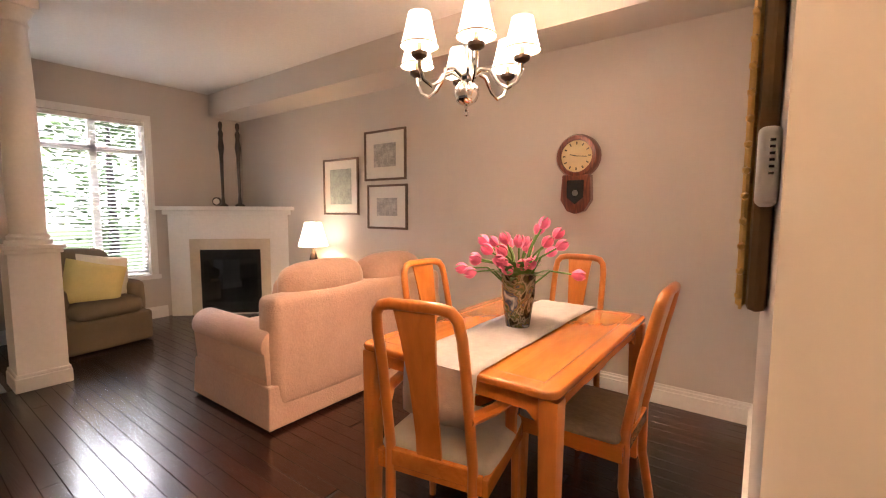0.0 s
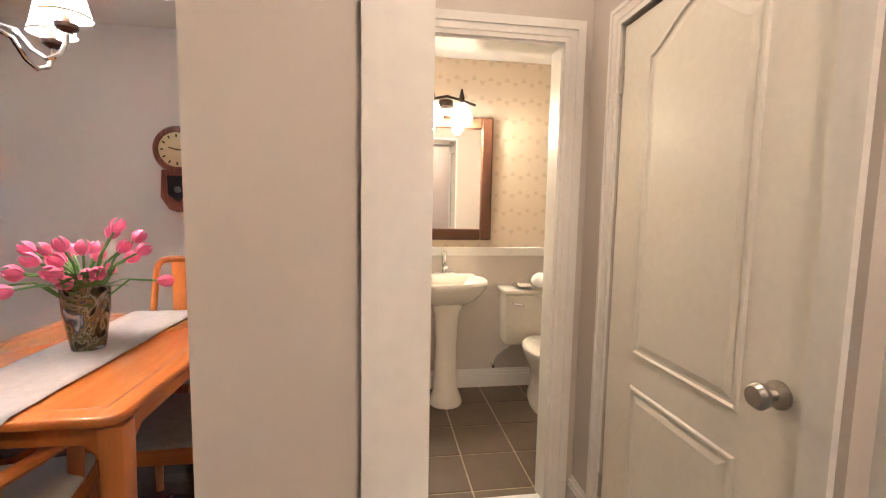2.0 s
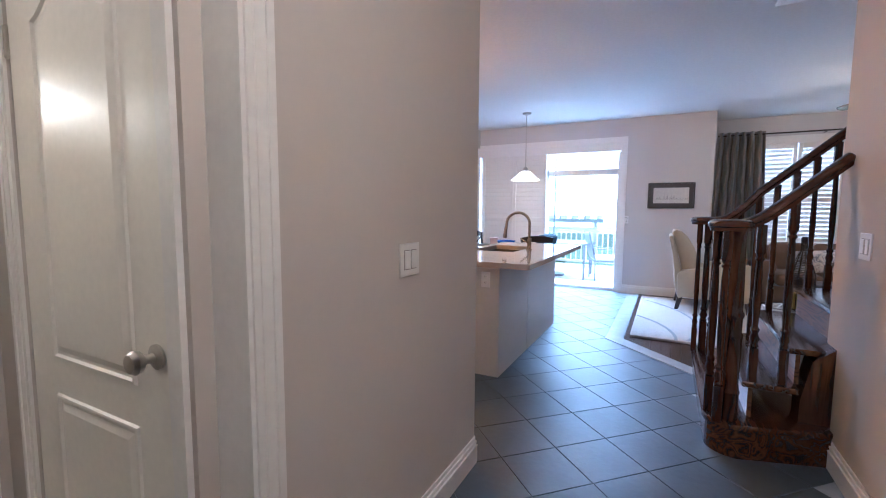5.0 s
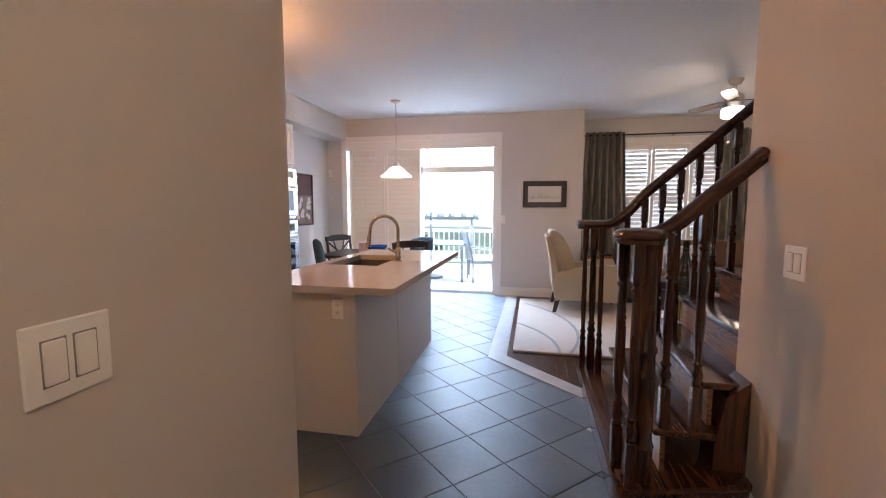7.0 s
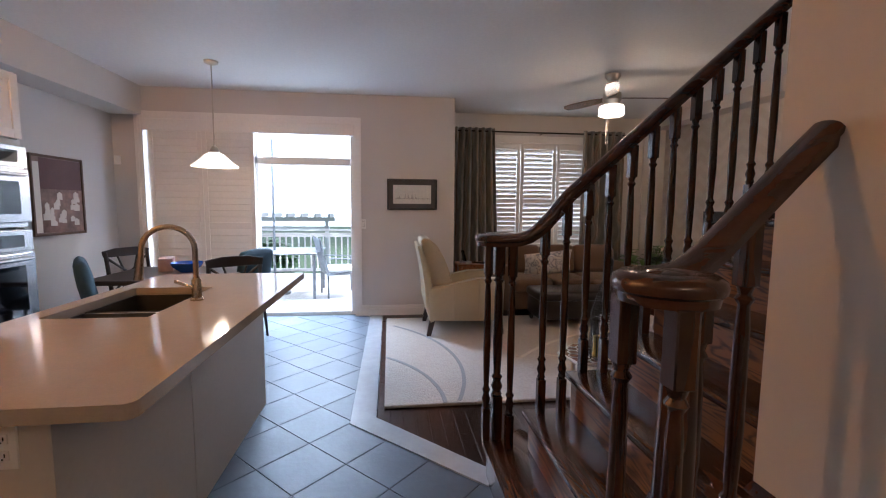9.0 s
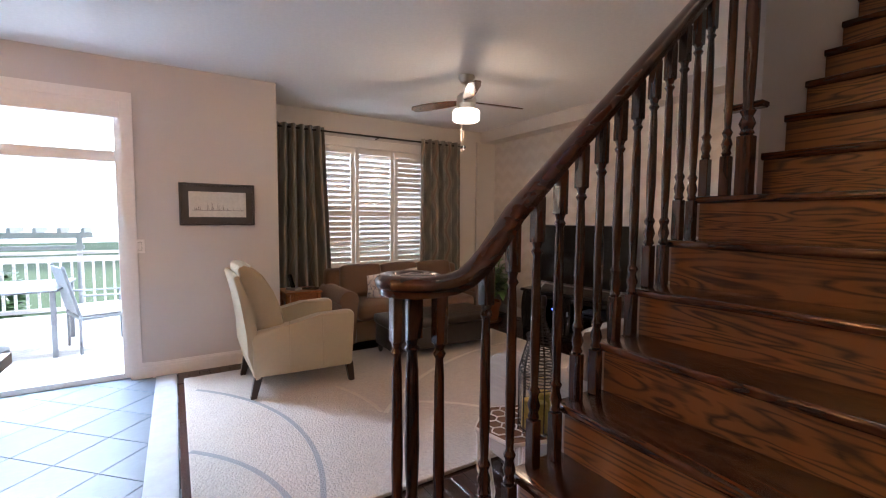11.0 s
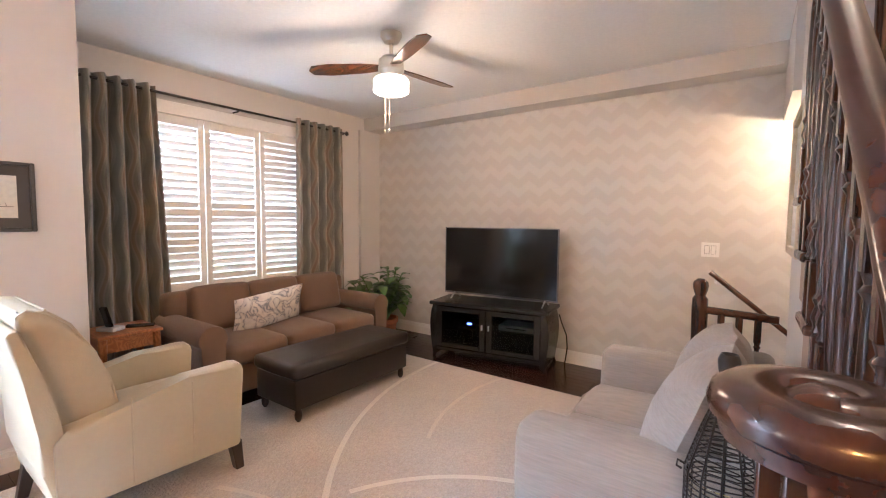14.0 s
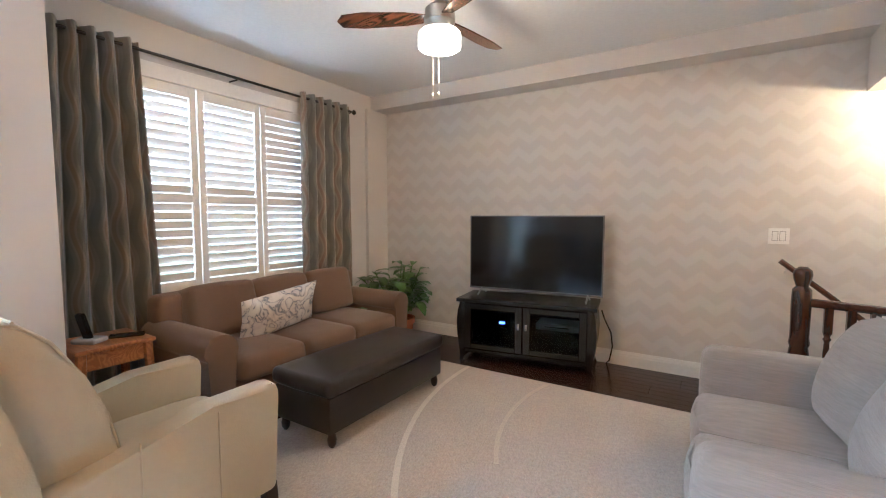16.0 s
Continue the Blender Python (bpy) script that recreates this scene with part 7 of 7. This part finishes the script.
bm = lathe([(0.0, 0.061), (0.112, 0.061), (0.112, 0.064), (0, 0.064)], 32, None, (0, 0, 0), False)
bmesh.ops.transform(bm, matrix=pose(0, 0, 0.11, 90, 0, 0), verts=bm.verts)
part("dial", bm, material("cream_dial", (0.62, 0.50, 0.28), 0.5, var=0.05), ck, "cream dial")
for i in range(12):
    a = i * math.pi / 6
    bm = box(-0.004, -0.066, 0.080, 0.004, -0.064, 0.100)
    bmesh.ops.transform(bm, matrix=pose(0, 0, 0.11, 0, math.degrees(a), 0), verts=bm.verts)
    part("hour_mark", bm, blackwood, ck)
for a, ln in ((-75, 0.05), (95, 0.075)):
    bm = box(-0.003, -0.069, 0.0, 0.003, -0.067, ln)
    bmesh.ops.transform(bm, matrix=pose(0, 0, 0.11, 0, a, 0), verts=bm.verts)
    part("hand", bm, blackwood, ck)
part("lower_case", prism([(-0.10, -0.02), (0.10, -0.02), (0.11, -0.20), (0.06, -0.28), (0, -0.30), (-0.06, -0.28), (-0.11, -0.20)], -0.07, 0, "y", bev=0.008), mah, ck)
part("pendulum_window", prism([(-0.06, -0.06), (0.06, -0.06), (0.06, -0.18), (0, -0.23), (-0.06, -0.18)], -0.074, -0.069, "y"), black_glass, ck, "dark glass window")
bm = lathe([(0.0, 0.0), (0.022, 0.0), (0.018, 0.006), (0, 0.007)], 14, None, (0, 0, 0), False)
bmesh.ops.transform(bm, matrix=pose(0, -0.074, -0.15, 90, 0, 0), verts=bm.verts)
part("pendulum", bm, brass, ck, "round pendulum bob", True)

picture("framed_print", -2.77, NY, 1.82, 0, 0.56, 0.49, fr_dark, 0.11, art_town, "street scene print in a thin dark wooden frame", 0.025, 0.022)
picture("framed_print", -2.745, NY, 1.315, 0, 0.54, 0.44, fr_dark, 0.11, art_town, "street scene print in a thin dark wooden frame", 0.025, 0.022)
picture("framed_print", -3.43, NY, 1.53, 0, 0.565, 0.60, fr_dark, 0.09, material("garden_print", (0.28, 0.32, 0.28), 0.7, var=0.6, scale=12, bump=0, var2=0.4, scale2=45), "garden scene print in a thin dark wooden frame", 0.025, 0.022)
goldf = material("gilt_frame", (0.62, 0.38, 0.11), 0.4, 0.4, var=0.25, scale=30, bump=0.3, bscale=60)
gp = thing("framed_picture", 0.26, 1.54, 1.77, -90, "large picture in a carved gilt frame seen edge on", "picture")
part("frame", box(-0.45, -0.026, -0.62, 0.45, -0.002, 0.62, 0.01, 2), material("frame_back", (0.22, 0.12, 0.045), 0.6, var=0.2), gp)
bm = bmesh.new()
for s in (-1, 1):
    for i in range(36):
        z = -0.60 + i * 1.2 / 35
        bmesh.ops.create_icosphere(bm, subdivisions=1, radius=0.006, matrix=Matrix.Translation((s * 0.44, -0.034, z)))
    add_box(bm, s * 0.40 - 0.04, -0.038, -0.62, s * 0.40 + 0.04, -0.026, 0.62, 0.008, 1)
add_box(bm, -0.36, -0.038, -0.62, 0.36, -0.026, -0.54, 0.008, 1)
add_box(bm, -0.36, -0.038, 0.54, 0.36, -0.026, 0.62, 0.008, 1)
part("gilt_moulding", bm, goldf, gp, "beaded gilt moulding")
part("canvas", box(-0.36, -0.031, -0.54, 0.36, -0.027, 0.54), art_town, gp)
th = thing("thermostat", 0.26, 1.02, 1.335, -90, "white wall thermostat with vents", "thermostat")
part("body", box(-0.055, -0.022, -0.043, 0.055, -0.001, 0.043, 0.007, 3), trim_white, th, "", True)
for i in range(6):
    part("vent", box(0.054, -0.011, 0.026 - i * 0.007, 0.0556, -0.006, 0.029 - i * 0.007), blackwood, th)

# dining sofa
rose = material("rose_beige_chenille", (0.50, 0.315, 0.235), 0.9, var=0.12, scale=6, bump=0.35, bscale=90, var2=0.14, scale2=50, sheen=0.3)
dsofa = sofa("sofa", pose(-1.94, 2.515, 0, 0, 0, 180), 1.68, 0.94, rose, "rose-beige chenille sofa with rolled arms and a skirt", 2, 0.84, 0.60, True, True)
bm = box(0.012, -0.825, 0.02, 0.925, 0.825, 0.27, 0.006, 1)
for v in bm.verts:
    if v.co.z < 0.1:
        v.co.x += 0.014 if v.co.x > 0.5 else -0.014
        v.co.y += 0.014 if v.co.y > 0 else -0.014
part("skirt", bm, rose, dsofa)
for y_ in (-0.315, 0.315):
    bm = soft(0.06, y_ - 0.30, 0.50, 0.27, y_ + 0.30, 0.93, 0.09, 0.03, 5, 4)
    part("loose_cushion", bm, rose, dsofa, "plump back cushion", True)

# fireplace set across the corner
fp = thing("fireplace", -4.925, 3.02, 0, -135 + 180, "white corner fireplace with a stone surround and black firebox", "fireplace", "", "structure")
# local: x along the face, -y towards the room
FW = 0.69
part("chimney_breast", prism([(-FW, 0.0), (FW, 0.0), (0.0, FW)], 0.0, 1.22), trim_white, fp)
part("face_left", box(-FW, -0.012, 0.0, -0.46, 0.0, 1.22, 0.003, 1), trim_white, fp)
part("face_right", box(0.46, -0.012, 0.0, FW, 0.0, 1.22, 0.003, 1), trim_white, fp)
part("face_top", box(-0.46, -0.012, 0.93, 0.46, 0.0, 1.22, 0.003, 1), trim_white, fp)
part("mantel_shelf", prism([(-FW - 0.10, -0.11), (FW + 0.10, -0.11), (FW + 0.005, -0.01), (0.0, FW - 0.01), (-FW - 0.005, -0.01)], 1.275, 1.32, bev=0.004), trim_white, fp, "white mantel shelf")
part("mantel_moulding", box(-FW - 0.04, -0.06, 1.22, FW + 0.04, 0.0, 1.275, 0.012, 2), trim_white, fp)
stone = material("cream_stone", (0.58, 0.50, 0.38), 0.4, var=0.1, scale=10, bump=0.03)
for b in ((-0.46, 0.0, -0.345, 0.93), (0.345, 0.0, 0.46, 0.93), (-0.345, 0.80, 0.345, 0.93)):
    part("stone_slab", box(b[0], -0.018, b[1], b[2], -0.001, b[3], 0.003, 1), stone, fp, "cream stone slab")
part("firebox_frame", box(-0.345, -0.016, 0.02, 0.345, -0.002, 0.80), blackwood, fp)
part("firebox_glass", box(-0.30, -0.020, 0.16, 0.30, -0.0165, 0.68), black_glass, fp, "black glass")
for i in range(5):
    part("louvre", box(-0.31, -0.024, 0.70 + i * 0.018, 0.31, -0.0165, 0.71 + i * 0.018), blackwood, fp)
for i in range(5):
    part("louvre", box(-0.31, -0.024, 0.05 + i * 0.02, 0.31, -0.0165, 0.06 + i * 0.02), blackwood, fp)
fig = material("dark_carving", (0.03, 0.018, 0.012), 0.4, var=0.4, scale=20)
for dx, dy, hgt in ((-0.03, 0.0, 1.0), (0.13, 0.12, 0.98)):
    bm = lathe([(0.0, 0), (0.055, 0), (0.055, 0.015), (0.022, 0.04), (0.016, 0.12), (0.018, 0.40), (0.022, 0.60), (0.034, 0.70), (0.022, 0.80), (0.030, 0.86), (0.014, 0.90), (0.024, 0.94), (0.020, 0.985), (0, 1.0)], 12, None, (0, 0, 0), False)
    bmesh.ops.scale(bm, vec=(1, 1, hgt), verts=bm.verts)
    o = tagged(part("statue", bm, fig, None, "", True), "tall slim dark carved figure on the mantel", "statue", "mantel figures")
    o.matrix_basis = pose(-4.93 + dx, 2.97 + dy, 1.32)
mc = thing("mantel_clock", -4.87, 2.86, 1.32, 45, "small round clock on the mantel", "clock")
bm = lathe([(0.0, 0.0), (0.05, 0.0), (0.05, 0.03), (0.04, 0.035), (0, 0.035)], 20, None, (0, 0, 0), False)
bmesh.ops.transform(bm, matrix=pose(0, 0, 0.055, 90, 0, 0), verts=bm.verts)
part("case", bm, fig, mc)
bm = lathe([(0.0, 0.036), (0.035, 0.036), (0.035, 0.038), (0, 0.038)], 20, None, (0, 0, 0), False)
bmesh.ops.transform(bm, matrix=pose(0, 0, 0.055, 90, 0, 0), verts=bm.verts)
part("dial", bm, trim_white, mc)

# end table and lamp
et = thing("end_table", -3.55, 3.20, 0, 0, "small brown wooden end table beside the sofa", "end table")
part("top", box(-0.26, -0.24, 0.57, 0.26, 0.24, 0.60, 0.006, 1), st_m, et)
part("apron", box(-0.22, -0.20, 0.48, 0.22, 0.20, 0.57), st_m, et)
for x in (-0.21, 0.21):
    for y in (-0.19, 0.19):
        part("leg", box(x - 0.02, y - 0.02, 0, x + 0.02, y + 0.02, 0.48, 0.003, 1), st_m, et)
tl = thing("table_lamp", -3.58, 3.22, 0.60, 0, "lit table lamp with a white bell shade", "table lamp")
part("base", lathe([(0.0, 0), (0.075, 0), (0.07, 0.02), (0.03, 0.04), (0.02, 0.10), (0.045, 0.16), (0.03, 0.22), (0.012, 0.26), (0.012, 0.34), (0, 0.34)], 18, None, (0, 0, 0), False), bronze, tl, "", True)
part("shade", lathe([(0.155, 0.30), (0.145, 0.34), (0.115, 0.44), (0.085, 0.55), (0.082, 0.55), (0.112, 0.44), (0.142, 0.34), (0.152, 0.30)], 24, None, (0, 0, 0), False), lit, tl, "lit white fabric shade", True)
lamp("table_lamp_bulb", "POINT", pose(-3.58, 3.22, 1.02), 9, (1.0, 0.66, 0.36), r=0.05)

# armchair by the window
olive = material("olive_fabric", (0.17, 0.125, 0.075), 0.9, var=0.12, scale=5, bump=0.3, bscale=200)
ac = thing("armchair", -4.86, 1.62, 0, 10, "olive-brown skirted armchair by the window", "armchair")
part("base", soft(-0.34, -0.36, 0.01, 0.36, 0.36, 0.30, 0.03, 0.0, 3), olive, ac, "", True)
part("seat_cushion", soft(-0.20, -0.27, 0.30, 0.38, 0.27, 0.45, 0.05, 0.03, 4), olive, ac, "", True)
for s in (-1, 1):
    part("arm", soft(-0.32, s * 0.31 - 0.07, 0.25, 0.24, s * 0.31 + 0.07, 0.58, 0.06, 0.01, 3), olive, ac, "", True)
bm = soft(-0.10, -0.33, 0.0, 0.08, 0.33, 0.60, 0.08, 0.03, 4)
bmesh.ops.transform(bm, matrix=pose(-0.27, 0, 0.28, 0, -12, 0), verts=bm.verts)
part("backrest", bm, olive, ac, "", True)
pillow("throw_pillow", pose(-4.66, 1.60, 0.60, -25, 15, 80), 0.46, 0.42, 0.16, material("yellow_linen", (0.62, 0.50, 0.20), 0.85, var=0.06), "pale yellow cushion on the olive armchair")
pillow("throw_pillow", pose(-4.80, 1.72, 0.64, -20, 10, 100), 0.44, 0.42, 0.16, material("ivory_linen", (0.66, 0.60, 0.46), 0.85, var=0.06), "ivory cushion on the olive armchair")

# column on a pedestal
col = thing("column", -4.0, 1.085, 0, 0, "white round column on a square panelled pedestal", "column", "", "structure")
part("pedestal", box(-0.14, -0.14, 0, 0.14, 0.14, 1.0), trim_white, col)
for d_, z0, z1 in ((0.158, 0, 0.10), (0.152, 0.10, 0.125), (0.156, 0.97, 1.0), (0.172, 1.0, 1.03)):
    part("moulding", box(-d_, -d_, z0, d_, d_, z1, 0.004, 1), trim_white, col)
part("shaft", lathe([(0.13, 1.03), (0.13, 1.06), (0.115, 1.07), (0.12, 1.09), (0.10, 1.11), (0.105, 1.5), (0.095, 2.1), (0.082, 2.54), (0.095, 2.555), (0.085, 2.57), (0.085, 2.60), (0.11, 2.63), (0.12, 2.66)], 28, None, (0, 0, 0), False), trim_white, col, "", True)
part("abacus", box(-0.13, -0.13, 2.66, 0.13, 0.13, CEIL), trim_white, col)

# front window with blinds
fw = thing("window_front", WX - 0.07, 1.86, 0, 0, "tall front window with white horizontal blinds", "window", "", "structure")
bm = bmesh.new()
wm = (W1 + W2) / 2
for a in ((W1, WZ0, W1 + 0.04, WZ1), (W2 - 0.04, WZ0, W2, WZ1), (wm - 0.035, WZ0, wm + 0.035, WZ1), (W1 + 0.04, WZ0, wm - 0.035, WZ0 + 0.05), (wm + 0.035, WZ0, W2 - 0.04, WZ0 + 0.05), (W1 + 0.04, WZ1 - 0.04, W2 - 0.04, WZ1), (W1 + 0.04, 1.90, W2 - 0.04, 1.97)):
    add_box(bm, WX - 0.12, a[0], a[1], WX - 0.07, a[2], a[3])
sub("window_frame", bm, trim_white, fw)
g = sub("pane", box(WX - 0.10, W1, WZ0, WX - 0.094, W2, WZ1), pane_g, fw, "clear glass")
g.visible_shadow = False
bl = thing("window_blind", WX - 0.03, 1.86, WZ1, 0, "white horizontal blind, slats open", "blind")
for i in range(42):
    z = WZ0 + 0.02 + i * 0.0405
    bm = box(-0.022, W1 + 0.01, -0.0012, 0.022, W2 - 0.01, 0.0012)
    bmesh.ops.transform(bm, matrix=pose(WX - 0.035, 0, z, 0, 13, 0), verts=bm.verts)
    sub("slat", bm, shut_m, bl)
sub("headrail", box(WX - 0.06, W1 + 0.005, WZ1 - 0.05, WX - 0.01, W2 - 0.005, WZ1 - 0.005), shut_m, bl)

# wire lantern on the small hexagonal table
ja = thing("candle_lantern", 4.785, -0.865, 0.566, 0, "dark woven-wire lantern with a glass jar and yellow candles", "lantern")
wick = material("dark_wire", (0.035, 0.028, 0.024), 0.4, 0.6, var=0.4, scale=40)
part("glass_jar", lathe([(0.0, 0.0), (0.070, 0.0), (0.078, 0.012), (0.078, 0.24), (0.074, 0.24), (0.074, 0.016), (0.0, 0.010)], 22, None, (0, 0, 0), False), glass("lantern_glass", (0.95, 0.93, 0.86)), ja, "clear glass jar", True)
wax = material("yellow_wax", (0.55, 0.42, 0.10), 0.5, var=0.1, scale=12)
for cx, cy, ch in ((0.0, -0.03, 0.15), (0.03, 0.025, 0.12), (-0.032, 0.022, 0.13)):
    part("candle", lathe([(0.0, 0.012), (0.027, 0.012), (0.027, ch - 0.003), (0.023, ch), (0.0, ch - 0.004)], 14, None, (cx, cy, 0), False), wax, ja, "yellow wax candle", True)


def wire_r(z):
    return 0.082 if z < 0.25 else 0.018 + 0.064 * max(0.0, 1 - (z - 0.25) / 0.19) ** 0.8


bm = bmesh.new()
for i in range(26):
    z = 0.185 + 0.013 * i
    r = wire_r(z)
    tube([(r * math.cos(a), r * math.sin(a), z + 0.002 * math.sin(5 * a + i)) for a in [2 * math.pi * q / 16 for q in range(17)]], 0.0022, 4, bm)
part("woven_rings", bm, wick, ja)
for i in range(12):
    a = 2 * math.pi * i / 12
    part("rib", tube([(wire_r(z) * math.cos(a), wire_r(z) * math.sin(a), z) for z in (0.0, 0.12, 0.25, 0.29, 0.33, 0.37, 0.41, 0.45, 0.53)], 0.0028, 5), wick, ja)
part("neck_rim", lathe([(0.014, 0.50), (0.022, 0.505), (0.024, 0.53), (0.018, 0.545), (0.012, 0.54)], 14, None, (0, 0, 0), False), wick, ja, "", True)
part("hook", tube([(0.082, 0.0, 0.25), (0.098, 0.0, 0.256), (0.10, 0.0, 0.24), (0.088, 0.0, 0.235)], 0.003, 5), wick, ja)

# ceiling lamps of the hall and of the small lobby before the washroom
opal_hall = glow("hall_opal", (1.0, 0.78, 0.52), 2.5)
for x, y, watts, where in ((0.9, -0.25, 23, "in the hall"), (0.87, 1.55, 3.6, "in the washroom lobby")):
    hl = thing("ceiling_light", x, y, CEIL, 0, "flush opal glass ceiling light " + where, "ceiling light")
    part("bowl", lathe([(0.16, 0.0), (0.16, -0.03), (0.11, -0.07), (0.0, -0.085)], 20, None, (0, 0, 0), False), opal_hall, hl, "", True)
    lamp("hall_light", "POINT", pose(x, y, CEIL - 0.14), watts, (1.0, 0.66, 0.37), r=0.1)
lt = thing("stair_light", 4.1, -3.2, 5.3, 0, "ceiling light above the stairs", "ceiling light")
part("bowl", lathe([(0.16, 0.0), (0.16, -0.03), (0.11, -0.07), (0.0, -0.085)], 20, None, (0, 0, 0), False), bpy.data.materials["hall_opal"], lt, "", True)
lamp("stair_light_bulb", "POINT", pose(4.1, -3.2, 5.1), 15, (1.0, 0.76, 0.50), r=0.1)
lamp("lower_stair_bulb", "POINT", pose(4.15, -3.5, 2.1), 22, (1.0, 0.64, 0.34), r=0.08)

# small accent table with a honeycomb top
at = thing("accent_table", 4.885, -0.845, 0.006, 12, "small hexagonal table with a honeycomb top and pale curved legs", "accent table")
hexr = [(0.185 * math.cos(i * math.pi / 3), 0.185 * math.sin(i * math.pi / 3)) for i in range(6)]
pale_metal = material("pale_metal", (0.62, 0.58, 0.53), 0.35, 0.2, var=0.08, scale=12)
part("tabletop", prism(hexr, 0.535, 0.552, bev=0.003), material("brown_inlay", (0.17, 0.10, 0.065), 0.14, var=0.4, scale=9), at)
bm = bmesh.new()
for q in range(-3, 4):
    for k in range(-3, 4):
        cx, cy = 0.052 * q, 0.06 * (k + 0.5 * (q % 2))
        if math.hypot(cx, cy) > 0.145:
            continue
        pts = [(cx + 0.0347 * math.cos(i * math.pi / 3), cy + 0.0347 * math.sin(i * math.pi / 3), 0.5535) for i in range(7)]
        tube(pts, 0.0035, 4, bm)
part("lattice", bm, pale_metal, at, "pale honeycomb lattice")
bm = bmesh.new()
tube([(x, y, 0.543) for x, y in hexr + hexr[:1]], 0.009, 6, bm)
part("rim", bm, pale_metal, at, "pale metal rim")
for i in range(6):
    c, s = math.cos(i * math.pi / 3), math.sin(i * math.pi / 3)
    part("leg", tube([(0.175 * c, 0.175 * s, 0.54), (0.17 * c, 0.17 * s, 0.38), (0.125 * c, 0.125 * s, 0.18), (0.155 * c, 0.155 * s, 0.0)], 0.010, 6), pale_metal, at, "", True)

# recessed lamp in the kitchen ceiling
kl = thing("recessed_light", 4.35, 2.45, CEIL, 0, "round recessed ceiling light in the kitchen", "ceiling light")
part("ring", lathe([(0.055, 0.0), (0.085, 0.0), (0.085, -0.006), (0.055, -0.006), (0.055, 0.0)], 24, None, (0, 0, 0), False), trim_white, kl)
part("lens", lathe([(0.0, -0.004), (0.055, -0.004), (0.055, -0.001), (0.0, -0.001)], 24, None, (0, 0, 0), False), glow("recessed_lens", (1.0, 0.80, 0.55), 4), kl)
lamp("recessed_bulb", "POINT", pose(4.35, 2.45, CEIL - 0.06), 54, (1.0, 0.40, 0.085), r=0.05)
